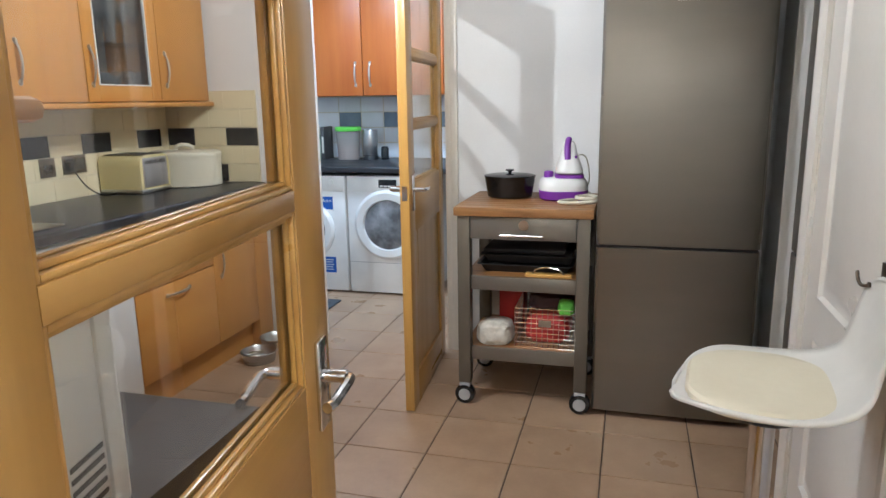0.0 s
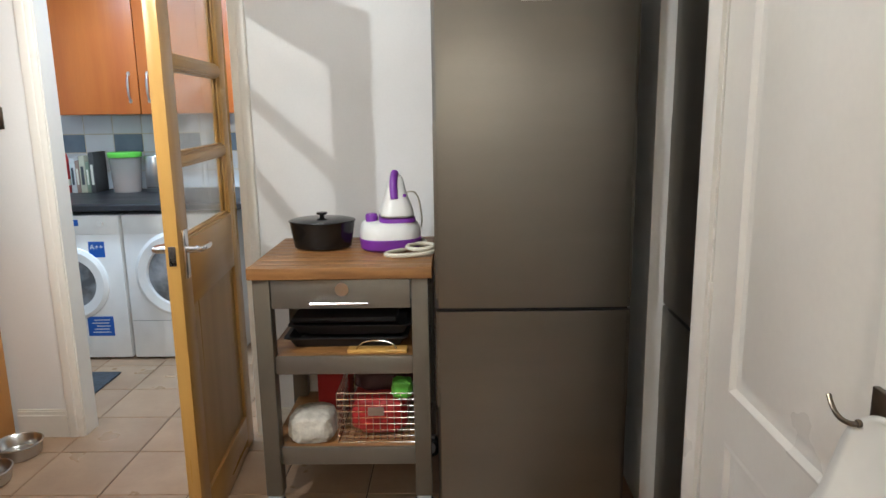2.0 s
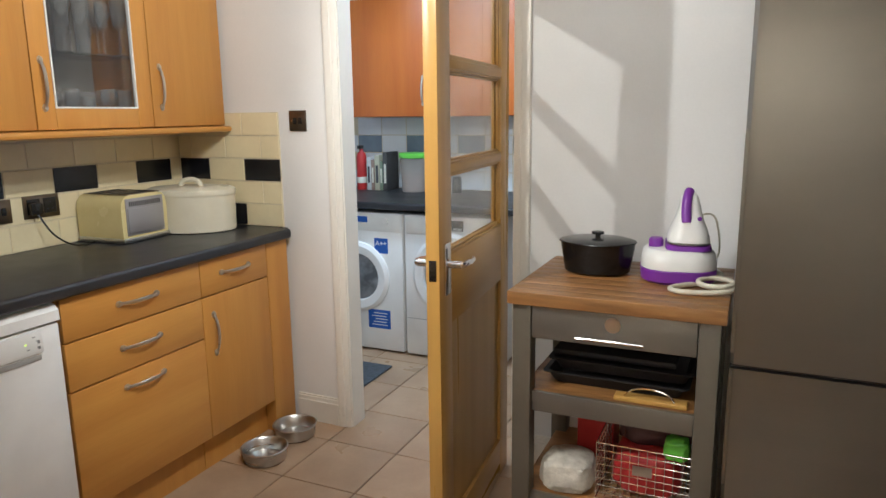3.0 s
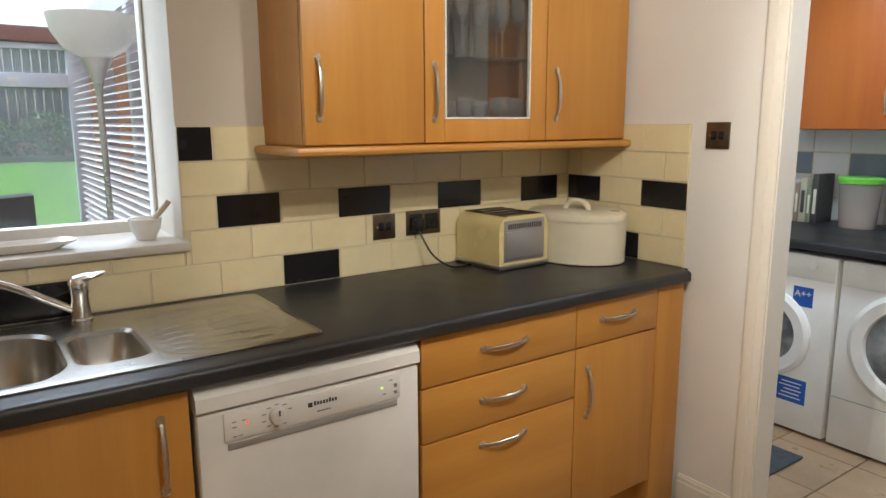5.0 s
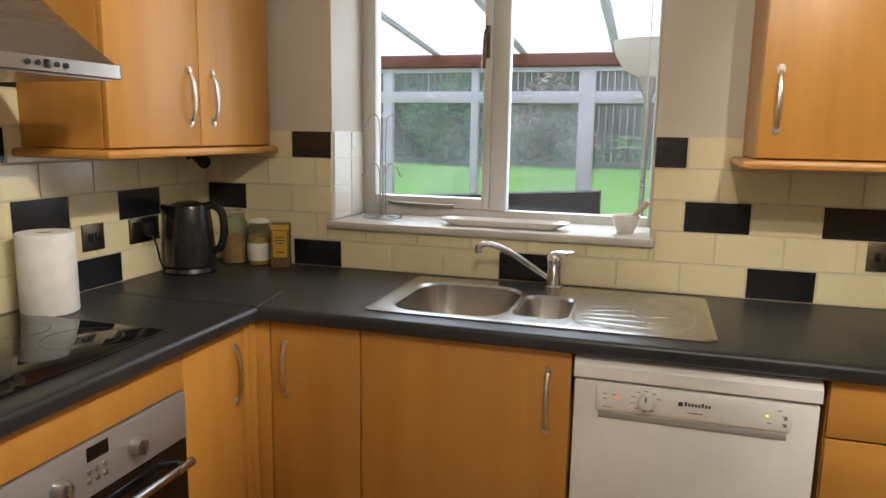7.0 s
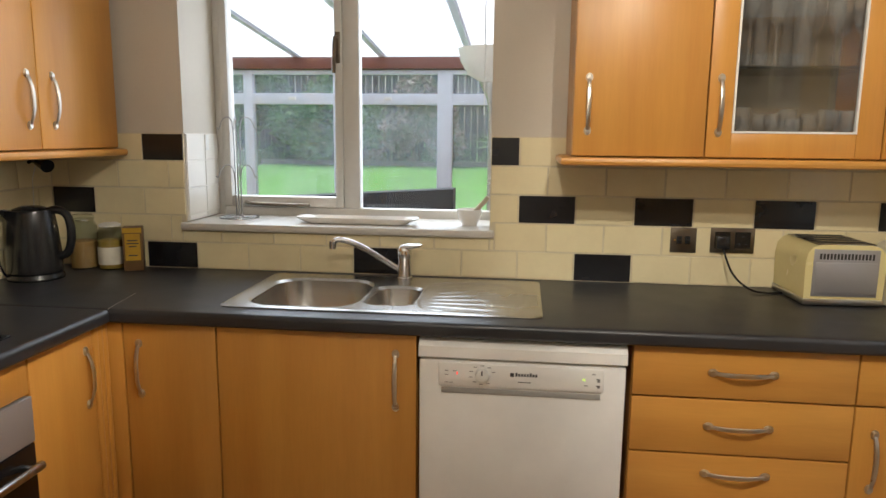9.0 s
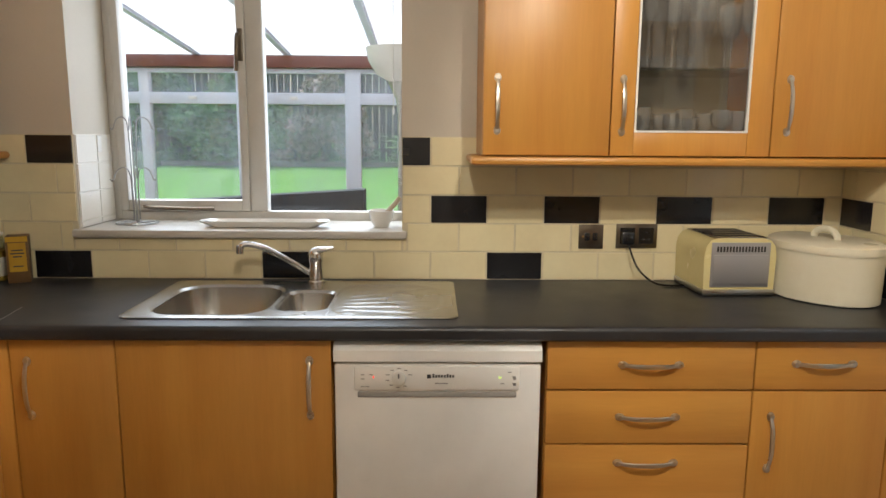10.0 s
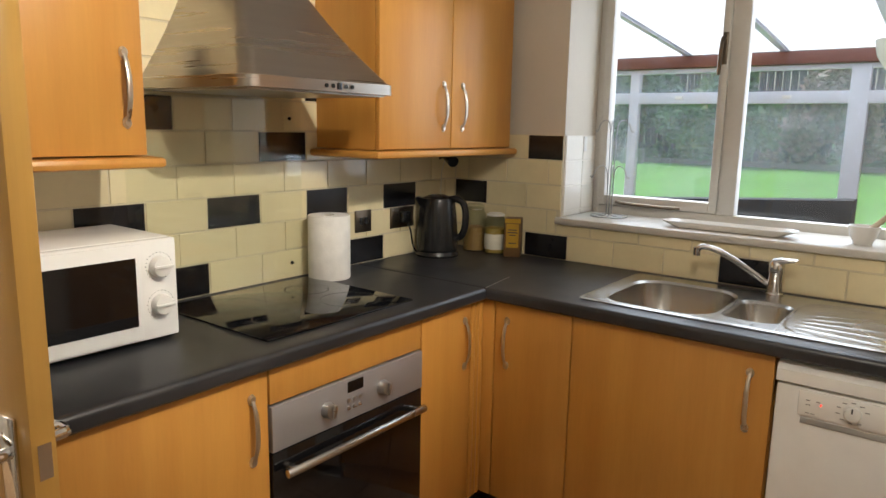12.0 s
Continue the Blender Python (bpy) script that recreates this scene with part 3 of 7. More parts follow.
part("slab", B(-2.1035, YS + 0.002, 0.87, -0.655, 0.99 - NOSE, 0.91), WORKTOP, t2, smooth=False)
part("front_edge", prism(bmesh.new(), edge_profile(0.99, 0.99 - NOSE, 1), 0, -2.1035, -0.655), WORKTOP, t2, "rounded laminate front edge")
# the short bright slanting joint that runs back from the inner corner
bm = bmesh.new()
prism(bm, [(-2.112, 0.984), (-2.315, 0.951), (-2.3145, 0.949), (-2.112, 0.981)], 2, 0.9085, 0.9106)
part("joint_strip", bm, STEEL, t2, "thin metal joint strip")

# ---- sink ----
sink = thing("kitchen_sink", pose(-2.45, 1.77, 0.91), "stainless steel sink with one and a half bowls and drainer", "sink")
SX0, SX1, SY0, SY1 = -2.692, -2.182, 1.286, 2.25


def rounded(cx, cy, hx, hy, r, n=8):
    pts = []
    for qx, qy, a0 in ((1, 1, 0), (-1, 1, 90), (-1, -1, 180), (1, -1, 270)):
        for k in range(n):
            a = radians(a0 + 90 * k / (n - 1))
            pts.append((cx + qx * (hx - r) + r * math.cos(a), cy + qy * (hy - r) + r * math.sin(a)))
    return pts


def loft(bm, loops, cap=False):
    rows = [[bm.verts.new(p) for p in loop] for loop in loops]
    for a, c in zip(rows, rows[1:]):
        for k in range(len(a)):
            j = (k + 1) % len(a)
            bm.faces.new((a[k], a[j], c[j], c[k]))
    if cap:
        bm.faces.new(rows[-1])
    return bm


def bowl(cx, cy, hx, hy, y0, y1, deep):
    bm = bmesh.new()
    zt = 0.9165
    outer = [(p[0], p[1], zt) for p in rounded((SX0 + SX1) / 2, (y0 + y1) / 2, (SX1 - SX0) / 2 - 0.012, (y1 - y0) / 2, 0.0005)]
    rim = [(p[0], p[1], zt) for p in rounded(cx, cy, hx, hy, min(hx, hy) * 0.6)]
    a = [(p[0], p[1], zt - 0.008) for p in rounded(cx, cy, hx - 0.008, hy - 0.008, min(hx, hy) * 0.58)]
    c = [(p[0], p[1], zt - deep + 0.03) for p in rounded(cx, cy, hx - 0.02, hy - 0.02, min(hx, hy) * 0.55)]
    d = [(p[0], p[1], zt - deep) for p in rounded(cx, cy, hx - 0.045, hy - 0.045, min(hx, hy) * 0.4)]
    loft(bm, [outer, rim, a, c, d], cap=True)
    return bm


part("bowl", bowl(-2.41, 1.515, 0.205, 0.178, SY0 + 0.012, 1.698, 0.15), STEELH, sink, "large rounded steel bowl")
part("half_bowl", bowl(-2.392, 1.785, 0.137, 0.08, 1.698, 1.872, 0.12), STEELH, sink, "small rounded steel bowl")
bm = bmesh.new()
nx, ny = 110, 100
grid = [[None] * (ny + 1) for _ in range(nx + 1)]
for i in range(nx + 1):
    for j in range(ny + 1):
        x, y = SX0 + 0.012 + (SX1 - SX0 - 0.024) * i / nx, 1.872 + (SY1 - 0.012 - 1.872) * j / ny
        u, v = (x + 2.42) / 0.205, (y - 2.04) / 0.172
        inside = max(0.0, min(1.0, (1 - (abs(u) ** 2.8 + abs(v) ** (2.6 if v > 0 else 7))) * 5))
        a = math.atan2(x + 2.33, y - 1.62)
        ridge = 0.0017 * max(0.0, math.cos(a * 46)) ** 4 * min(1, max(0, (y - 1.888) * 20)) * min(1.0, max(0.0, (2.19 - y) * 16)) * (x < -2.225)
        grid[i][j] = bm.verts.new((x, y, 0.9165 + inside * (-0.0045 + ridge)))
for i in range(nx):
    for j in range(ny):
        bm.faces.new((grid[i][j], grid[i + 1][j], grid[i + 1][j + 1], grid[i][j + 1]))
part("drainer", bm, STEELH, sink, "fluted steel draining board")
bm = bmesh.new()
o = [(p[0], p[1]) for p in rounded((SX0 + SX1) / 2, (SY0 + SY1) / 2, (SX1 - SX0) / 2, (SY1 - SY0) / 2, 0.03)]
i2 = [(p[0], p[1]) for p in rounded((SX0 + SX1) / 2, (SY0 + SY1) / 2, (SX1 - SX0) / 2 - 0.013, (SY1 - SY0) / 2 - 0.013, 0.018)]
loft(bm, [[(*p, 0.9105) for p in o], [(p[0], p[1], 0.9145) for p in o], [(*p, 0.9168) for p in i2], [(*p, 0.9125) for p in i2]])
part("rim", bm, STEELH, sink, "raised steel rim")
part("waste", cyl(bmesh.new(), (-2.41, 1.515, 0.7665), (-2.41, 1.515, 0.7695), 0.04, seg=24), CHROME, sink, "chrome waste")
part("waste", cyl(bmesh.new(), (-2.392, 1.785, 0.7965), (-2.392, 1.785, 0.7995), 0.03, seg=24), CHROME, sink, "chrome waste")
part("overflow_stamp", loft(bmesh.new(), [[(-2.215 + 0.009 * q * math.cos(a), 1.79 + 0.024 * q * math.sin(a), 0.9169) for a in np.linspace(0, 6.1, 24)] for q in (0.82, 1.0)]), CHROME, sink, "oval pressed mark")
TX, TY, TZ = -2.658, 1.77, 0.9168
tap = thing("mixer_tap", pose(TX, TY, TZ), "chrome single-lever mixer tap on the sink", "tap")
part("body", lathe(bmesh.new(), [(0, 0), (0.029, 0), (0.029, 0.005), (0.0245, 0.009), (0.023, 0.07), (0.0255, 0.074), (0.0255, 0.1), (0.021, 0.112), (0.012, 0.119), (0, 0.121)], 28, (TX, TY, TZ)), CHROME, tap)
part("spout", tube(bmesh.new(), [(TX, TY - 0.012, TZ + 0.028), (TX + 0.004, TY - 0.04, TZ + 0.045), (TX + 0.03, TY - 0.15, TZ + 0.118), (TX + 0.042, TY - 0.205, TZ + 0.139), (TX + 0.048, TY - 0.235, TZ + 0.141), (TX + 0.05, TY - 0.247, TZ + 0.125)], 0.0105, 12, 2), CHROME, tap, "slanting chrome spout")
part("nozzle", cyl(bmesh.new(), (TX + 0.05, TY - 0.247, TZ + 0.135), (TX + 0.05, TY - 0.248, TZ + 0.108), 0.0125, 0.012, 16), CHROME, tap)
bm = bmesh.new()
loft(bm, [[(TX + 0.016 * w * math.cos(a) + 0.012 * q, TY - 0.02 + 0.085 * q, TZ + 0.108 + 0.016 * q + 0.012 * w * math.sin(a)) for a in np.linspace(0, 5.5, 10)] for q, w in ((0.0, 0.35), (0.08, 1.0), (0.4, 1.15), (0.62, 0.8), (0.9, 0.55), (1.0, 0.25))], cap=True)
part("lever", bm, CHROME, tap, "chrome lever")

# ---- dishwasher ----
dw = thing("dishwasher", pose(-2.42, 2.192, 0), "white freestanding dishwasher under the worktop", "dishwasher")
part("body", B(-2.70, 1.908, 0.02, -2.150, 2.476, 0.83), WHITEA, dw)
bm = bmesh.new()
prism(bm, [(-2.70, 0.83), (-2.70, 0.853), (-2.16, 0.853), (-2.128, 0.846), (-2.112, 0.83), (-2.110, 0.80), (-2.116, 0.796), (-2.148, 0.796), (-2.148, 0.83)], 1, 1.905, 2.479)
part("top", bm, WHITEA, dw, "rounded white top")
dwd = part("door", B(-2.149, 1.906, 0.105, -2.116, 2.478, 0.792, b=0.008), WHITEA, dw)
part("control_panel", B(-2.117, 1.962, 0.718, -2.1105, 2.418, 0.786, b=0.003), WHITEA, dwd, "white control panel")
bm = cyl(bmesh.new(), (-2.1115, 2.085, 0.753), (-2.094, 2.085, 0.753), 0.021, 0.018, 24, 0.003)
part("knob", bm, WHITEP, dwd, "round white programme knob")
part("knob_pointer", B(-2.0942, 2.083, 0.757, -2.0932, 2.087, 0.77), PRINT, dwd)
# raised strip whose grey imitates the shade in a grip recess
part("grip_recess", B(-2.117, 1.97, 0.696, -2.1135, 2.41, 0.712, b=0.001), material("recess_shade_grey", (0.34, 0.33, 0.31), 0.5), dwd, "grey strip standing in for a shaded grip recess")
bm = bmesh.new()
box(bm, -2.1108, 2.162, 0.752, -2.1098, 2.173, 0.763)
for k in range(8):
    box(bm, -2.1108, 2.177 + k * 0.0078, 0.754, -2.1098, 2.1825 + k * 0.0078, 0.762 if k not in (0, 5) else 0.765)
for k in range(6):
    box(bm, -2.1108, 2.185 + k * 0.006, 0.736, -2.1098, 2.189 + k * 0.006, 0.739)
part("badge_marks", bm, PRINT, dwd, "dark brand mark")
bm = bmesh.new()
for k in range(9):
    a = radians(20 + 280 * k / 8)
    y, z = 2.085 + 0.033 * math.cos(a), 0.753 + 0.027 * math.sin(a)
    box(bm, -2.1108, y - 0.005, z - 0.0012, -2.1098, y + 0.005, z + 0.0012)
for y, z in ((1.985, 0.762), (1.985, 0.75), (1.985, 0.728), (1.998, 0.728), (2.008, 0.762), (2.39, 0.77), (2.402, 0.757), (2.402, 0.738), (2.37, 0.737)):
    box(bm, -2.1108, y - 0.005, z - 0.0012, -2.1098, y + 0.005, z + 0.0012)
for y, z in ((2.404, 0.752), (2.404, 0.735)):
    box(bm, -2.1108, y - 0.004, z - 0.004, -2.1098, y + 0.004, z + 0.004)
tagged(part("panel_print", bm, material("grey_print", (0.25, 0.24, 0.23), 0.5), dwd), kind="stuff")
part("indicator", B(-2.1108, 2.013, 0.752, -2.1095, 2.016, 0.758), LED_RED, dwd, "lit red indicator")
part("indicator", B(-2.1108, 2.361, 0.752, -2.1095, 2.367, 0.756), LED_GREEN, dwd, "lit green indicator")
part("plinth", B(-2.16, 1.91, -0.011, -2.15, 2.475, 0.10), WHITEA, dw)
dw.location.z = 0.012

# ---- oven and hob ----
oven = thing("built_in_oven", pose(-1.492, 0.7, 0.16), "stainless and black glass electric oven under the hob", "oven")
part("body", B(-1.786, 0.42, 0.162, -1.214, 0.945, 0.766), BLACKM, oven)
cp = part("control_panel", B(-1.788, 0.945, 0.648, -1.212, 0.972, 0.767, b=0.002), PANELSTEEL, oven, "brushed steel control panel")
for x in (-1.39, -1.605):
    bm = cyl(bmesh.new(), (x, 0.972, 0.705), (x, 0.998, 0.705), 0.022, 0.019, 24, 0.003)
    kb = part("knob", bm, STEEL, cp, "round steel knob")
    part("grip", B(x - 0.004, 0.997, 0.687, x + 0.004, 1.006, 0.723, b=0.002), STEEL, kb)
part("display", B(-1.527, 0.9705, 0.727, -1.467, 0.9735, 0.758), BLACKGLASS, cp, "dark clock display")
bm = bmesh.new()
for k in range(6):
    x = -1.47 - 0.022 * (k % 3)
    z = 0.705 - 0.022 * (k // 3)
    cyl(bm, (x, 0.971, z), (x, 0.9755, z), 0.006, seg=12)
part("buttons", bm, STEEL, cp)
od = part("door", B(-1.788, 0.945, 0.166, -1.212, 0.97, 0.644, b=0.003), BLACKGLASS, oven, "black glass oven door")
bm = cyl(bmesh.new(), (-1.76, 1.008, 0.60), (-1.225, 1.008, 0.60), 0.0115, seg=16, b=0.003)
for x in (-1.73, -1.255):
    box(bm, x - 0.008, 0.968, 0.592, x + 0.008, 1.004, 0.608, 0.002)
part("handle", bm, STEELH, od, "long steel bar handle")
RINGM = material("hob_ring_print", (0.035, 0.035, 0.036), 0.25)
hob = thing("ceramic_hob", pose(-1.545, 0.68, 0.911), "black glass ceramic hob set on the worktop", "hob")
part("glass_top", B(-1.81, 0.425, 0.9105, -1.25, 0.913, 0.9165, b=0.002), BLACKGLASS, hob)
for cx, cy, r in ((-1.40, 0.57, 0.085), (-1.68, 0.57, 0.07), (-1.40, 0.77, 0.07), (-1.68, 0.77, 0.09)):
    bm = loft(bmesh.new(), [[(cx + q * math.cos(2 * math.pi * k / 40), cy + q * math.sin(2 * math.pi * k / 40), 0.9168) for k in range(40)] for q in (r, r + 0.0025)])
    part("ring_mark", bm, RINGM, hob)

# ---- cooker hood ----
hood = thing("cooker_hood", pose(-1.485, 0.6, 1.53), "stainless steel chimney cooker hood over the hob", "cooker hood")
HX0, HX1, HY = -1.797, -1.247, 0.857


def hood_ring(x0, x1, y1, r, z, n=10):
    """Outline of the hood at one height, its two front corners rounded."""
    pts = [(x1, YS + 0.004, z)]
    for cx, a0 in ((x1 - r, 0), (x0 + r, 90)):
        pts += [(cx + r * math.cos(radians(a0 + 90 * k / n)), y1 - r + r * math.sin(radians(a0 + 90 * k / n)), z) for k in range(n + 1)]
    return pts + [(x0, YS + 0.004, z)]


hr = part("rim", loft(bmesh.new(), [hood_ring(HX0 + 0.012, HX1 - 0.012, HY - 0.012, 0.04, 1.533), hood_ring(HX0, HX1, HY, 0.05, 1.534), hood_ring(HX0, HX1, HY, 0.05, 1.563), hood_ring(HX0 + 0.006, HX1 - 0.006, HY - 0.006, 0.045, 1.5645)], cap=True), HOODSTEEL, hood, "steel rim with rounded corners")
loops = []
for k in range(13):
    q = k / 12
    e = 1 - (1 - q) ** 1.35
    loops.append(hood_ring(HX0 + 0.008 + (-1.63 - HX0) * e, HX1 - 0.008 + (-1.415 - HX1) * e, HY - 0.008 + (0.60 - HY) * e, 0.045 - 0.03 * e, 1.565 + 0.345 * q))
part("canopy", loft(bmesh.new(), loops, cap=True), HOODSTEEL, hood, "sloping curved steel canopy")
part("chimney", B(-1.63, YS + 0.004, 1.9105, -1.42, 0.595, 2.396, b=0.004), HOODSTEEL, hood)
part("filter", B(HX0 + 0.03, YS + 0.03, 1.529, HX1 - 0.03, HY - 0.03, 1.5335), STEEL, hood, "metal grease filter")
for k in range(5):
    x = -1.603 + 0.024 * k
    if k == 2:
        part("button", B(x - 0.008, HY - 0.001, 1.54, x + 0.008, HY + 0.003, 1.558, b=0.001), BLACKP, hr)
    else:
        part("button", cyl(bmesh.new(), (x, HY - 0.001, 1.549), (x, HY + 0.004, 1.549), 0.0058, seg=14), BLACKP, hr)

# ---- window ----
w1 = thing("window_1", pose(-3.04, 1.49, WIN[2]), "white-painted two-light casement window over the sink", "window", kind="structure")
FX0, FX1 = -3.085, -3.03
fr = bmesh.new()
y0, y1, z0, z1 = WIN
for bx in ((FX0, y0, z0, FX1, y0 + 0.028, z1), (FX0, y1 - 0.012, z0, FX1, y1, z1), (FX0, y0 + 0.028, z0, FX1, y1 - 0.012, z0 + 0.062), (FX0, y0 + 0.028, z1 - 0.04, FX1, y1 - 0.012, z1), (FX0, 1.456, z0 + 0.062, FX1, 1.522, z1 - 0.04)):
    box(fr, *bx, 0.004)
part("window_frame", fr, WINPAINT, w1)
sash = bmesh.new()
for bx in ((-3.08, y0 + 0.0285, 1.124, -3.02, y0 + 0.062, 2.118), (-3.08, 1.424, 1.124, -3.02, 1.4555, 2.118), (-3.08, y0 + 0.062, 1.124, -3.02, 1.424, 1.166), (-3.08, y0 + 0.062, 2.07, -3.02, 1.424, 2.118)):
    box(sash, *bx, 0.004)
sh = part("sash", sash, WINPAINT, w1, "opening casement")
part("pane", B(-3.056, y0 + 0.062, 1.166, -3.052, 1.424, 2.07), PANE, sh).visible_shadow = False
part("pane", B(-3.056, 1.522, z0 + 0.062, -3.052, y1 - 0.012, z1 - 0.04), PANE, w1).visible_shadow = False
bm = B(-3.02, 1.43, 1.70, -3.012, 1.45, 1.82, b=0.002)
tube(bm, [(-3.012, 1.435, 1.80), (-2.99, 1.435, 1.795), (-2.985, 1.433, 1.74), (-2.988, 1.43, 1.66)], 0.008, 8, 1)
part("latch", bm, BRONZE, sh, "dark metal casement fastener")
bm = tube(bmesh.new(), [(-3.016, 1.04, 1.142), (-2.995, 1.08, 1.138), (-2.99, 1.26, 1.135), (-3.0, 1.32, 1.135)], 0.007, 8, 1)
part("stay", bm, BRONZE, sh, "metal casement stay")
part("window_sill", B(-3.03, y0 - 0.018, z0 - 0.001, -2.722, y1 + 0.018, z0 + 0.028, b=0.008), WINPAINT, w1, "white window board")
solid("window_sensor", B(-2.935, y0, 1.355, -2.905, y0 + 0.012, 1.415, b=0.003), WHITEP, "small white sensor on the window reveal", "sensor")


# ---- doors ----
def lever_handle(parent, x, z, side, plate=(0.042, 0.15), mat=None, toward=-1, length=0.11):
    """A lever on a back plate, in the leaf's own axes; side +1 or -1: the face."""
    mat, y = mat or CHROME, 0.02 * side
    s = side
    bm = box(bmesh.new(), x - plate[0] / 2, min(y, y + 0.008 * s), z - plate[1] * 0.52, x + plate[0] / 2, max(y, y + 0.008 * s), z + plate[1] * 0.48, 0.002)
    pl = part("handle_plate", bm, mat, parent, "metal handle plate", local=True)
    bm = cyl(bmesh.new(), (x, y, z + 0.01), (x, y + 0.045 * s, z + 0.01), 0.011, seg=14)
    tube(bm, [(x, y + 0.04 * s, z + 0.01), (x, y + 0.052 * s, z + 0.01), (x + toward * 0.03, y + 0.055 * s, z + 0.012), (x + toward * length * 0.8, y + 0.05 * s, z + 0.004), (x + toward * length, y + 0.046 * s, z + 0.006)], 0.0085, 10, 1)
    part("lever", bm, mat, pl, "metal lever", local=True)


def glazed_door(name, m, width, panes, label, stile=0.105, hz=0.9, lower=(0.2, 0.8)):
    """A pine door with single lights one above another over a sunk panel; its hinge edge stands at x = 0 of its own axes."""
    d = thing(name, m, label, "door", kind="structure")
    h, t = 1.98, 0.02
    for a, c in ((0, stile), (width - stile, width)):
        part("stile", box(bmesh.new(), a, -t, 0, c, t, h, 0.002), PINE, d, local=True)
    edges = [0.0, lower[0], lower[1]] + [v for p in panes for v in p] + [h]
    for lo, hi in zip(edges[0::2], edges[1::2]):
        part("rail", box(bmesh.new(), stile, -t, lo, width - stile, t, hi, 0.002), PINE_H, d, local=True)
    part("panel", box(bmesh.new(), stile, -0.008, lower[0], width - stile, 0.008, lower[1]), PINE, d, "sunk plywood panel", local=True)
    for lo, hi in panes:
        part("pane", box(bmesh.new(), stile, -0.002, lo, width - stile, 0.002, hi), DOORPANE, d, "clear bevelled pane", local=True)
        for s in (-1, 1):
            bm = bmesh.new()
            for q, dep in ((0.0, 0.019), (0.007, 0.012)):
                a, c, e, f, w = stile + q, width - stile - q, lo + q, hi - q, 0.007
                ya, yb = sorted((s * 0.003, s * (dep - 0.001)))
                for bx in ((a, ya, e, a + w, yb, f), (c - w, ya, e, c, yb, f), (a + w, ya, e, c - w, yb, e + w), (a + w, ya, f - w, c - w, yb, f)):
                    box(bm, *bx, 0.002)
            part("beading", bm, PINE_H, d, "moulded pine glazing bead", local=True)
    for s in (-1, 1):
        lever_handle(d, width - 0.055, hz, s)
    part("latch_plate", box(bmesh.new(), width - 0.0005, -0.011, hz - 0.03, width + 0.0015, 0.011, hz + 0.03), CHROME, d, "chrome latch plate", local=True)
    for z in (0.25, 1.0, 1.75):
        part("hinge", box(bmesh.new(), -0.008, -t - 0.004, z - 0.045, 0.004, -t + 0.006, z + 0.045, 0.002), BRONZE, d, "metal hinge", local=True)
    return d


glazed_door("door_1", pose(-0.536, 0.383, 0.006, 0, 0, 97.4), 0.762, [(0.922, 1.193), (1.223, 1.496), (1.525, 1.798)], "open varnished pine door with clear glass lights", stile=0.12, hz=0.905, lower=(0.2, 0.74))
glazed_door("door_2", pose(-1.098, 3.60, 0.006, 0, 0, -85.3), 0.77, [(0.998, 1.234), (1.258, 1.522), (1.548, 1.83)], "open varnished pine glazed door to the laundry", hz=0.968, lower=(0.15, 0.79))


def door_frame(name, x0, x1, ya, yb, mat, faces=(True, True)):
    """Lining and moulded architraves round an opening in a wall along x."""
    f = thing(name, pose((x0 + x1) / 2, (ya + yb) / 2, 0), "white-painted moulded door frame", "door frame", kind="structure")
    for a, c in ((x0 - 0.03, x0), (x1, x1 + 0.03)):
        part("jamb", B(a, ya, 0, c, yb, 2.03), mat, f)
    part("head", B(x0, ya, 2.0, x1, yb, 2.03), mat, f)
    for on, y, s in ((faces[0], ya, -1), (faces[1], yb, 1)):
        if not on:
            continue
        for a, k in ((x0, -1), (x1, 1)):
            bm = bmesh.new()
            prism(bm, [(a + k * u, y + s * v) for u, v in ((0.005, 0), (0.005, 0.008), (0.012, 0.012), (0.03, 0.012), (0.034, 0.017), (0.055, 0.019), (0.066, 0.017), (0.07, 0.012), (0.07, 0))], 2, 0, 2.03)
            part("architrave", bm, mat, f)
        part("architrave", B(x0 - 0.07, min(y, y + s * 0.017), 2.031, x1 + 0.07, max(y, y + s * 0.017), 2.09, b=0.003), mat, f)
    return f


door_frame("door_frame_1", DOOR_W, DOOR_E, YN, 3.75, GLOSSW)
door_frame("door_frame_2", IN_W, IN_E, 0.27, YS, GLOSSW)

# white cupboard door in the east wall
d3 = thing("door_3", pose(XE, 2.03, 0.006), "closed white moulded two-panel door", "door", kind="structure")
bm = bmesh.new()
DY0, DY1 = 1.648, 2.412
for bx in ((XE + 0.004, DY0, 0.006, XE + 0.04, 1.775, 1.985), (XE + 0.004, 2.285, 0.006, XE + 0.04, DY1, 1.985), (XE + 0.004, 1.775, 0.006, XE + 0.04, 2.285, 0.16), (XE + 0.004, 1.775, 0.65, XE + 0.04, 2.285, 0.765), (XE + 0.004, 1.775, 1.85, XE + 0.04, 2.285, 1.985)):
    box(bm, *bx)
part("leaf", bm, GLOSSW, d3)
for lo, hi in ((0.16, 0.65), (0.765, 1.85)):
    bm = bmesh.new()
    lp = lambda q, x: [(x, 1.775 + q, lo + q), (x, 2.285 - q, lo + q), (x, 2.285 - q, hi - q), (x, 1.775 + q, hi - q)]
    loft(bm, [lp(0, XE + 0.004), lp(0.008, XE + 0.002), lp(0.018, XE + 0.013), lp(0.034, XE + 0.016), lp(0.06, XE + 0.006)], cap=True)
    part("panel", bm, GLOSSW, d3, "raised moulded panel")
bm = B(XE - 0.006, 1.725, 0.937, XE + 0.004, 1.771, 0.997, b=0.002)
pl = part("handle_plate", bm, BRONZE, d3, "square metal handle plate")
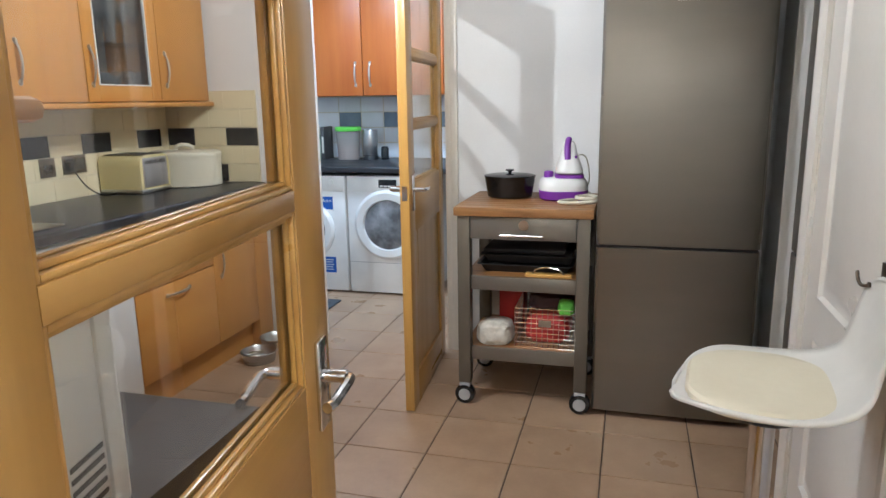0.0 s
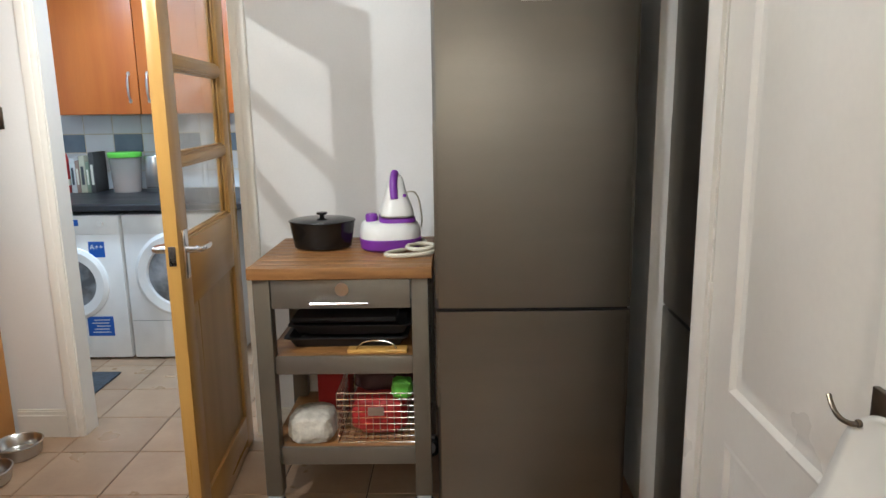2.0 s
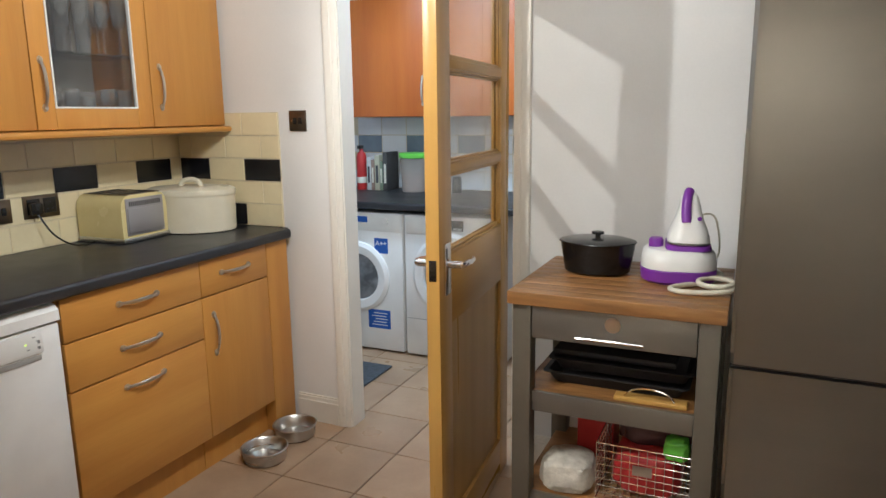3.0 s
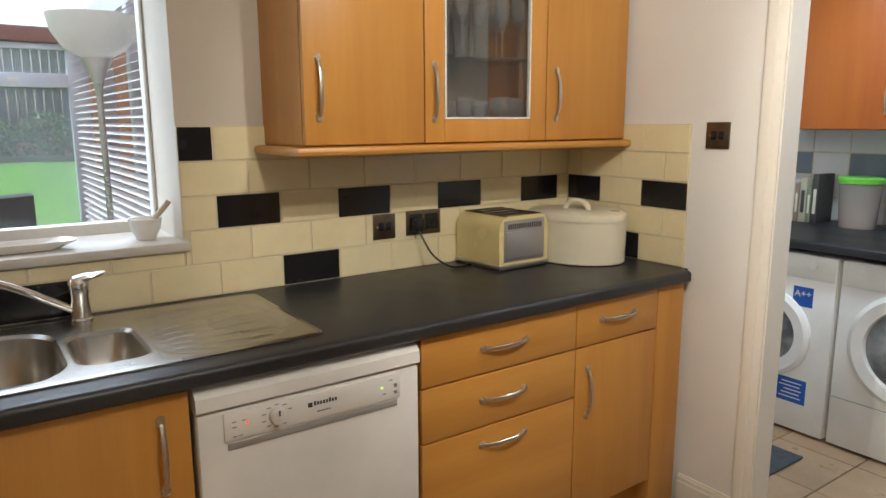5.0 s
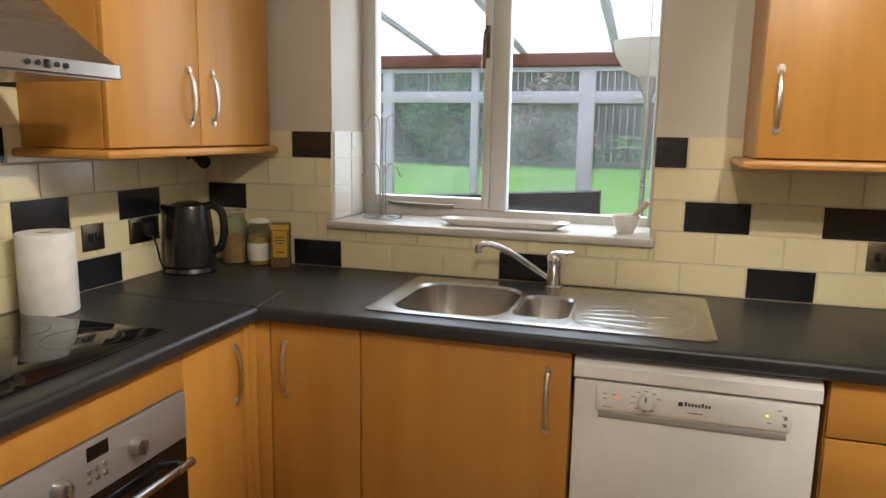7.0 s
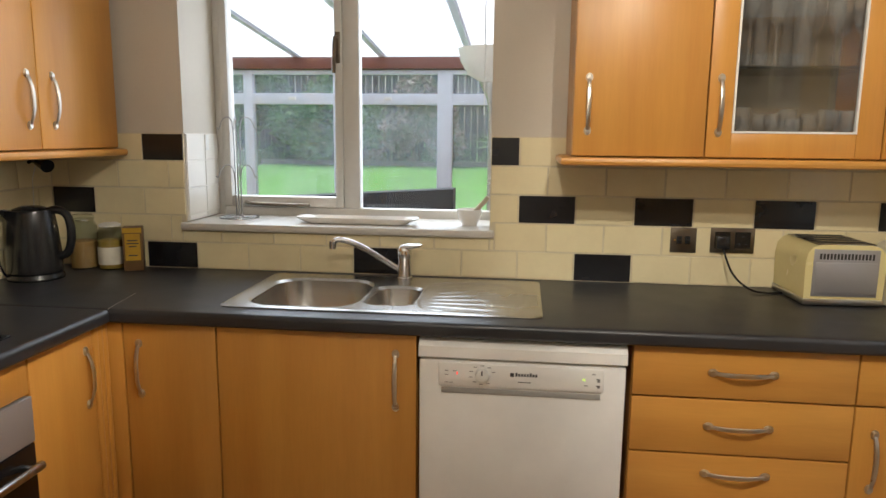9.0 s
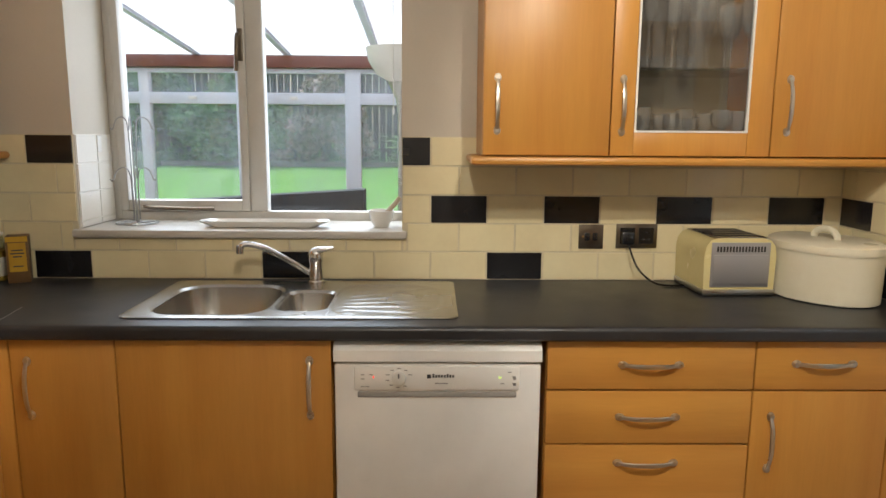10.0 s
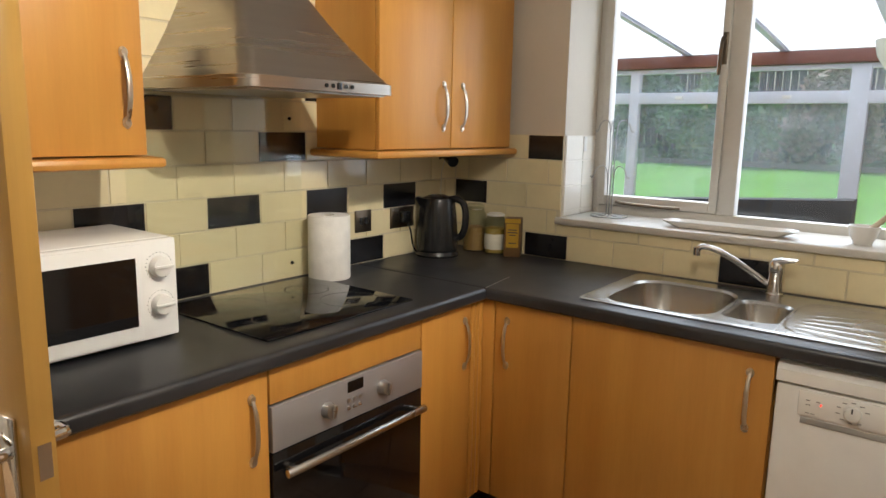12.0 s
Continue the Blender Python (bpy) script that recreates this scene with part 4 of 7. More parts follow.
bm = cyl(bmesh.new(), (XE - 0.004, 1.748, 0.955), (XE - 0.036, 1.748, 0.95), 0.006, seg=12)
tube(bm, [(XE - 0.032, 1.748, 0.95), (XE - 0.038, 1.757, 0.945), (XE - 0.04, 1.785, 0.941), (XE - 0.039, 1.808, 0.95), (XE - 0.037, 1.822, 0.962)], 0.004, 10, 2)
part("lever", bm, BRONZE, pl, "curved metal lever")
for z in (0.25, 0.955, 1.75):
    part("hinge", B(XE - 0.004, 2.408, z - 0.03, XE + 0.006, 2.424, z + 0.03, b=0.002), GLOSSW, d3, "painted hinge")
f3 = thing("door_frame_3", pose(XE, 2.03, 0), "white-painted frame of the cupboard door", "door frame", kind="structure")
for a, c in ((1.62, 1.646), (2.414, 2.44)):
    part("jamb", B(XE + 0.0, a, 0, 0.5, c, 2.03), GLOSSW, f3)
part("head", B(XE, 1.646, 1.995, 0.5, 2.414, 2.03), GLOSSW, f3)
for a, k in ((1.64, -1), (2.42, 1)):
    part("architrave", prism(bmesh.new(), [(XE - v, a + k * u) for u, v in ((0, 0), (0, 0.01), (0.02, 0.014), (0.03, 0.02), (0.055, 0.02), (0.062, 0.014), (0.065, 0))], 2, 0, 2.06), GLOSSW, f3)

# skirtings
for bx in ((-2.125, YN - 0.016, 0, -1.905, YN, 0.10), (DOOR_E + 0.075, YN - 0.016, 0, 1.15, YN, 0.10)):
    bm = bmesh.new()
    box(bm, *bx)
    box(bm, bx[0], YN - 0.011, 0.10, bx[3], YN, 0.118)
    box(bm, bx[0], YN - 0.006, 0.118, bx[3], YN, 0.126)
    solid("baseboard", bm, GLOSSW, kind="structure")
solid("baseboard", B(XE - 0.016, YS, 0, XE, 1.575, 0.12, b=0.004), GLOSSW, kind="structure")


# ---- fridge freezers ----
def fridge(m, label):
    """Front faces -y of its own axes, centred on x; 0.59 wide."""
    f = thing("fridge_freezer", m, label, "fridge freezer", "fridge freezers")
    part("body", box(bmesh.new(), -0.292, 0.055, 0.012, 0.292, 0.62, 1.85, 0.004), FRIDGESIDE, f, "dark painted cabinet", local=True)
    for lo, hi in ((0.03, 0.748), (0.76, 1.852)):
        bm = bmesh.new()
        n = 60
        sec = []
        for k in range(n + 1):
            u = -1 + 2 * k / n
            sec.append((0.295 * u, 0.0025 * abs(u) ** 2 + (0.008 * max(0, abs(u) - 0.965) / 0.035)))
        sec += [(0.295, 0.05), (-0.295, 0.05)]
        prism(bm, sec, 2, lo, hi)
        d = part("door", bm, FRIDGE, f, "brushed steel door", local=True)
        for s in (-1, 1):
            g0, g1 = (lo + 0.03, 1.345) if lo > 0.5 else (0.42, hi - 0.02)
            bm = bmesh.new()
            prism(bm, [(s * 0.2956, g0), (s * 0.2956, g1), (s * 0.293, g1 + 0.02), (s * 0.275, g1 - 0.03), (s * 0.272, g0)], 1, 0.0045, 0.03)
            part("edge_grip", bm, FRIDGE, d, "side grip moulding", local=True)
    part("gap", box(bmesh.new(), -0.29, 0.022, 0.747, 0.29, 0.05, 0.761), BLACKM, f, "dark seam between the doors", local=True)
    part("badge", box(bmesh.new(), -0.042, -0.0035, 1.70, 0.042, 0.004, 1.745, 0.001), STEEL, f, "small steel badge", local=True)
    for sx in (-0.24, 0.24):
        part("foot", cyl(bmesh.new(), (sx, 0.1, 0), (sx, 0.1, 0.014), 0.02, seg=12), BLACKP, f, local=True)
    return f


fridge(pose(0.052, 2.985, 0) @ Matrix.Diagonal((1.06, 1, 1, 1)), "tall brushed grey steel fridge freezer against the wall")
fridge(pose(0.48, 2.748, 0, 0, 0, -90), "second grey steel fridge freezer standing side-on in the nook")


# ---- pine butcher-block trolley and what stands on it ----
TX0, TX1, TY0, TY1 = -0.862, -0.272, 2.965, 3.50
tr = thing("kitchen_trolley", pose(-0.567, 3.23, 0), "grey metal kitchen trolley with butcher-block top and castors", "trolley")
# leg and rail grey includes the shade the trolley stands in
GREYM = material("grey_painted_metal", (0.15, 0.13, 0.098), 0.4, 0.4, second=(0.13, 0.112, 0.085), scale=4, grain=0.04)
n = 9
ttop = part("top", B(TX0 + 0.004, TY0 + 0.004, 0.8645, TX1 - 0.004, TY1 - 0.004, 0.8658), BLOCK, tr, "oiled butcher-block top")
for k in range(n):
    a, c = TY0 + (TY1 - TY0) * k / n, TY0 + (TY1 - TY0) * (k + 1) / n
    part("stave", B(TX0, a, 0.866, TX1, c - 0.0004, 0.903, b=0.0012), BLOCK, ttop)
for x in (TX0 + 0.012, TX1 - 0.067):
    for y in (TY0 + 0.015, TY1 - 0.07):
        lg = part("leg", B(x, y, 0.10, x + 0.055, y + 0.055, 0.864, b=0.003), GREYM, tr)
        cx, cy = x + 0.0275, y + 0.0275
        cs = bmesh.new()
        cyl(cs, (cx, cy - 0.032, 0.045), (cx, cy + 0.008, 0.045), 0.045, seg=28, b=0.006)
        wl_ = part("castor_wheel", cs, BLACKP, lg, "black rubber castor wheel")
        cs = bmesh.new()
        cyl(cs, (cx, cy - 0.036, 0.045), (cx, cy - 0.0322, 0.045), 0.027, seg=20)
        box(cs, cx - 0.024, cy - 0.03, 0.078, cx + 0.024, cy + 0.02, 0.098, 0.004)
        part("castor_hub", cs, material("castor_grey", (0.4, 0.4, 0.4), 0.4) if cx < -0.5 and cy < 3.2 and x < -0.8 else bpy.data.materials["castor_grey"], lg, "grey castor hub")
dwr = part("drawer", B(TX0 + 0.07, TY0 + 0.018, 0.765, TX1 - 0.07, TY0 + 0.034, 0.86, b=0.002), RAILSTEEL, tr, "steel drawer front")
bm = cyl(bmesh.new(), (-0.66, TY0 - 0.008, 0.787), (-0.475, TY0 - 0.008, 0.787), 0.005, seg=10)
for x in (-0.635, -0.5):
    cyl(bm, (x, TY0 - 0.008, 0.787), (x, TY0 + 0.02, 0.787), 0.004, seg=8)
part("handle", bm, CHROME, dwr, "thin chrome bar handle")
part("plaque", lathe(bmesh.new(), [(0, 0), (0.022, 0), (0.022, 0.002), (0, 0.002)], 20), SATIN, dwr, "oval maker's plaque", local=True).matrix_basis = Matrix.Translation((-0.567 + 0.567, 0, 0)) @ pose(0.005, TY0 + 0.0175 - 3.23, 0.828, 90, 0, 0)
part("back_rail", B(TX0 + 0.07, TY1 - 0.05, 0.765, TX1 - 0.07, TY1 - 0.03, 0.864), GREYM, tr)
for x in (TX0 + 0.02, TX1 - 0.04):
    part("side_rail", B(x, TY0 + 0.071, 0.765, x + 0.02, TY1 - 0.071, 0.864), GREYM, tr)
for z in (0.535, 0.21):
    sh = part("shelf", B(TX0 + 0.03, TY0 + 0.072, z + 0.03, TX1 - 0.03, TY1 - 0.02, z + 0.06, b=0.001), BLOCK, tr, "wooden shelf")
    part("shelf_rail", B(TX0 + 0.068, TY0 + 0.03, z, TX1 - 0.068, TY0 + 0.044, z + 0.062, b=0.002), RAILSTEEL, sh, "steel shelf rail")
    for x in (TX0 + 0.02, TX1 - 0.04):
        part("shelf_rail", B(x, TY0 + 0.072, z, x + 0.018, TY1 - 0.072, z + 0.028), GREYM, sh)
    part("shelf_deck", B(TX0 + 0.069, TY0 + 0.045, z + 0.03, TX1 - 0.069, TY0 + 0.0715, z + 0.06), BLOCK, sh)

# casserole
cass = thing("casserole", pose(-0.675, 3.30, 0.9035) @ Matrix.Diagonal((0.92, 0.92, 0.92, 1)), "black cast-iron oval casserole with lid on the trolley", "casserole")
bm = lathe(bmesh.new(), [(0, 0), (0.085, 0), (0.098, 0.008), (0.108, 0.075), (0.112, 0.105), (0.114, 0.108), (0.106, 0.108), (0.1, 0.1), (0, 0.1)], 40, sx=1.14, sy=0.92)
part("pot", bm, IRONENAMEL, cass, local=True)
bm = lathe(bmesh.new(), [(0, 0.122), (0.05, 0.121), (0.095, 0.117), (0.114, 0.1115), (0.116, 0.1085), (0.1135, 0.1085), (0, 0.1095)][::-1], 40, sx=1.14, sy=0.92)
part("lid", bm, IRONENAMEL, cass, "shallow iron lid", local=True)
part("lid_knob", lathe(bmesh.new(), [(0, 0.12), (0.009, 0.12), (0.009, 0.13), (0.021, 0.134), (0.021, 0.141), (0, 0.144)], 20), BLACKP, cass, local=True)

# steam iron station
st = thing("steam_iron_station", pose(-0.43, 3.30, 0.9035, 0, 0, 8), "purple and white steam iron station with coiled hose", "steam iron")
lp = lambda hx, hy, z: [(p[0], p[1], z) for p in rounded(0, 0, hx, hy, min(hx, hy) * 0.75)]
part("base", loft(bmesh.new(), [lp(0.098, 0.1, 0.0), lp(0.107, 0.11, 0.008), lp(0.11, 0.114, 0.04), lp(0.108, 0.112, 0.043)], cap=True), PURPLE, st, "purple plastic base", local=True)
part("tank", loft(bmesh.new(), [lp(0.108, 0.112, 0.0435), lp(0.108, 0.112, 0.06), lp(0.103, 0.105, 0.085), lp(0.09, 0.09, 0.098), lp(0.05, 0.05, 0.101)], cap=True), WHITEP, st, "white water tank", local=True)
part("filler_cap", lathe(bmesh.new(), [(0, 0.095), (0.021, 0.095), (0.022, 0.118), (0.018, 0.126), (0, 0.128)], 20, (-0.066, -0.01, 0)), PURPLE, st, "purple filler cap", local=True)
part("rest", loft(bmesh.new(), [[(0.025 + p[0], p[1], z) for p in rounded(0, 0, 0.065 * q, 0.085 * q, 0.04 * q)] for z, q in ((0.099, 1.0), (0.112, 0.98), (0.116, 0.9))], cap=True), PURPLE, st, local=True)
irn = part("iron_body", loft(bmesh.new(), [[(0.025 + p[0], p[1] + 0.012 * (1 - q), z) for p in rounded(0, 0, 0.06 * q, 0.085 * q, 0.042 * q)] for z, q in ((0.123, 1.0), (0.136, 0.97), (0.158, 0.86), (0.185, 0.68), (0.212, 0.54), (0.238, 0.46), (0.255, 0.36), (0.262, 0.18))], cap=True), WHITEP, st, "white iron standing on its rest", local=True)
part("soleplate", loft(bmesh.new(), [[(0.025 + p[0], p[1], z) for p in rounded(0, 0, 0.06, 0.086, 0.042)] for z in (0.1175, 0.122)], cap=True), STEEL, irn, "dark steel soleplate", local=True)
part("iron_handle", tube(bmesh.new(), [(0.016, -0.05, 0.178), (0.014, -0.042, 0.205), (0.014, -0.034, 0.232), (0.017, -0.022, 0.254), (0.022, 0.0, 0.266)], 0.0145, 12, 2), PURPLE, irn, "purple grip", local=True)
part("temperature_dial", cyl(bmesh.new(), (0.05, -0.046, 0.19), (0.052, -0.055, 0.192), 0.006, seg=12), PURPLE, irn, local=True)
bm = tube(bmesh.new(), [(0.09, 0.03, 0.03), (0.14, 0.01, 0.012), (0.08, -0.08, 0.009), (-0.03, -0.155, 0.009), (-0.02, -0.205, 0.009), (0.06, -0.215, 0.01), (0.14, -0.195, 0.014), (0.155, -0.11, 0.022), (0.1, -0.07, 0.024), (0.045, -0.12, 0.024), (0.06, -0.19, 0.024), (0.12, -0.2, 0.026), (0.15, -0.15, 0.03)], 0.0075, 8, 3)
part("hose", bm, material("cream_cord", (0.62, 0.57, 0.45), 0.6, scale=40, grain=0.1, bump=0.4), st, "cream coiled steam hose", local=True)
part("cord", tube(bmesh.new(), [(0.04, 0.05, 0.18), (0.1, 0.06, 0.20), (0.12, 0.07, 0.13), (0.125, 0.08, 0.06), (0.1, 0.09, 0.03)], 0.003, 6, 2), bpy.data.materials["cream_cord"], st, "thin white cord", local=True)

# baking trays and griddle on the upper shelf
for k, (x0, x1, y0, y1, z) in enumerate(((-0.785, -0.36, 3.07, 3.42, 0.5955), (-0.77, -0.345, 3.075, 3.41, 0.638))):
    bm = bmesh.new()
    cx, cy, hx, hy = (x0 + x1) / 2, (y0 + y1) / 2, (x1 - x0) / 2, (y1 - y0) / 2
    q = [[(p[0], p[1], z + h) for p in rounded(cx, cy, hx - i, hy - i, 0.02)] for h, i in ((0.0, 0.03), (0.034, 0.012), (0.036, 0.0), (0.039, 0.0), (0.039, 0.014), (0.004, 0.034))]
    loft(bm, q, cap=True)
    bm.faces.new([v for v in bm.verts[:len(q[0])]][::-1])
    solid("roasting_tray", bm, BLACKM, "black roasting tray stacked on the trolley shelf", "tray", "trays on the trolley")
bm = B(-0.76, 3.10, 0.679, -0.40, 3.36, 0.70, b=0.008)
solid("griddle_pan", bm, BLACKM, "black flat griddle lying on the trays", "pan")
rk = thing("chopping_board", pose(-0.46, 3.055, 0.5955), "small wooden board with wire handle on the trolley", "board")
part("board", B(-0.56, 3.02, 0.5955, -0.36, 3.066, 0.610, b=0.004), PINE, rk)
part("wire_handle", tube(bmesh.new(), [(-0.53, 3.03, 0.609), (-0.51, 3.03, 0.635), (-0.46, 3.03, 0.642), (-0.41, 3.03, 0.632), (-0.395, 3.03, 0.609)], 0.003, 6, 2), CHROME, rk, "bent wire handle")

# lower shelf: wire basket, bags
wb = thing("wire_basket", pose(-0.46, 3.13, 0.2705), "chrome wire basket with food packets", "basket")
BX0, BX1, BY0, BY1, BZ0, BZ1 = -0.605, -0.338, 3.035, 3.33, 0.2715, 0.45
for k in range(9):
    z = BZ0 + (BZ1 - BZ0) * k / 8
    part("wire", tube(bmesh.new(), [(BX0, BY1, z), (BX0, BY0, z), (BX1, BY0, z), (BX1, BY1, z), (BX0, BY1, z)], 0.0018 if k else 0.003, 5), CHROME, wb)
for k in range(12):
    x = BX0 + (BX1 - BX0) * k / 11
    part("wire", tube(bmesh.new(), [(x, BY0, BZ1), (x, BY0, BZ0), (x, BY1, BZ0), (x, BY1, BZ1)], 0.0014, 5), CHROME, wb)
for k in range(1, 11):
    y = BY0 + (BY1 - BY0) * k / 11
    part("wire", tube(bmesh.new(), [(BX0, y, BZ1), (BX0, y, BZ0), (BX1, y, BZ0), (BX1, y, BZ1)], 0.0014, 5), CHROME, wb)
part("tag", B(-0.50, BY0 - 0.004, 0.37, -0.445, BY0 - 0.002, 0.40), STEEL, wb, "small metal name tag")


def bag(name, x, y, z, sx, sy, sz, mat, label, seed, rot=0):
    bm = bmesh.new()
    bmesh.ops.create_icosphere(bm, subdivisions=4, radius=1)
    for v in bm.verts:
        p = v.co.copy()
        q = Vector([math.copysign(abs(c) ** 0.55, c) for c in p])
        w = 1 + 0.10 * noise.noise(p * 2.3 + Vector((seed, 0, 0))) + 0.05 * noise.noise(p * 6 + Vector((0, seed, 0)))
        v.co = Vector((q.x * sx, q.y * sy, max(q.z, -0.8) * sz)) * w
    lo = min(v.co.z for v in bm.verts)
    for v in bm.verts:
        v.co.z -= lo
    ob = solid(name, bm, mat, label, "bag", at=(0, 0, 0))
    ob.matrix_basis = pose(x, y, z, 0, 0, rot)
    return ob


bag("food_packet", -0.47, 3.17, 0.276, 0.10, 0.10, 0.075, RED, "crumpled red food packet in the wire basket", 3)
bag("food_packet", -0.46, 3.22, 0.41, 0.105, 0.085, 0.045, material("dark_maroon_foil", (0.05, 0.015, 0.015), 0.35, scale=12, grain=0.2), "dark maroon packet on top of the basket", 8)
bag("food_packet", -0.385, 3.085, 0.42, 0.035, 0.03, 0.035, GREEN, "small green and white packet on the basket", 5)
bag("cloth_bag", -0.70, 3.09, 0.2705, 0.078, 0.075, 0.055, LINEN, "white woven cloth bag on the lower shelf", 12)
solid("gift_bag", B(-0.72, 3.28, 0.2705, -0.60, 3.40, 0.49, b=0.006), RED, "red paper carrier bag on the lower shelf", "bag")

# ---- bar stool ----
sc = thing("bar_stool", pose(0.162, 1.646, 0, 0, 0, 173.7), "white moulded bar stool with cream seat pad", "bar stool")
prof = [(0.192, -0.036, 0.03), (0.186, -0.033, 0.066), (0.172, -0.022, 0.112), (0.15, -0.01, 0.15), (0.12, -0.004, 0.18), (0.085, -0.001, 0.199), (0.0, -0.004, 0.21), (-0.08, 0.0, 0.208), (-0.135, 0.018, 0.195), (-0.171, 0.047, 0.179), (-0.191, 0.093, 0.164), (-0.205, 0.148, 0.16), (-0.215, 0.195, 0.156), (-0.221, 0.226, 0.136), (-0.224, 0.246, 0.1), (-0.225, 0.255, 0.056)]
SEAT = 0.73
fine = []
for a, c in zip(prof, prof[1:]):
    for k in range(3):
        fine.append(tuple(a[i] + (c[i] - a[i]) * k / 3 for i in range(3)))
fine.append(prof[-1])
for _ in range(3):
    fine = fine[:1] + [tuple((a[i] + 2 * b[i] + c[i]) / 4 for i in range(3)) for a, b, c in zip(fine, fine[1:], fine[2:])] + fine[-1:]
bm = bmesh.new()
rows = []
for f, z, w in fine:
    row = []
    up = max(0.0, min(1.0, z / 0.117))
    for k in range(17):
        u = -1 + k / 8
        row.append(bm.verts.new((f + up * 0.02 * u * u, w * u, SEAT + z + (1 - up) * 0.022 * abs(u) ** 3)))
    rows.append(row)
for a, c in zip(rows, rows[1:]):
    for k in range(16):
        bm.faces.new((a[k], a[k + 1], c[k + 1], c[k]))
shell = part("shell", bm, SHELLW, sc, "white plastic seat shell", local=True)
mod = shell.modifiers.new("thickness", "SOLIDIFY")
mod.thickness, mod.offset = 0.009, -1
bm = bmesh.new()
lp = lambda q, z: [(0.012 + p[0], p[1], SEAT + z) for p in rounded(0, 0, 0.15 * q, 0.182 * q, 0.125 * q, 10)]
loft(bm, [lp(0.97, 0.004), lp(1.0, 0.012), lp(0.99, 0.02), lp(0.95, 0.026), lp(0.8, 0.028), lp(0.4, 0.0285)], cap=True)
part("seat_pad", bm, PADW, sc, "cream leatherette pad", local=True)
part("swivel_plate", cyl(bmesh.new(), (0, 0, SEAT - 0.05), (0, 0, SEAT - 0.016), 0.075, 0.10, 24), BLACKP, sc, local=True)
part("column", cyl(bmesh.new(), (0, 0, 0.02), (0, 0, SEAT - 0.05), 0.026, seg=24), CHROME, sc, "chrome gas-lift column", local=True)
part("sleeve", cyl(bmesh.new(), (0, 0, 0.03), (0, 0, 0.36), 0.032, seg=24), CHROME, sc, local=True)
part("base", lathe(bmesh.new(), [(0, 0), (0.19, 0), (0.19, 0.006), (0.16, 0.016), (0.06, 0.03), (0.035, 0.045), (0, 0.045)], 40), CHROME, sc, "round chrome base", local=True)
part("footrest", tube(bmesh.new(), [(0.03, 0, 0.3), (0.1, 0.1, 0.3), (0.17, 0.08, 0.3), (0.19, 0, 0.3), (0.17, -0.08, 0.3), (0.1, -0.1, 0.3), (0.03, 0, 0.3)], 0.009, 8, 2), CHROME, sc, local=True)

# ---- things on the worktops ----
tm = pose(-2.612, 3.176, 0.9105, 0, 0, 2)
ts = thing("toaster", tm, "cream and steel four-slice toaster on the worktop", "toaster")
prof = [(-0.118, 0.022), (-0.12, 0.135), (-0.115, 0.165), (-0.1, 0.184), (-0.075, 0.192), (0.075, 0.192), (0.1, 0.184), (0.115, 0.165), (0.12, 0.135), (0.118, 0.022)]
part("body", prism(bmesh.new(), prof, 0, -0.122, 0.118), CREAMP, ts, "cream enamel body", local=True)
ep = part("end_panel", box(bmesh.new(), 0.1175, -0.098, 0.03, 0.1215, 0.098, 0.178, 0.002), PANELSTEEL, ts, "brushed steel end panel", local=True)
part("cover", box(bmesh.new(), 0.1213, -0.092, 0.04, 0.126, 0.092, 0.138, 0.003), PANELSTEEL, ep, "raised steel cover", local=True)
GRILLE = material("grille_grey", (0.06, 0.055, 0.05), 0.4, 0.5)
for k in range(16):
    part("vent_slot", box(bmesh.new(), 0.121, -0.078 + 0.0104 * k - 0.003, 0.147, 0.1222, -0.078 + 0.0104 * k + 0.003, 0.165), GRILLE, ep, local=True)
part("top_plate", box(bmesh.new(), -0.112, -0.088, 0.1905, 0.116, 0.088, 0.1945, 0.0015), STEELH, ts, "steel top plate", local=True)
for k in range(4):
    x = -0.082 + 0.052 * k
    part("slot", box(bmesh.new(), x - 0.014, -0.078, 0.1935, x + 0.014, 0.078, 0.1952), BLACKM, ts, "dark bread slot", local=True)
part("foot_band", box(bmesh.new(), -0.124, -0.122, 0.002, 0.124, 0.122, 0.022, 0.004), STEEL, ts, "grey foot band", local=True)
part("cord", tube(bmesh.new(), [(-2.715, 2.872, 1.055), (-2.70, 2.88, 1.02), (-2.67, 2.90, 0.96), (-2.64, 2.95, 0.918), (-2.63, 3.0, 0.914), (-2.645, 3.058, 0.914)], 0.0036, 8, 3), BLACKP, ts, "black toaster flex")
bb = thing("bread_bin", pose(-2.515, 3.465, 0.9105, 0, 0, 14), "cream enamel oval bread bin with lid", "bread bin")
part("bin_body", lathe(bmesh.new(), [(0, 0), (0.13, 0), (0.135, 0.004), (0.137, 0.165), (0.133, 0.165), (0.13, 0.006), (0, 0.006)], 48, sx=1.42, sy=1.1), PALEENAMEL, bb, local=True)
ld = part("lid", lathe(bmesh.new(), [(0.139, 0.158), (0.1405, 0.166), (0.138, 0.182), (0.128, 0.189), (0.06, 0.192), (0, 0.193)], 48, sx=1.42, sy=1.1), PALEENAMEL, bb, "cream lid", local=True)
part("lid_handle", tube(bmesh.new(), [(-0.05, 0, 0.188), (-0.045, 0, 0.208), (-0.02, 0, 0.222), (0.02, 0, 0.222), (0.045, 0, 0.208), (0.05, 0, 0.188)], 0.011, 8, 2), PALEENAMEL, ld, local=True)

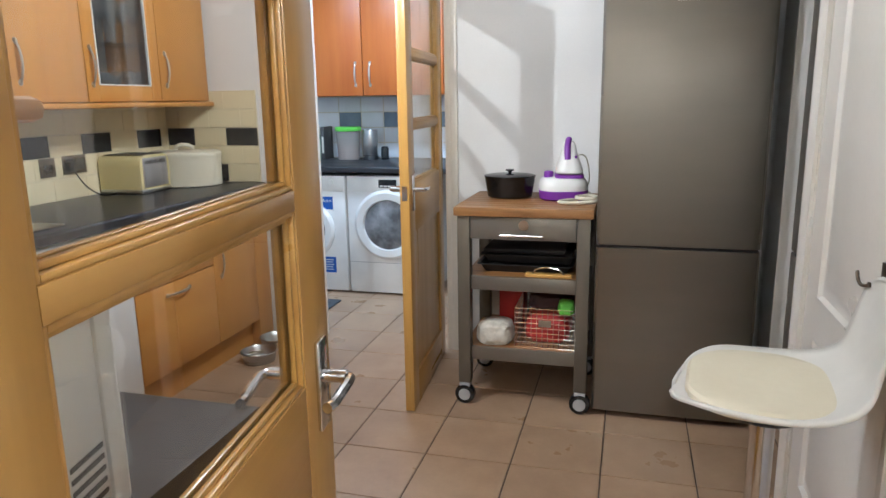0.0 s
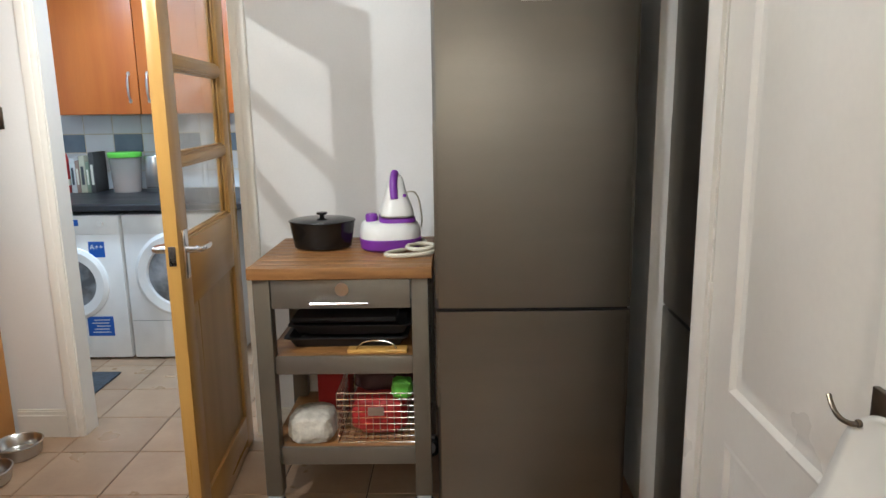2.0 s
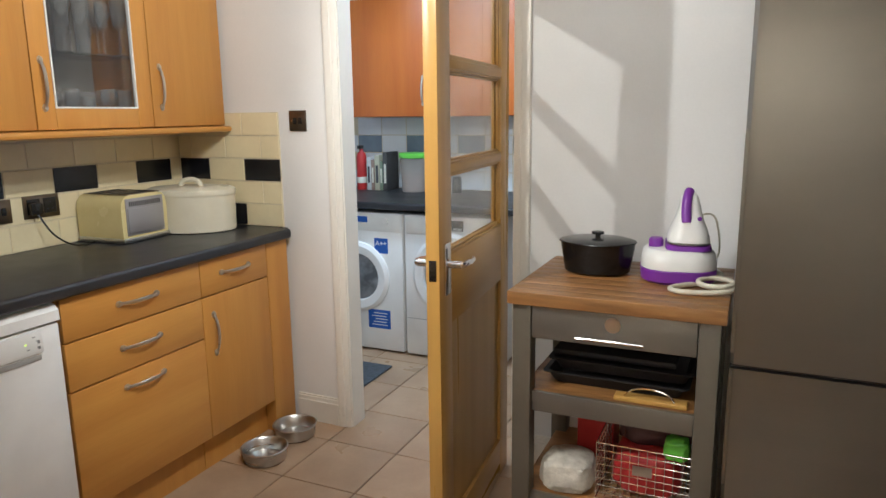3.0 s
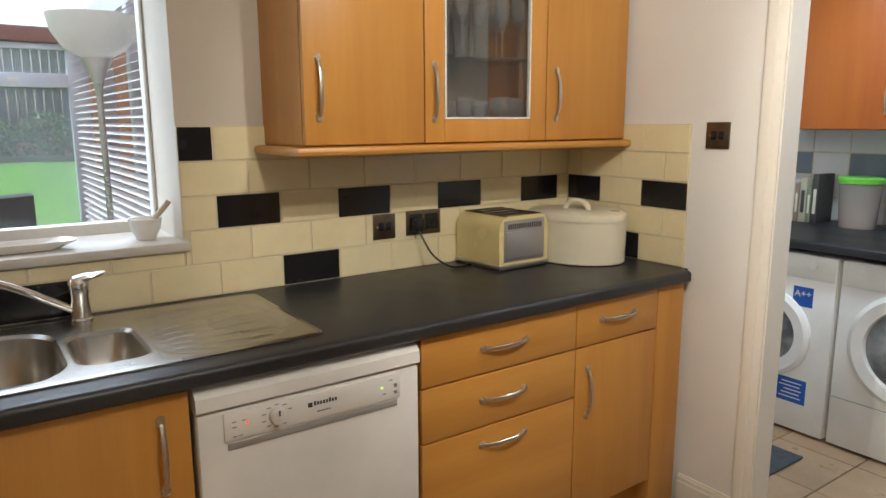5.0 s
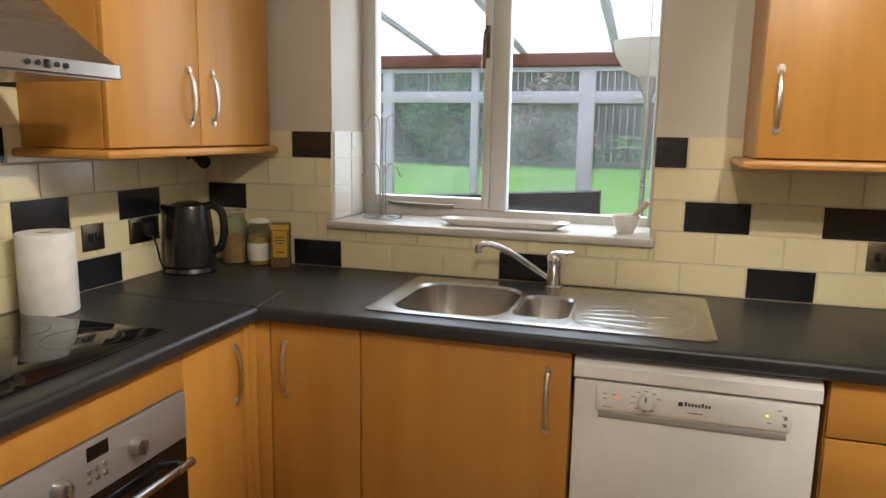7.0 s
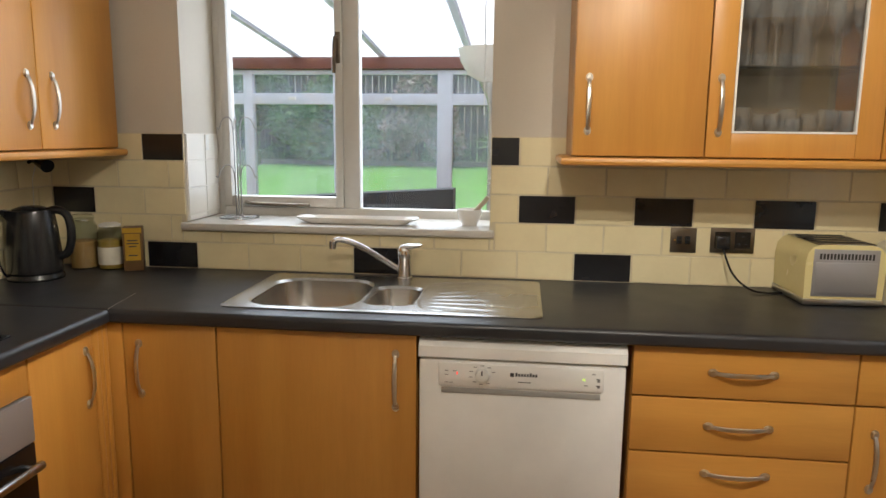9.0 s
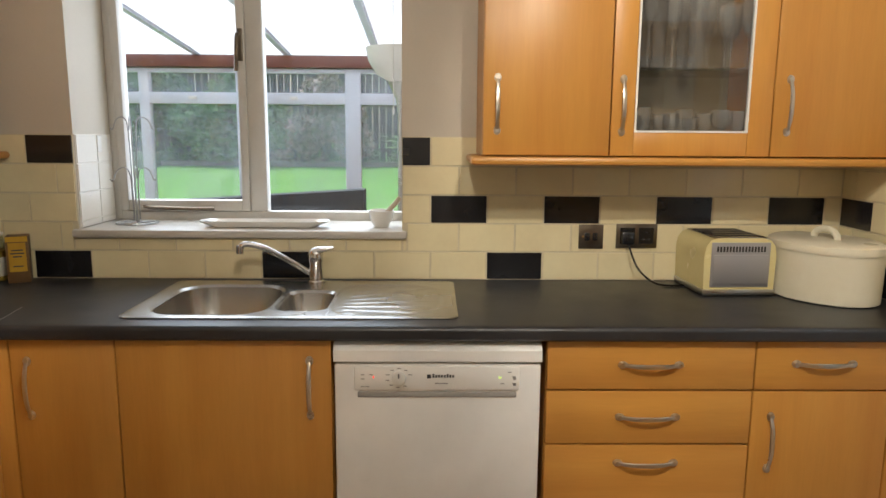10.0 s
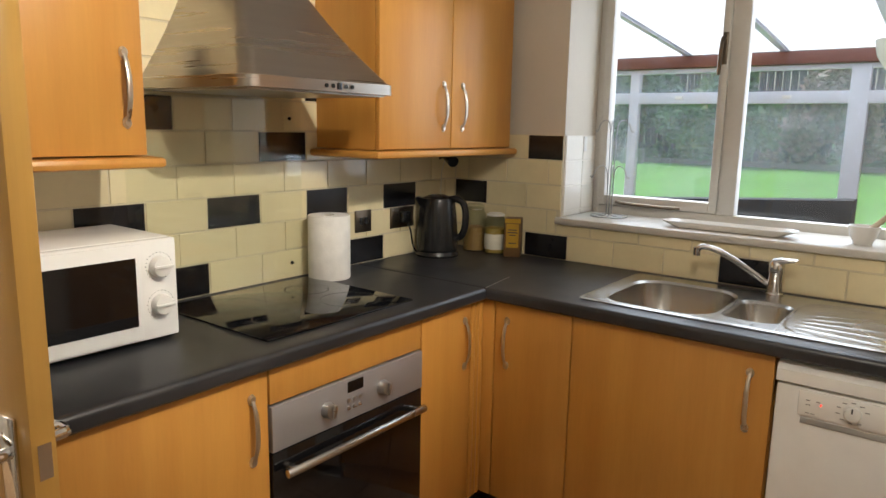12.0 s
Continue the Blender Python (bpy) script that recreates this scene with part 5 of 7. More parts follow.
mw = thing("microwave", pose(-0.965, 0.52, 0.9105), "white microwave oven with two dials on the worktop", "microwave")
part("body", B(-1.137, 0.40, 0.922, -0.657, 0.683, 1.168, b=0.006), WHITEA, mw)
part("fascia", B(-1.139, 0.683, 0.92, -0.655, 0.706, 1.166, b=0.005), WHITEA, mw)
md = part("door", B(-1.044, 0.706, 0.926, -0.659, 0.712, 1.16, b=0.003), WHITEA, mw, "white framed door")
part("door_window", B(-1.03, 0.7118, 0.962, -0.69, 0.7136, 1.128), BLACKGLASS, md, "dark glass window")
for z in (1.10, 1.005):
    kb = part("dial", cyl(bmesh.new(), (-1.092, 0.706, z), (-1.092, 0.728, z), 0.027, 0.024, 28, 0.003), WHITEP, mw, "white dial")
    part("dial_grip", B(-1.117, 0.727, z - 0.004, -1.067, 0.734, z + 0.004, b=0.002), WHITEP, kb)
    bm = bmesh.new()
    for k in range(20):
        a = radians(-60 + 300 * k / 19)
        box(bm, -1.092 + 0.034 * math.cos(a) - 0.001, 0.7055, z + 0.034 * math.sin(a) - 0.001, -1.092 + 0.034 * math.cos(a) + 0.001, 0.7068, z + 0.034 * math.sin(a) + 0.001)
    tagged(part("dial_marks", bm, PRINT, mw), kind="stuff")
bm = bmesh.new()
for k in range(6):
    z = 0.932 + 0.013 * k
    prism(bm, [(0.63, z), (0.675, z + 0.008), (0.675, z + 0.013), (0.63, z + 0.005)], 0, -0.6582, -0.6555)
part("vent_louvres", bm, PRINT, mw, "dark side louvres")
for x in (-1.125, -0.77):
    for y in (0.42, 0.62):
        part("foot", cyl(bmesh.new(), (x, y, 0.9105), (x, y, 0.924), 0.012, seg=10), BLACKP, mw)

pr = thing("paper_towel_roll", pose(-1.87, 0.475, 0.9105), "white paper towel roll standing by the hob", "paper towel")
part("roll", lathe(bmesh.new(), [(0.021, 0), (0.072, 0), (0.074, 0.004), (0.074, 0.22), (0.072, 0.224), (0.021, 0.224), (0.021, 0)], 40), PAPER, pr, local=True)
part("core", lathe(bmesh.new(), [(0.0195, 0.002), (0.0208, 0.002), (0.0208, 0.222), (0.0195, 0.222), (0.0195, 0.002)], 24), material("cardboard", (0.35, 0.24, 0.14), 0.9), pr, "cardboard core", local=True)

kt = thing("kettle", pose(-2.478, 0.484, 0.9105, 0, 0, 105) @ Matrix.Diagonal((1.15, 1.15, 1.18, 1)), "black plastic cordless kettle on its base", "kettle")
part("power_base", lathe(bmesh.new(), [(0, 0), (0.078, 0), (0.08, 0.006), (0.076, 0.018), (0, 0.018)], 32), BLACKP, kt, local=True)
kb = part("jug", lathe(bmesh.new(), [(0, 0.0185), (0.072, 0.0185), (0.076, 0.024), (0.075, 0.08), (0.069, 0.15), (0.063, 0.195), (0.06, 0.205), (0.03, 0.212), (0, 0.213)], 40), BLACKP, kt, "glossy black jug", local=True)
part("spout", loft(bmesh.new(), [[(-0.055, -0.022, 0.165), (-0.055, 0.022, 0.165), (-0.05, 0.022, 0.2), (-0.05, -0.022, 0.2)], [(-0.088, -0.006, 0.198), (-0.088, 0.006, 0.198), (-0.082, 0.006, 0.206), (-0.082, -0.006, 0.206)]], cap=True), BLACKP, kb, local=True)
part("handle", tube(bmesh.new(), [(0.045, 0, 0.2), (0.075, 0, 0.208), (0.105, 0, 0.19), (0.112, 0, 0.13), (0.1, 0, 0.075), (0.07, 0, 0.065)], 0.0125, 10, 2), BLACKP, kb, "black loop handle", local=True)
part("water_gauge", box(bmesh.new(), -0.009, 0.0715, 0.07, 0.009, 0.076, 0.155, 0.002), material("smoky_gauge", (0.09, 0.09, 0.095), 0.15), kb, "grey water gauge", local=True)
part("lid", lathe(bmesh.new(), [(0, 0.216), (0.028, 0.216), (0.04, 0.212), (0.05, 0.2085)][::-1], 28), BLACKP, kb, local=True)
part("cord", tube(bmesh.new(), [(-2.365, 0.41, 1.06), (-2.37, 0.43, 1.02), (-2.38, 0.43, 0.96), (-2.405, 0.43, 0.925), (-2.43, 0.445, 0.915)], 0.0036, 8, 3), BLACKP, kt, "black kettle flex")


def jar(x, y, r, h, fill, mat, label, clip):
    j = thing("storage_jar", pose(x, y, 0.9105), label, "jar", "jars by the kettle")
    part("glass", lathe(bmesh.new(), [(0, 0), (r, 0), (r, h * 0.78), (r * 0.8, h * 0.88), (r * 0.8, h * 0.92), (r * 0.76, h * 0.92), (r * 0.76, h * 0.87), (r * 0.95, h * 0.77), (r * 0.95, 0.004), (0, 0.004)], 28), JARGLASS, j, local=True)
    part("contents", lathe(bmesh.new(), [(0, 0.005), (r * 0.93, 0.005), (r * 0.93, h * fill), (r * 0.5, h * (fill + 0.03)), (0, h * (fill + 0.02))], 24), mat, j, local=True)
    part("lid", lathe(bmesh.new(), [(0, h * 0.921), (r * 0.84, h * 0.921), (r * 0.86, h * 0.96), (r * 0.6, h), (0, h)], 28), JARGLASS if clip else WHITEP, j, "clip-top glass lid" if clip else "pale screw lid", local=True)
    if clip:
        part("wire_clip", tube(bmesh.new(), [(r * 0.84 * math.cos(a), r * 0.84 * math.sin(a), h * 0.9) for a in np.linspace(0, 6.2, 20)], 0.0018, 5), CHROME, j, local=True)
    return j


jar(-2.688, 0.528, 0.05, 0.205, 0.5, FOOD, "glass clip-top jar half full of dry food", True)
j2 = jar(-2.69, 0.637, 0.046, 0.175, 0.62, MUSTARD, "small glass jar with a cream label", False)
part("jar_label", lathe(bmesh.new(), [(0.0462, 0.02), (0.0468, 0.021), (0.0468, 0.085), (0.0462, 0.086)], 28), LABELW, j2, "cream paper label", local=True)
cb = thing("carton", pose(-2.685, 0.732, 0.9105, 0, 0, 24) @ Matrix.Diagonal((1.1, 1.1, 1.12, 1)), "tall brown and yellow printed carton", "carton")
part("box", box(bmesh.new(), -0.03, -0.031, 0, 0.03, 0.031, 0.145, 0.001), material("brown_card", (0.16, 0.085, 0.03), 0.5, second=(0.13, 0.07, 0.025), scale=30), cb, local=True)
part("printed_panel", box(bmesh.new(), 0.0302, -0.024, 0.035, 0.0306, 0.024, 0.125), YELLOW, cb, "yellow printed panel", local=True)
part("printed_cap", box(bmesh.new(), 0.0302, -0.03, 0.128, 0.0306, 0.03, 0.144), YELLOW, cb, "yellow band", local=True)
bm = bmesh.new()
for z, w in ((0.10, 0.016), (0.09, 0.019), (0.08, 0.012), (0.05, 0.014)):
    box(bm, 0.0305, -w, z, 0.0309, w, z + 0.004)
tagged(part("print_lines", bm, PRINT, cb, "dark printed lines", local=True), kind="stuff")


# ---- switches and sockets ----
def plate(name, side, base, u0, u1, z0, z1, kind, label):
    p = thing(name, Matrix.Translation(fp(side, base, (u0 + u1) / 2, 0, z0)), label, "socket" if "socket" in name else "switch", "electrical plates")
    part("plate", fb(bmesh.new(), side, base, u0, 0.0005, z0, u1, 0.007, z1, 0.0015), BRONZE, p)
    zc, w = (z0 + z1) / 2, u1 - u0
    if kind == "double":
        for c in (u0 + w * 0.27, u0 + w * 0.73):
            part("insert", fb(bmesh.new(), side, base, c - 0.026, 0.007, zc - 0.028, c + 0.026, 0.0085, zc + 0.03), BRONZE if side == "S" else BLACKP, p)
            for du, dz in ((0, 0.014), (-0.011, -0.012), (0.011, -0.012)):
                part("pin_hole", fb(bmesh.new(), side, base, c + du - 0.004, 0.0084, zc + dz - 0.002, c + du + 0.004, 0.009, zc + dz + 0.002), BLACKM, p)
    else:
        for c in ((u0 + u1) / 2 - 0.014, (u0 + u1) / 2 + 0.014) if kind == "twin" else ((u0 + u1) / 2,):
            part("rocker", fb(bmesh.new(), side, base, c - 0.009, 0.006, zc - 0.014, c + 0.009, 0.0105, zc + 0.014, 0.002), BLACKP, p, "black rocker")
        part("screw", fb(bmesh.new(), side, base, u0 + 0.012, 0.007, zc - 0.003, u0 + 0.018, 0.008, zc + 0.003), CHROME, p)
    return p


def plug(side, base, u, z):
    g = thing("plug", Matrix.Translation(fp(side, base, u, 0.0, z)), "black mains plug in the wall socket", "plug", "plugs")
    part("plug_body", fb(bmesh.new(), side, base, u - 0.024, 0.009, z - 0.024, u + 0.024, 0.036, z + 0.024, 0.008), BLACKP, g)


TF = 0.009  # tile face in front of the wall
plate("wall_switch", "W", XW + TF, 2.70, 2.788, 1.027, 1.114, "twin", "bronze fused switch plate on the tiles")
plate("double_socket", "W", XW + TF, 2.835, 2.982, 1.03, 1.117, "double", "bronze double socket plate on the tiles")
plug("W", XW + TF, 2.872, 1.068)
plate("wall_switch", "S", YS + TF, -2.18, -2.092, 1.035, 1.12, "twin", "bronze cooker switch plate on the tiles")
plate("wall_switch", "S", YS + TF, -2.05, -1.965, 1.035, 1.12, "one", "bronze switch plate behind the paper roll")
plate("double_socket", "S", YS + TF, -2.44, -2.295, 1.03, 1.115, "double", "bronze double socket plate with the kettle plug")
plug("S", YS + TF, -2.365, 1.075)
lsw = plate("wall_switch", "N", YN, -2.098, -2.011, 1.338, 1.426, "twin", "dark bronze light switch beside the laundry door")
bm = cyl(bmesh.new(), (-2.60, 0.43, 1.325), (-2.56, 0.50, 1.30), 0.02, 0.024, 16)
cyl(bm, (-2.6, 0.43, 1.336), (-2.6, 0.43, 1.318), 0.014, seg=12)
cyl(bm, (-2.6, 0.43, 1.325), (-2.6, 0.395, 1.31), 0.006, seg=8)
solid("under_unit_lamp", bm, BLACKP, "small black swivel lamp under the wall unit", "lamp", at=(-2.6, 0.43, 1.336))

solid("lamp_flex", tube(bmesh.new(), [(-2.60, 0.43, 1.32), (-2.602, 0.405, 1.25), (-2.6, 0.402, 1.05), (-2.6, 0.404, 0.915)], 0.0017, 6), WHITEP, "thin white lamp flex hanging to the worktop", "cord", at=(-2.6, 0.404, 0.915))

# glass splashback with its screws
spl = thing("glass_splashback", pose(-1.51, YS + 0.02, 0.918), "clear glass splashback screwed over the tiles", "splashback")
part("glass_sheet", B(-1.825, YS + 0.0125, 0.919, -1.192, YS + 0.0165, 1.53), glass("splashback_glass", (0.98, 0.99, 0.98)), spl)
for x in (-1.775, -1.24):
    for z in (0.965, 1.463):
        part("screw", cyl(bmesh.new(), (x, YS + 0.0165, z), (x, YS + 0.021, z), 0.0065, 0.005, 14), BLACKP, spl, "dark fixing screw")

# ---- window board ----
mt = thing("mug_tree", pose(-2.9, 1.06, WIN[2] + 0.0285), "wire mug tree on the window sill", "mug tree")
CH2 = material("dull_chrome_wire", (0.4, 0.4, 0.4), 0.3, 1.0)
part("ring_foot", tube(bmesh.new(), [(0.075 * math.cos(a), 0.075 * math.sin(a), 0.004) for a in np.linspace(0, 2 * math.pi, 30)], 0.0024, 6), CH2, mt, local=True)
for k in range(6):
    a = k * math.pi / 3 + 0.3
    c, s = math.cos(a), math.sin(a)
    top = 0.365 if k % 2 == 0 else 0.18
    part("arm", tube(bmesh.new(), [(0.075 * c, 0.075 * s, 0.004), (0.012 * c, 0.012 * s, 0.004), (0.012 * c, 0.012 * s, 0.02), (0.012 * c, 0.012 * s, top), (0.03 * c, 0.03 * s, top + 0.035), (0.065 * c, 0.065 * s, top + 0.025), (0.08 * c, 0.08 * s, top - 0.02), (0.09 * c, 0.09 * s, top - 0.01)], 0.0024, 6, 2), CH2, mt, "bent wire arm", local=True)
bm = bmesh.new()
lp = lambda q, z, g=0: [(p[0], p[1], z) for p in rounded(0, 0, 0.05 * q, 0.235 * q - g, 0.035 * q)]
loft(bm, [lp(0.6, 0.0), lp(0.8, 0.003), lp(1.0, 0.022), lp(1.0, 0.025), lp(0.95, 0.025), lp(0.7, 0.008)], cap=True)
ds = solid("long_dish", bm, CERAMIC, "long white ceramic dish on the window sill", "dish", at=(0, 0, 0))
ds.matrix_basis = pose(-2.82, 1.56, WIN[2] + 0.0285)
mo = thing("mortar", pose(-2.845, 1.985, WIN[2] + 0.0285), "white ceramic mortar and pestle on the sill", "mortar")
part("bowl", lathe(bmesh.new(), [(0, 0), (0.028, 0), (0.03, 0.01), (0.042, 0.03), (0.048, 0.062), (0.043, 0.062), (0.036, 0.03), (0, 0.016)], 28), CERAMIC, mo, local=True)
part("pestle", tube(bmesh.new(), [(0.0, -0.01, 0.022), (0.005, 0.05, 0.085), (0.008, 0.07, 0.11)], 0.009, 10, 1), material("pestle_wood", (0.5, 0.4, 0.28), 0.6), mo, "pale pestle leaning in the bowl", local=True)
solid("blind_cord", tube(bmesh.new(), [(-2.90, 2.03, 2.14), (-2.90, 2.028, 1.75), (-2.90, 2.03, 1.5)], 0.0018, 6), WHITEP, "thin white pull cord hanging at the window", "cord", at=(-2.90, 2.03, 2.15))

# ---- pet bowls ----
for x, y in ((-2.015, 3.245), (-2.03, 3.475)):
    ob = solid("pet_bowl", lathe(bmesh.new(), [(0, 0.004), (0.07, 0.004), (0.078, 0.0), (0.084, 0.004), (0.092, 0.05), (0.098, 0.056), (0.092, 0.058), (0.085, 0.052), (0.072, 0.01), (0, 0.008)], 36), STEEL, "stainless steel pet bowl on the floor tiles", "pet bowl", "pet bowls", at=(0, 0, 0))
    ob.matrix_basis = pose(x, y, 0.002)

# ---- laundry ----
LY = 4.60
lw = thing("worktop", pose(-1.6, 5.0, 0.87), "dark laminate worktop over the laundry machines", "worktop")
part("slab", prism(bmesh.new(), [(p[0], p[1]) for p in edge_profile(4.56, YL - 0.002, -1)], 0, -2.955, -0.302), WORKTOP, lw)
unit("laundry_wall_unit", "N", 5.0, -2.662, -2.054, 1.388, 2.1, 0.31, [("door", -2.662, -2.054, 1.388, 2.1, (-2.108, 1.543, True, 0.172))], "cherry wall unit over the laundry worktop", "wall unit", "cherry wall units", CHERRY, plinth=False)
unit("laundry_wall_unit", "N", 5.0, -2.052, -1.442, 1.388, 2.1, 0.31, [("door", -2.052, -1.442, 1.388, 2.1, (-1.995, 1.543, True, 0.172))], "cherry wall unit over the tumble dryer", "wall unit", "cherry wall units", CHERRY, plinth=False)
unit("laundry_wall_unit", "N", 5.0, -1.44, -0.83, 1.388, 2.1, 0.31, [("door", -1.44, -0.83, 1.388, 2.1, None)], "plain cherry wall unit at the end of the row", "wall unit", "cherry wall units", CHERRY, plinth=False)


def laundry_machine(name, x0, x1, label, category, dryer):
    m = thing(name, pose((x0 + x1) / 2, 5.0, 0), label, category, "laundry machines")
    part("body", B(x0, LY + 0.012, 0.012, x1, 5.28, 0.845, b=0.01), WHITEA, m)
    fp_ = part("front_panel", B(x0 + 0.002, LY, 0.014, x1 - 0.002, LY + 0.012, 0.842, b=0.005), WHITEA, m)
    cx, cz, r = (x0 + x1) / 2, 0.505 if dryer else 0.455, 0.235 if dryer else 0.2
    bm = bmesh.new()
    lathe(bm, [(r + 0.012, 0.0), (r + 0.01, 0.012), (r - 0.01, 0.024), (r - 0.055, 0.02), (r - 0.062, 0.008), (r - 0.062, 0.0)], 56)
    bm.transform(Matrix.Translation((cx, LY, cz)) @ pose(0, 0, 0, 90, 0, 0))
    dr = part("door_ring", bm, WHITEA, fp_, "round white door")
    bm = bmesh.new()
    lathe(bm, [(r - 0.0625, 0.006), (r - 0.08, 0.012), (r * 0.35, 0.02), (0, 0.021)], 48)
    bm.transform(Matrix.Translation((cx, LY, cz)) @ pose(0, 0, 0, 90, 0, 0))
    part("door_glass", bm, DRUMGLASS, dr, "dark domed door glass")
    part("control_strip", B(x0 + 0.01, LY - 0.004, 0.735, x1 - 0.01, LY + 0.001, 0.835, b=0.003), WHITEP, fp_)
    if dryer:
        part("display", B(cx - 0.06, LY - 0.0055, 0.765, cx + 0.07, LY - 0.003, 0.822), BLACKP, fp_, "black display")
        for k in range(4):
            part("key", B(cx - 0.05 + 0.029 * k, LY - 0.0065, 0.77, cx - 0.028 + 0.029 * k, LY - 0.005, 0.782), WHITEP, fp_)
        part("kick_seam", B(x0 + 0.01, LY - 0.0012, 0.232, x1 - 0.01, LY + 0.002, 0.235), material("seam_grey", (0.3, 0.3, 0.31), 0.6), fp_)
    else:
        part("display", B(cx + 0.0, LY - 0.0055, 0.785, cx + 0.075, LY - 0.003, 0.82), BLUE, fp_, "blue display")
        part("dial", cyl(bmesh.new(), (cx + 0.2, LY - 0.004, 0.8), (cx + 0.2, LY - 0.02, 0.8), 0.016, seg=18), WHITEP, fp_)
        part("drawer_seam", B(x0 + 0.02, LY - 0.0052, 0.74, x0 + 0.2, LY - 0.004, 0.83, b=0.0005), WHITEA, fp_)
        part("rating_sticker", B(x1 - 0.185, LY - 0.0012, 0.605, x1 - 0.095, LY + 0.001, 0.695), BLUE, fp_, "blue energy sticker")
        part("notice_sticker", B(x1 - 0.24, LY - 0.0012, 0.145, x1 - 0.09, LY + 0.001, 0.26), BLUE, fp_, "blue notice sticker")
        bm = bmesh.new()
        for k in range(5):
            box(bm, x1 - 0.215 + 0.012 * (k % 3), LY - 0.0018, 0.165 + 0.018 * k, x1 - 0.11 - 0.008 * (k % 2), LY - 0.0008, 0.170 + 0.018 * k)
        part("sticker_print", bm, WHITEP, fp_, "white printed lines")
        cu = bpy.data.curves.new("letters", "FONT")
        cu.body, cu.size, cu.extrude, cu.align_x = "A++", 0.042, 0.0004, "CENTER"
        tx = new("letters", cu)
        tx.matrix_basis = pose(0, 0, 0)
        bpy.context.view_layer.update()
        me = bpy.data.meshes.new_from_object(tx.evaluated_get(bpy.context.evaluated_depsgraph_get()))
        bpy.data.objects.remove(tx)
        bm = bmesh.new()
        bm.from_mesh(me)
        bpy.data.meshes.remove(me)
        bm.transform(Matrix.Translation((x1 - 0.14, LY - 0.0016, 0.65)) @ pose(0, 0, 0, 90, 0, 0))
        part("rating_letters", bm, WHITEP, fp_, "white letters A++", smooth=False)
    for x in (x0 + 0.06, x1 - 0.06):
        part("foot", cyl(bmesh.new(), (x, LY + 0.06, 0), (x, LY + 0.06, 0.014), 0.02, seg=10), BLACKP, m)


laundry_machine("washing_machine", -2.662, -2.062, "white front-loading washing machine with blue stickers", "washing machine", False)
laundry_machine("tumble_dryer", -2.048, -1.448, "white tumble dryer with dark round door", "tumble dryer", True)
solid("floor_mat", B(-2.78, 4.03, 0.001, -2.03, 4.385, 0.012, b=0.004), GREYMAT, "dark grey ribbed floor mat in the laundry", "mat")
fe = thing("fire_extinguisher", pose(-2.645, 5.15, 0.9105) @ Matrix.Diagonal((0.85, 0.85, 1.12, 1)), "small red fire extinguisher on the worktop", "fire extinguisher")
part("cylinder", lathe(bmesh.new(), [(0, 0), (0.037, 0), (0.04, 0.006), (0.04, 0.19), (0.03, 0.215), (0.014, 0.228), (0.014, 0.24), (0, 0.24)], 28), RED, fe, local=True)
part("valve", box(bmesh.new(), -0.01, -0.045, 0.241, 0.01, 0.02, 0.262, 0.003), BLACKP, fe, "black valve and lever", local=True)
part("label_band", lathe(bmesh.new(), [(0.0402, 0.04), (0.0408, 0.041), (0.0408, 0.075), (0.0402, 0.076)], 28), LABELW, fe, local=True)
brnd = random.Random(7)
x = -2.59
for k, (w, h, c) in enumerate(((0.03, 0.215, (0.6, 0.58, 0.55)), (0.022, 0.2, (0.3, 0.2, 0.15)), (0.035, 0.23, (0.45, 0.42, 0.3)), (0.02, 0.19, (0.2, 0.24, 0.16)), (0.03, 0.25, (0.06, 0.055, 0.05)))):
    bk = thing("book", pose(x + w / 2, 5.2, 0.9105), "upright paperback cook book on the laundry worktop", "book", "books on the worktop")
    part("cover", B(x, 5.12, 0.9105, x + w, 5.28, 0.9105 + h, b=0.001), material(f"cover_{'abcde'[k]}", c, 0.5, scale=20, grain=0.1), bk)
    part("title_bar", B(x + w * 0.25, 5.1192, 0.96, x + w * 0.75, 5.1202, 0.96 + h * 0.5), LABELW if k in (1, 3, 4) else PRINT, bk)
    x += w + 0.004
tb = thing("food_tub", pose(-2.25, 5.15, 0.9105) @ Matrix.Diagonal((0.95, 0.95, 1.12, 1)), "clear plastic tub with a bright green lid", "tub")
part("tub", lathe(bmesh.new(), [(0, 0), (0.085, 0), (0.1, 0.2), (0.097, 0.2), (0.082, 0.004), (0, 0.004)], 32), CLEARPL, tb, local=True)
part("contents", lathe(bmesh.new(), [(0, 0.005), (0.08, 0.005), (0.088, 0.1), (0, 0.11)], 28), material("pale_meal", (0.42, 0.3, 0.24), 0.9, scale=60, grain=0.2), tb, local=True)
part("lid", lathe(bmesh.new(), [(0.099, 0.193), (0.106, 0.196), (0.106, 0.216), (0.1, 0.222), (0, 0.222)], 36), GREEN, tb, "bright green lid", local=True)
solid("steel_canister", lathe(bmesh.new(), [(0, 0), (0.056, 0), (0.058, 0.003), (0.058, 0.22), (0.055, 0.226), (0, 0.226)], 32, (-2.07, 5.15, 0.9105)), STEEL, "plain brushed steel canister on the worktop", "canister")
solid("black_jar", lathe(bmesh.new(), [(0, 0), (0.03, 0), (0.03, 0.085), (0.022, 0.1), (0, 0.1)], 20, (-1.96, 5.17, 0.9105)), BLACKP, "small black jar on the laundry worktop", "jar")

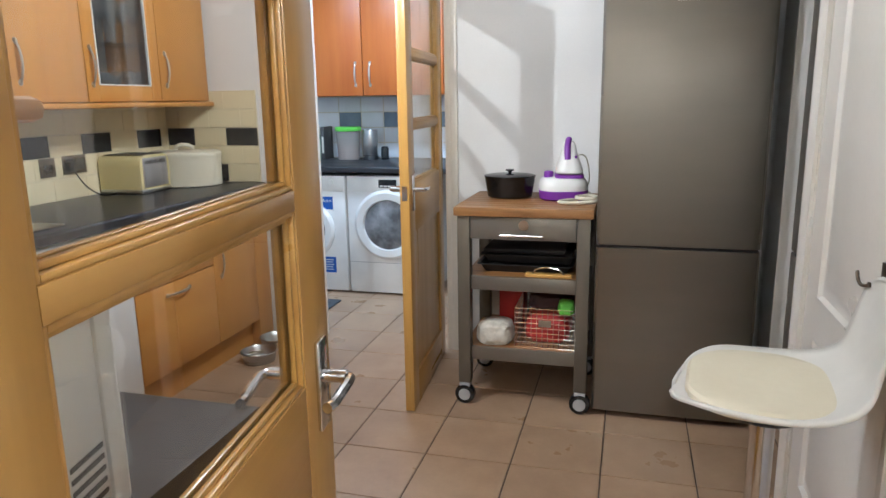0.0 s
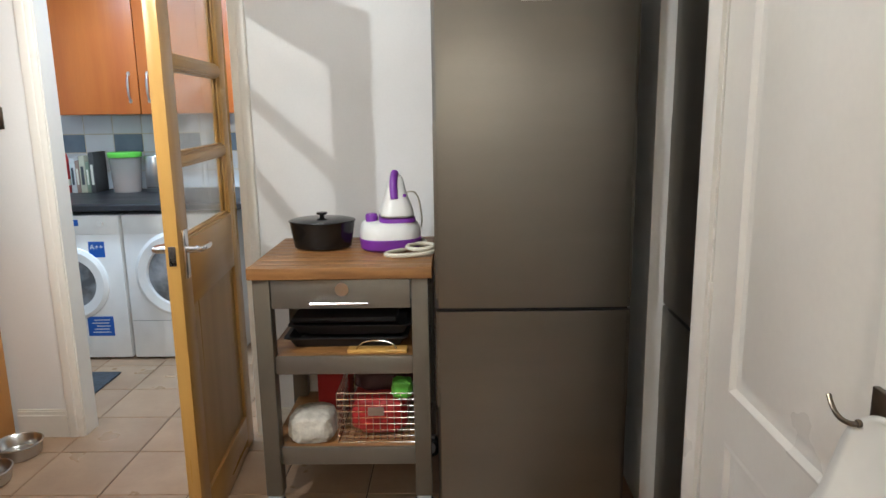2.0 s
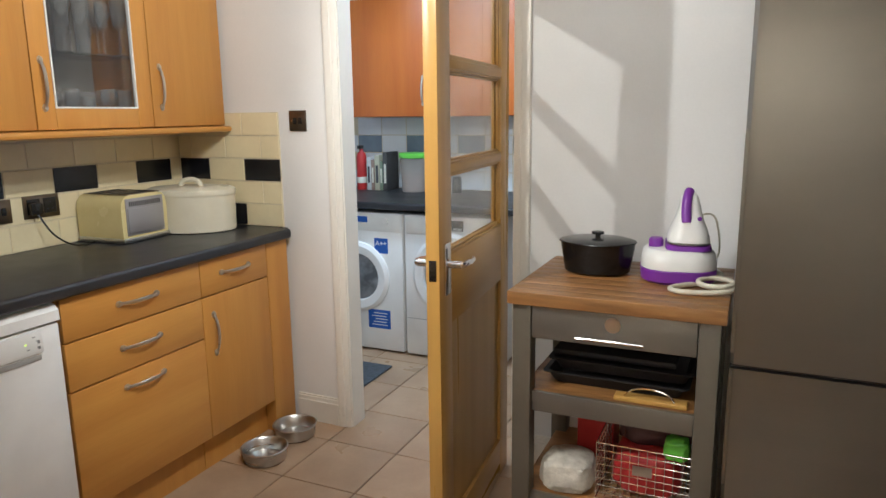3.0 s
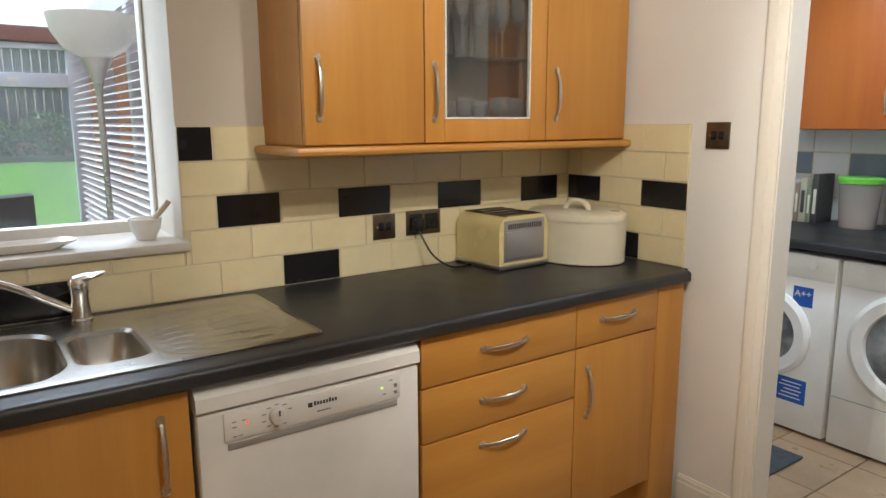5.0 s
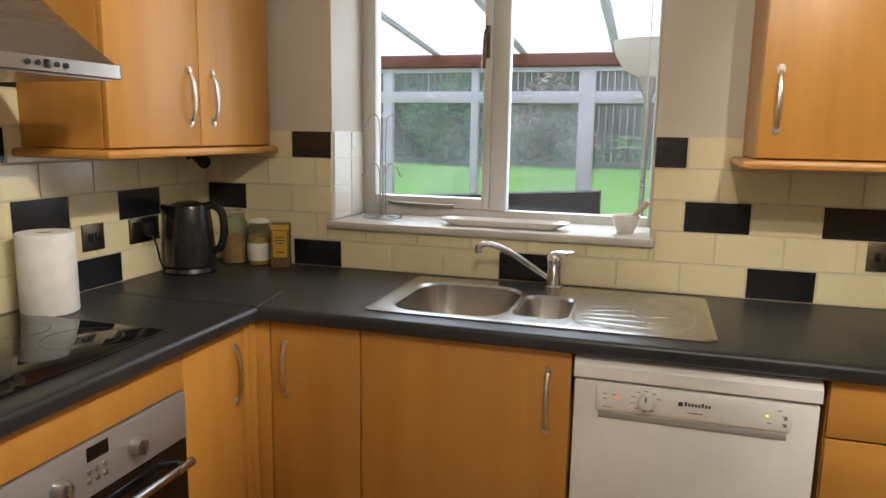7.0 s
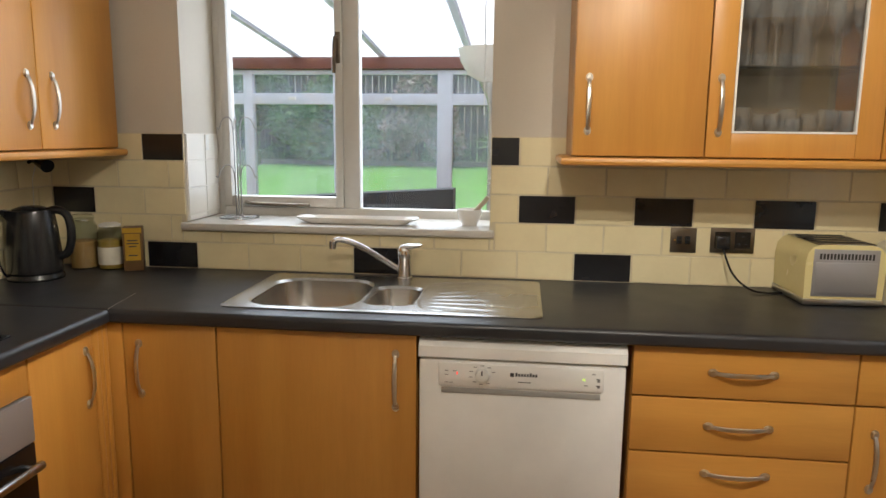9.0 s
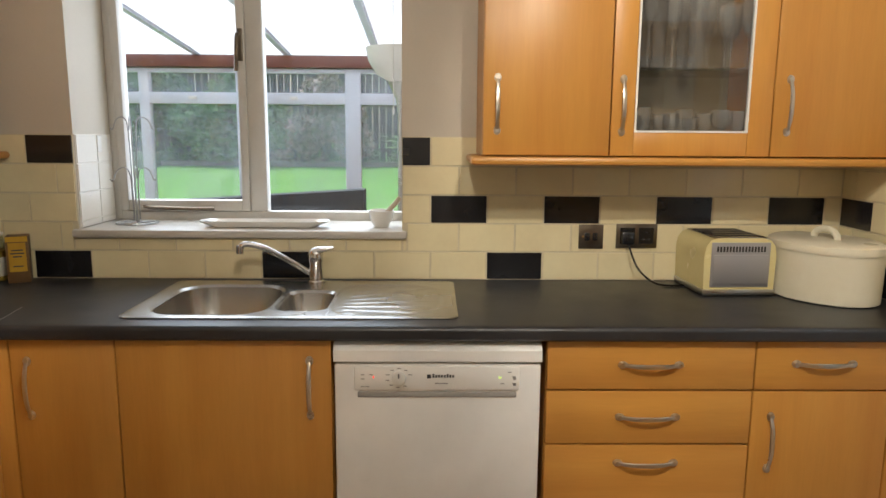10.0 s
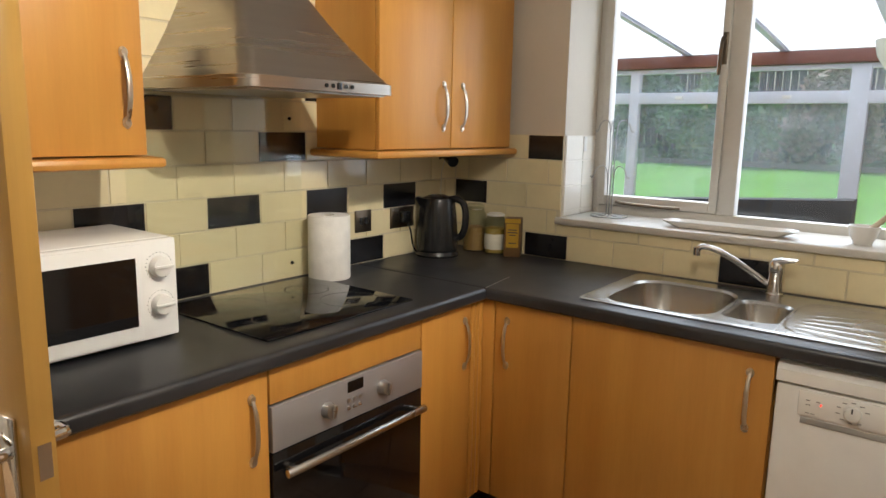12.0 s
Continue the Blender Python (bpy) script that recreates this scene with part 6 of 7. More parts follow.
# ---- conservatory beyond the window ----
CX = -6.0
con = thing("conservatory", pose(-4.6, 1.0, 0), "white-framed lean-to conservatory with glazed roof", "conservatory")
part("floor_slab", B(CX - 0.1, -3.2, -0.12, -3.06, 2.36, -0.002), material("conservatory_floor", (0.45, 0.4, 0.33), 0.5, scale=3, grain=0.06), con)
BRICKW = material("brick_red", (0.36, 0.15, 0.09), 0.85, second=(0.28, 0.1, 0.06), scale=12, grain=0.15, vary=0.12, bump=0.4)
part("dwarf_wall", B(CX - 0.1, -3.2, -0.12, CX, 2.36, 0.5), BRICKW, con)
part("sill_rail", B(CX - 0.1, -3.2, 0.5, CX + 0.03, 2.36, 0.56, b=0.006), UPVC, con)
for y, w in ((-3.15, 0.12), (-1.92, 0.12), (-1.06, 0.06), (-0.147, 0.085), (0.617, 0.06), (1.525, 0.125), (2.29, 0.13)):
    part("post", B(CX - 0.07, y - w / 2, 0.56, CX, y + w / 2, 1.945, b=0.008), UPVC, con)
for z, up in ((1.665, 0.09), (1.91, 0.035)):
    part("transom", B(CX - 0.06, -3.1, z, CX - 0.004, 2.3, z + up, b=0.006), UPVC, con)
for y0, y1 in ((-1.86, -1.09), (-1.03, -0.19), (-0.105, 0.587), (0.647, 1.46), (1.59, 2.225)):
    part("pane", B(CX - 0.035, y0, 0.56, CX - 0.031, y1, 1.665), HAZE_DUST, con).visible_shadow = False
    part("fanlight", B(CX - 0.035, y0, 1.755, CX - 0.031, y1, 1.91), HAZE_DUST, con).visible_shadow = False
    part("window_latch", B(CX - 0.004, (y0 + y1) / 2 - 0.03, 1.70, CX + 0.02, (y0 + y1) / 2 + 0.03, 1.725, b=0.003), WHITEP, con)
part("ring_beam", B(CX - 0.08, -3.2, 1.95, CX + 0.05, 2.36, 2.04, b=0.008), RING, con, "brown ring beam")
POLY = bpy.data.materials.new("opal_roof_sheet")
POLY.use_nodes = True
pn, pl_ = POLY.node_tree.nodes, POLY.node_tree.links
pn.remove(pn["Principled BSDF"])
a_, b_, mx_ = pn.new("ShaderNodeBsdfTransparent"), pn.new("ShaderNodeBsdfTranslucent"), pn.new("ShaderNodeMixShader")
a_.inputs["Color"].default_value, b_.inputs["Color"].default_value, mx_.inputs[0].default_value = (0.95, 0.97, 1, 1), (0.92, 0.92, 0.92, 1), 0.85
pl_.new(a_.outputs[0], mx_.inputs[1])
pl_.new(b_.outputs[0], mx_.inputs[2])
pl_.new(mx_.outputs[0], pn["Material Output"].inputs["Surface"])
for k in range(8):
    y0, y1 = -3.31 + 0.72 * k, -3.31 + 0.72 * (k + 1)
    bm = bmesh.new()
    bm.faces.new([bm.verts.new(p) for p in ((CX, y0 + 0.03, 2.05), (CX, y1 - 0.03, 2.05), (-3.1, y1 - 0.03, 2.345), (-3.1, y0 + 0.03, 2.345))])
    part("roof_sheet", bm, POLY, con, "opal roof sheet").visible_shadow = False
    bm = bmesh.new()
    prism(bm, [(CX, 2.04), (-3.08, 2.325), (-3.08, 2.375), (CX, 2.09)], 1, y0 - 0.022, y0 + 0.022)
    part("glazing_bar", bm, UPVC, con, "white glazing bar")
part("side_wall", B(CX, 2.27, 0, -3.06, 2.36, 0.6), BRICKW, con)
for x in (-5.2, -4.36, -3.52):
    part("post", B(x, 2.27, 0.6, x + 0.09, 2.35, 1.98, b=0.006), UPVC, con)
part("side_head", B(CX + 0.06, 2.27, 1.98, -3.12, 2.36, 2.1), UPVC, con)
part("neighbour_wall", B(-10.5, 2.85, -0.16, -3.06, 2.95, 3.2), BRICKW, con, "brick wall seen past the blinds")
SLATW = material("white_blind_slat", (0.86, 0.86, 0.86), 0.45, scale=6, grain=0.02)
bl = thing("venetian_blind", pose(-4.5, 2.24, 0.64), "white slatted blind hanging in the conservatory", "blind")
for k in range(33):
    z = 0.66 + 0.04 * k
    bm = box(bmesh.new(), -5.85, -0.019, -0.0008, -3.2, 0.019, 0.0008)
    bm.transform(Matrix.Translation((0, 2.245, z)) @ pose(0, 0, 0, 25, 0, 0))
    part("slat", bm, SLATW, bl)

ul = thing("uplighter", pose(-3.62, 2.02, 0), "tall uplighter floor lamp with white bowl", "floor lamp")
part("base", lathe(bmesh.new(), [(0, 0), (0.13, 0), (0.13, 0.015), (0.03, 0.03), (0, 0.03)], 28), STEEL, ul, local=True)
part("pole", cyl(bmesh.new(), (0, 0, 0.02), (0, 0, 1.60), 0.012, seg=12), STEEL, ul, "grey metal pole", local=True)
part("cone", lathe(bmesh.new(), [(0.012, 1.53), (0.02, 1.59), (0.055, 1.665), (0.057, 1.67), (0, 1.67)], 24), STEEL, ul, "grey metal cone", local=True)
part("shade", lathe(bmesh.new(), [(0.05, 1.671), (0.11, 1.705), (0.148, 1.765), (0.16, 1.825), (0.155, 1.825), (0.14, 1.765), (0.1, 1.715), (0.05, 1.678)], 40), WHITEP, ul, "white bowl shade", local=True)
ac = thing("armchair", pose(-4.25, 1.25, 0), "dark grey armchair seen beyond the window", "armchair")
DARKF = material("charcoal_fabric", (0.028, 0.032, 0.042), 0.7, second=(0.04, 0.045, 0.055), scale=20, grain=0.2, bump=0.4)
part("seat", B(-4.9, 0.72, 0.15, -4.2, 1.78, 0.45, b=0.05), DARKF, ac)
bm = bmesh.new()
prism(bm, [(0.70, 0.2), (1.80, 0.2), (1.80, 1.13), (0.72, 1.06)], 0, -4.2, -4.05)
part("backrest", bm, DARKF, ac)
for y in (0.70, 1.70):
    part("arm", B(-4.9, y, 0.15, -4.2, y + 0.1, 0.62, b=0.03), DARKF, ac)
for x in (-4.85, -4.15):
    for y in (0.75, 1.73):
        part("leg", cyl(bmesh.new(), (x, y, 0), (x, y, 0.16), 0.02, seg=8), BLACKP, ac)
wc = thing("wicker_chair", pose(-4.6, 0.0, 0), "tan wicker chair seen beyond the window", "chair")
TAN = material("tan_wicker", (0.42, 0.27, 0.15), 0.8, second=(0.3, 0.18, 0.09), scale=50, mix=0.5, grain=0.25, bump=0.8)
bm = bmesh.new()
arc = [(0.36 * math.cos(a), 0.36 * math.sin(a)) for a in np.linspace(0, math.pi, 16)]
prism(bm, [(-0.02 + p[0], 0.70 + p[1] * 1.0) for p in arc] + [(-0.36, 0.35), (0.32, 0.35)], 0, -4.35, -4.27)
part("backrest", bm, TAN, wc)
part("seat", lathe(bmesh.new(), [(0, 0.3), (0.36, 0.3), (0.38, 0.36), (0.34, 0.42), (0, 0.43)], 28, (-4.68, 0, 0)), TAN, wc)
part("base", lathe(bmesh.new(), [(0, 0), (0.3, 0), (0.28, 0.3), (0, 0.3)], 24, (-4.68, 0, 0)), TAN, wc)


# ---- guessed fittings, out of view, for the kitchen's lamps ----
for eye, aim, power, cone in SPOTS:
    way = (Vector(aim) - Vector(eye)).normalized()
    sp = thing("guessed_spotlight", pose(eye[0], eye[1], H), "guessed spot housing at an unseen lamp, turned towards a wall", "spotlight", "ceiling spotlights")
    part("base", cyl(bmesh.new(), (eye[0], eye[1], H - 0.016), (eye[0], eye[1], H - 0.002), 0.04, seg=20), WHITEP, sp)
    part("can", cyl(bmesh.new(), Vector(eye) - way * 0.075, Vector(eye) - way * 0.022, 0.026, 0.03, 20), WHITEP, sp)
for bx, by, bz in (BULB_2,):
    pd = thing("guessed_pendant", pose(bx, by, bz), "guessed white pendant fitting at an unseen bulb", "lamp", "pendant lamps")
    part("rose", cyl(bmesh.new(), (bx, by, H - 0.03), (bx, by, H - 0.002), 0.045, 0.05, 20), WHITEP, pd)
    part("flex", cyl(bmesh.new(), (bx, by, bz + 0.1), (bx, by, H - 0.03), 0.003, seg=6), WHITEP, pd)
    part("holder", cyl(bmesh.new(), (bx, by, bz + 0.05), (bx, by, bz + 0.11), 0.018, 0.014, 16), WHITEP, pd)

# ---- garden ----
def lawn_z(x):
    if x > -6.2:
        return -0.14
    return -0.14 + 0.50 * min(1, (-6.2 - x) / 1.2) + 0.42 * min(1, max(0, (-7.4 - x) / 8))


GRASS = material("lawn", (0.13, 0.35, 0.045), 0.9, second=(0.105, 0.29, 0.035), scale=1.2, mix=0.5, grain=0.1, grain_scale=30)
bm = bmesh.new()
xs = [60, 1.3, -3.0, -6.2, -6.6, -7.4, -9, -11, -13, -15.4, -17, -60]
ys = [-60, -20, -8, -3, 0, 3, 8, 20, 60]
vv = [[bm.verts.new((x, y, lawn_z(x))) for y in ys] for x in xs]
for a, c in zip(vv, vv[1:]):
    for k in range(len(ys) - 1):
        bm.faces.new((a[k], a[k + 1], c[k + 1], c[k]))
solid("ground", bm, GRASS, kind="structure", at=(0, 0, 0))
FENCE = material("dark_stained_fence", (0.09, 0.1, 0.115), 0.8, second=(0.13, 0.135, 0.15), scale=3, stretch=(5, 5, 0.5), grain=0.2, vary=0.2)
fn = thing("fence", pose(-16, -3, 0.75), "dark stained close-boarded garden fence", "fence")
bd = bmesh.new()
box(bd, -0.012, -0.066, 0, 0.012, 0.066, 2.5)
bd_ob = part("board", bd, FENCE, fn, local=True, smooth=False)
me = bd_ob.data
bd_ob.matrix_basis = Matrix.Translation((0, -9.0, 0))
for k in range(1, 120):
    ob = new("board", me)
    ob.parent = fn
    ob.matrix_basis = Matrix.Translation((0.012 * (k % 2), -9.0 + 0.15 * k, 0.02 * math.sin(k * 1.7)))
for z in (0.3, 1.3, 2.1):
    part("fence_rail", box(bmesh.new(), 0.026, -9.1, z, 0.07, 9.0, z + 0.08), FENCE, fn, local=True)
solid("bed_edging", B(-15.05, -9, 0.6, -14.95, 6, 0.86), material("stone_edging", (0.3, 0.28, 0.24), 0.9, scale=9, grain=0.2), "low stone edging along the lawn", "edging")


def leaves(name, parent, mat, seed, count, blobs, size, label=""):
    """A crown of many small leaves, gathered in uneven clumps."""
    r = np.random.RandomState(seed)
    verts, faces = [], []
    for k in range(count):
        c = blobs[r.randint(len(blobs))]
        d = r.normal(size=3)
        d /= np.linalg.norm(d)
        p = np.array(c[:3]) + d * c[3] * r.uniform(0.45, 1.0) ** 0.6 * np.array([1, 1, 0.85])
        u = r.normal(size=3)
        u /= np.linalg.norm(u)
        v = np.cross(u, r.normal(size=3))
        v /= np.linalg.norm(v)
        s = size * r.uniform(0.6, 1.3)
        i = len(verts)
        verts += [tuple(p - u * s), tuple(p + v * s * 0.4), tuple(p + u * s), tuple(p - v * s * 0.4)]
        faces.append((i, i + 1, i + 2, i + 3))
    me = bpy.data.meshes.new(name)
    inv = WORLD[parent].inverted()
    me.from_pydata([tuple(inv @ Vector(q)) for q in verts], [], faces)
    me.materials.append(mat)
    ob = new(name, me)
    ob.parent = parent
    return tagged(ob, label)


LEAF = material("leaf_green", (0.05, 0.14, 0.05), 0.55, second=(0.28, 0.46, 0.22), scale=7, mix=0.5, grain=0.3, grain_scale=8)
LEAF2 = material("leaf_dark", (0.05, 0.11, 0.05), 0.55, second=(0.19, 0.31, 0.14), scale=7, mix=0.5, grain=0.3, grain_scale=8)
LEAFR = material("leaf_reddish", (0.13, 0.14, 0.08), 0.6, second=(0.58, 0.38, 0.35), scale=7, mix=0.5, grain=0.3, grain_scale=8)
LEAFP = material("leaf_palm", (0.22, 0.36, 0.12), 0.5, second=(0.15, 0.28, 0.08), scale=4, mix=0.5, grain=0.2)
BARK = material("bark", (0.09, 0.065, 0.045), 0.9, scale=20, grain=0.3, bump=0.8)


def shrub(x, y, blobs, mat, count, size, seed, label):
    z = lawn_z(x)
    s = thing("shrub", pose(x, y, z), label, "shrub", "garden shrubs")
    bm = bmesh.new()
    r = random.Random(seed)
    for b in blobs:
        tube(bm, [(x, y, z - 0.02), (x + b[0] * 0.4, y + b[1] * 0.3, z + b[2] * 0.5), (x + b[0], y + b[1], z + b[2])], 0.018, 6, 1)
    part("branches", bm, BARK, s)
    leaves("crown", s, mat, seed, count, [(x + b[0], y + b[1], z + b[2], b[3]) for b in blobs], size)


shrub(-15.4, -2.2, [(0, -0.7, 0.9, 0.6), (0.1, 0.1, 1.2, 0.75), (0, 0.8, 0.8, 0.65), (0.1, 0.3, 1.75, 0.45), (0.3, -0.2, 0.45, 0.5)], LEAF, 3600, 0.12, 1, "dense green laurel shrub by the fence")
shrub(-15.3, -0.1, [(0, -0.4, 0.7, 0.5), (0, 0.3, 1.0, 0.6), (0.1, 0.0, 1.5, 0.5), (0.2, 0.6, 0.5, 0.45)], LEAFR, 2600, 0.095, 2, "reddish flowering shrub by the fence")
shrub(-15.5, -4.4, [(0, -0.7, 0.6, 0.55), (0, 0.2, 1.0, 0.6), (0, 0.9, 1.5, 0.5), (0, 0.4, 1.8, 0.4)], LEAF2, 2600, 0.11, 3, "tall dark green shrub by the fence")
shrub(-15.5, -6.6, [(0, -0.6, 0.7, 0.6), (0, 0.5, 1.1, 0.7)], LEAF, 2200, 0.08, 4, "green shrub at the garden's end")
shrub(-15.3, 3.0, [(0, -0.8, 0.4, 0.4), (0, 0.0, 0.5, 0.5), (0, 0.8, 0.6, 0.5)], LEAF2, 2200, 0.06, 5, "low dark green shrub in the bed")
shrub(-15.4, 5.2, [(0, -0.5, 0.9, 0.6), (0, 0.5, 1.3, 0.7)], LEAF, 2200, 0.08, 6, "green shrub beside the palm")
for k in range(9):
    shrub(-15.25 - 0.1 * (k % 2), -7.0 + 1.25 * k, [(0.05, -0.35, 0.15, 0.22), (0, 0.0, 0.25, 0.28), (0.05, 0.4, 0.16, 0.24)], (LEAF2, LEAF, LEAFR)[k % 3], 520, 0.05, 20 + k, "low leafy plants along the flower bed")
px_, py_ = -15.1, 1.5
pz = lawn_z(px_)
pm = thing("palm", pose(px_, py_, pz), "young fan palm in the flower bed", "palm")
part("trunk", cyl(bmesh.new(), (px_, py_, pz - 0.02), (px_, py_, pz + 0.4), 0.06, 0.05, 10), BARK, pm)
pr_ = random.Random(5)
for k in range(16):
    a, up, ln = k * 2.4, pr_.uniform(0.15, 0.75), pr_.uniform(0.45, 0.65)
    bm = bmesh.new()
    base_ = Vector((px_, py_, pz + 0.4))
    d = Vector((math.cos(a), math.sin(a), up)).normalized()
    tip = base_ + d * ln * 0.5
    tube(bm, [base_, tip], 0.006, 5)
    for j in range(11):
        b = a + radians(-60 + 12 * j)
        e = Vector((math.cos(b), math.sin(b), up - 0.35)).normalized() * ln * 0.5
        w_ = d.cross(Vector((0, 0, 1))).normalized() * 0.012
        bm.faces.new([bm.verts.new(p) for p in (tip, tip + e * 0.5 + w_, tip + e, tip + e * 0.5 - w_)])
    part("frond", bm, LEAFP, pm)
pot = solid("garden_planter", B(-14.9, -3.9, 0.62, -14.5, -3.5, 1.05, b=0.02), material("stone_planter", (0.4, 0.38, 0.33), 0.9, scale=9, grain=0.2), "pale stone planter in the flower bed", "planter")


# ---- tiles, last: pieces sharing their meshes ----
def tile_mesh(name, w, h, d, mat, b=0.0022):
    bm = bmesh.new()
    box(bm, 0, 0, 0, w, d, h)
    top = [v for v in bm.verts if v.co.y < 1e-6]
    for v in top:
        v.co.x += b if v.co.x < w / 2 else -b
        v.co.z += b if v.co.z < h / 2 else -b
    me = bpy.data.meshes.new(name)
    bm.to_mesh(me)
    bm.free()
    me.materials.append(mat)
    return me


MESHES = {}


def lay(parent, w, h, mat, m, d=0.008):
    """One tile: its face looks along -y of its own axes."""
    key = (round(w, 3), round(h, 3), mat.name)
    if key not in MESHES:
        MESHES[key] = tile_mesh("tile", w, h, d, mat)
    ob = new("tile", MESHES[key])
    ob.parent = parent
    ob.matrix_basis = WORLD[parent].inverted() @ m
    return ob


P, HH, G, Y0, Z0 = 0.202, 0.102, 0.0022, 2.37, 0.91


def run(parent, place, lo, hi, zlo, zhi, joint, k, blacks, cream=None):
    """A row of tiles between lo and hi; joint: where one joint lies; blacks: the tile numbers from there that are black."""
    i0 = math.floor((lo - joint) / P)
    i = i0
    while joint + i * P < hi - 1e-6:
        a, c = max(lo, joint + i * P), min(hi, joint + (i + 1) * P)
        if c - a > 0.008:
            place(parent, a + G / 2, c - G / 2, zlo, zhi, BLACKTILE if i in blacks else (cream or CREAM))
        i += 1


def on_west(parent, a, c, z0, z1, mat):
    lay(parent, c - a, z1 - z0, mat, Matrix.Translation((XW + 0.009, a, z0)) @ pose(0, 0, 0, 0, 0, 90))


def on_south(parent, a, c, z0, z1, mat):
    lay(parent, c - a, z1 - z0, mat, Matrix.Translation((c, YS + 0.009, z0)) @ pose(0, 0, 0, 0, 0, 180))


def on_north(parent, a, c, z0, z1, mat):
    lay(parent, c - a, z1 - z0, mat, Matrix.Translation((a, YN - 0.009, z0)))


def on_laundry(parent, a, c, z0, z1, mat):
    lay(parent, c - a, z1 - z0, mat, Matrix.Translation((a, YL - 0.009, z0)))


def grout_sheet(*bx):
    return solid("grout_bed", B(*bx), GROUT, kind="structure", smooth=False)


# west wall
grout_sheet(XW, YS + 0.006, Z0, XW + 0.006, WIN[0] - 0.0005, Z0 + 5 * HH)
grout_sheet(XW, WIN[1] + 0.0005, Z0, XW + 0.006, YN - 0.006, Z0 + 5 * HH)
grout_sheet(XW, WIN[0], Z0, XW + 0.006, WIN[1], WIN[2] - 0.002)
W_BLACK = {0: (0, -4, -8, 4), 1: (), 2: (-10, -1, 1, 3, 5), 3: (), 4: (-8, -2)}
for k in range(5):
    z0, z1 = Z0 + k * HH + G / 2, Z0 + (k + 1) * HH - G / 2
    joint = Y0 if k % 2 == 0 else Y0 + P / 2
    if k == 0:
        run(wall_west, on_west, YS + 0.01, YN - 0.01, z0, z1, joint, k, W_BLACK[k])
    elif k == 1:
        run(wall_west, on_west, YS + 0.01, WIN[0] - 0.018, z0, z1, joint, k, ())
        run(wall_west, on_west, WIN[1] + 0.018, YN - 0.01, z0, z1, joint, k, ())
        run(wall_west, on_west, WIN[0] - 0.018, WIN[1] + 0.018, z0, WIN[2] - 0.004, joint, k, ())
    else:
        run(wall_west, on_west, YS + 0.01, WIN[0], z0, z1, joint, k, W_BLACK[k])
        run(wall_west, on_west, WIN[1], YN - 0.01, z0, z1, joint, k, W_BLACK[k])
# tiled lower part of the window's reveal
for k in range(1, 5):
    z0, z1 = max(Z0 + k * HH, WIN[2] + 0.03) + G / 2, Z0 + (k + 1) * HH - G / 2
    lay(wall_west, 0.15, z1 - z0, GLOSSW, Matrix.Translation((XW - 0.006, WIN[0] + 0.007, z0)) @ pose(0, 0, 0, 0, 0, 180))
    lay(wall_west, 0.115, z1 - z0, GLOSSW, Matrix.Translation((XW - 0.158, WIN[0] + 0.007, z0)) @ pose(0, 0, 0, 0, 0, 180))

solid("grout_bed", B(XW - 0.275, WIN[0], WIN[2] + 0.03, XW - 0.004, WIN[0] + 0.004, Z0 + 5 * HH), GLOSSW, kind="structure", smooth=False)

# north wall beside the worktop
grout_sheet(XW + 0.006, YN - 0.006, Z0, -2.158, YN, Z0 + 5 * HH)
N_BLACK = {0: (-2,), 2: (-1, -3), 4: ()}
for k in range(5):
    z0, z1 = Z0 + k * HH + G / 2, Z0 + (k + 1) * HH - G / 2
    joint = -2.158 if k % 2 == 0 else -2.158 + P / 2
    run(wall_north, on_north, XW + 0.01, -2.158, z0, z1, joint, k, N_BLACK.get(k, ()))

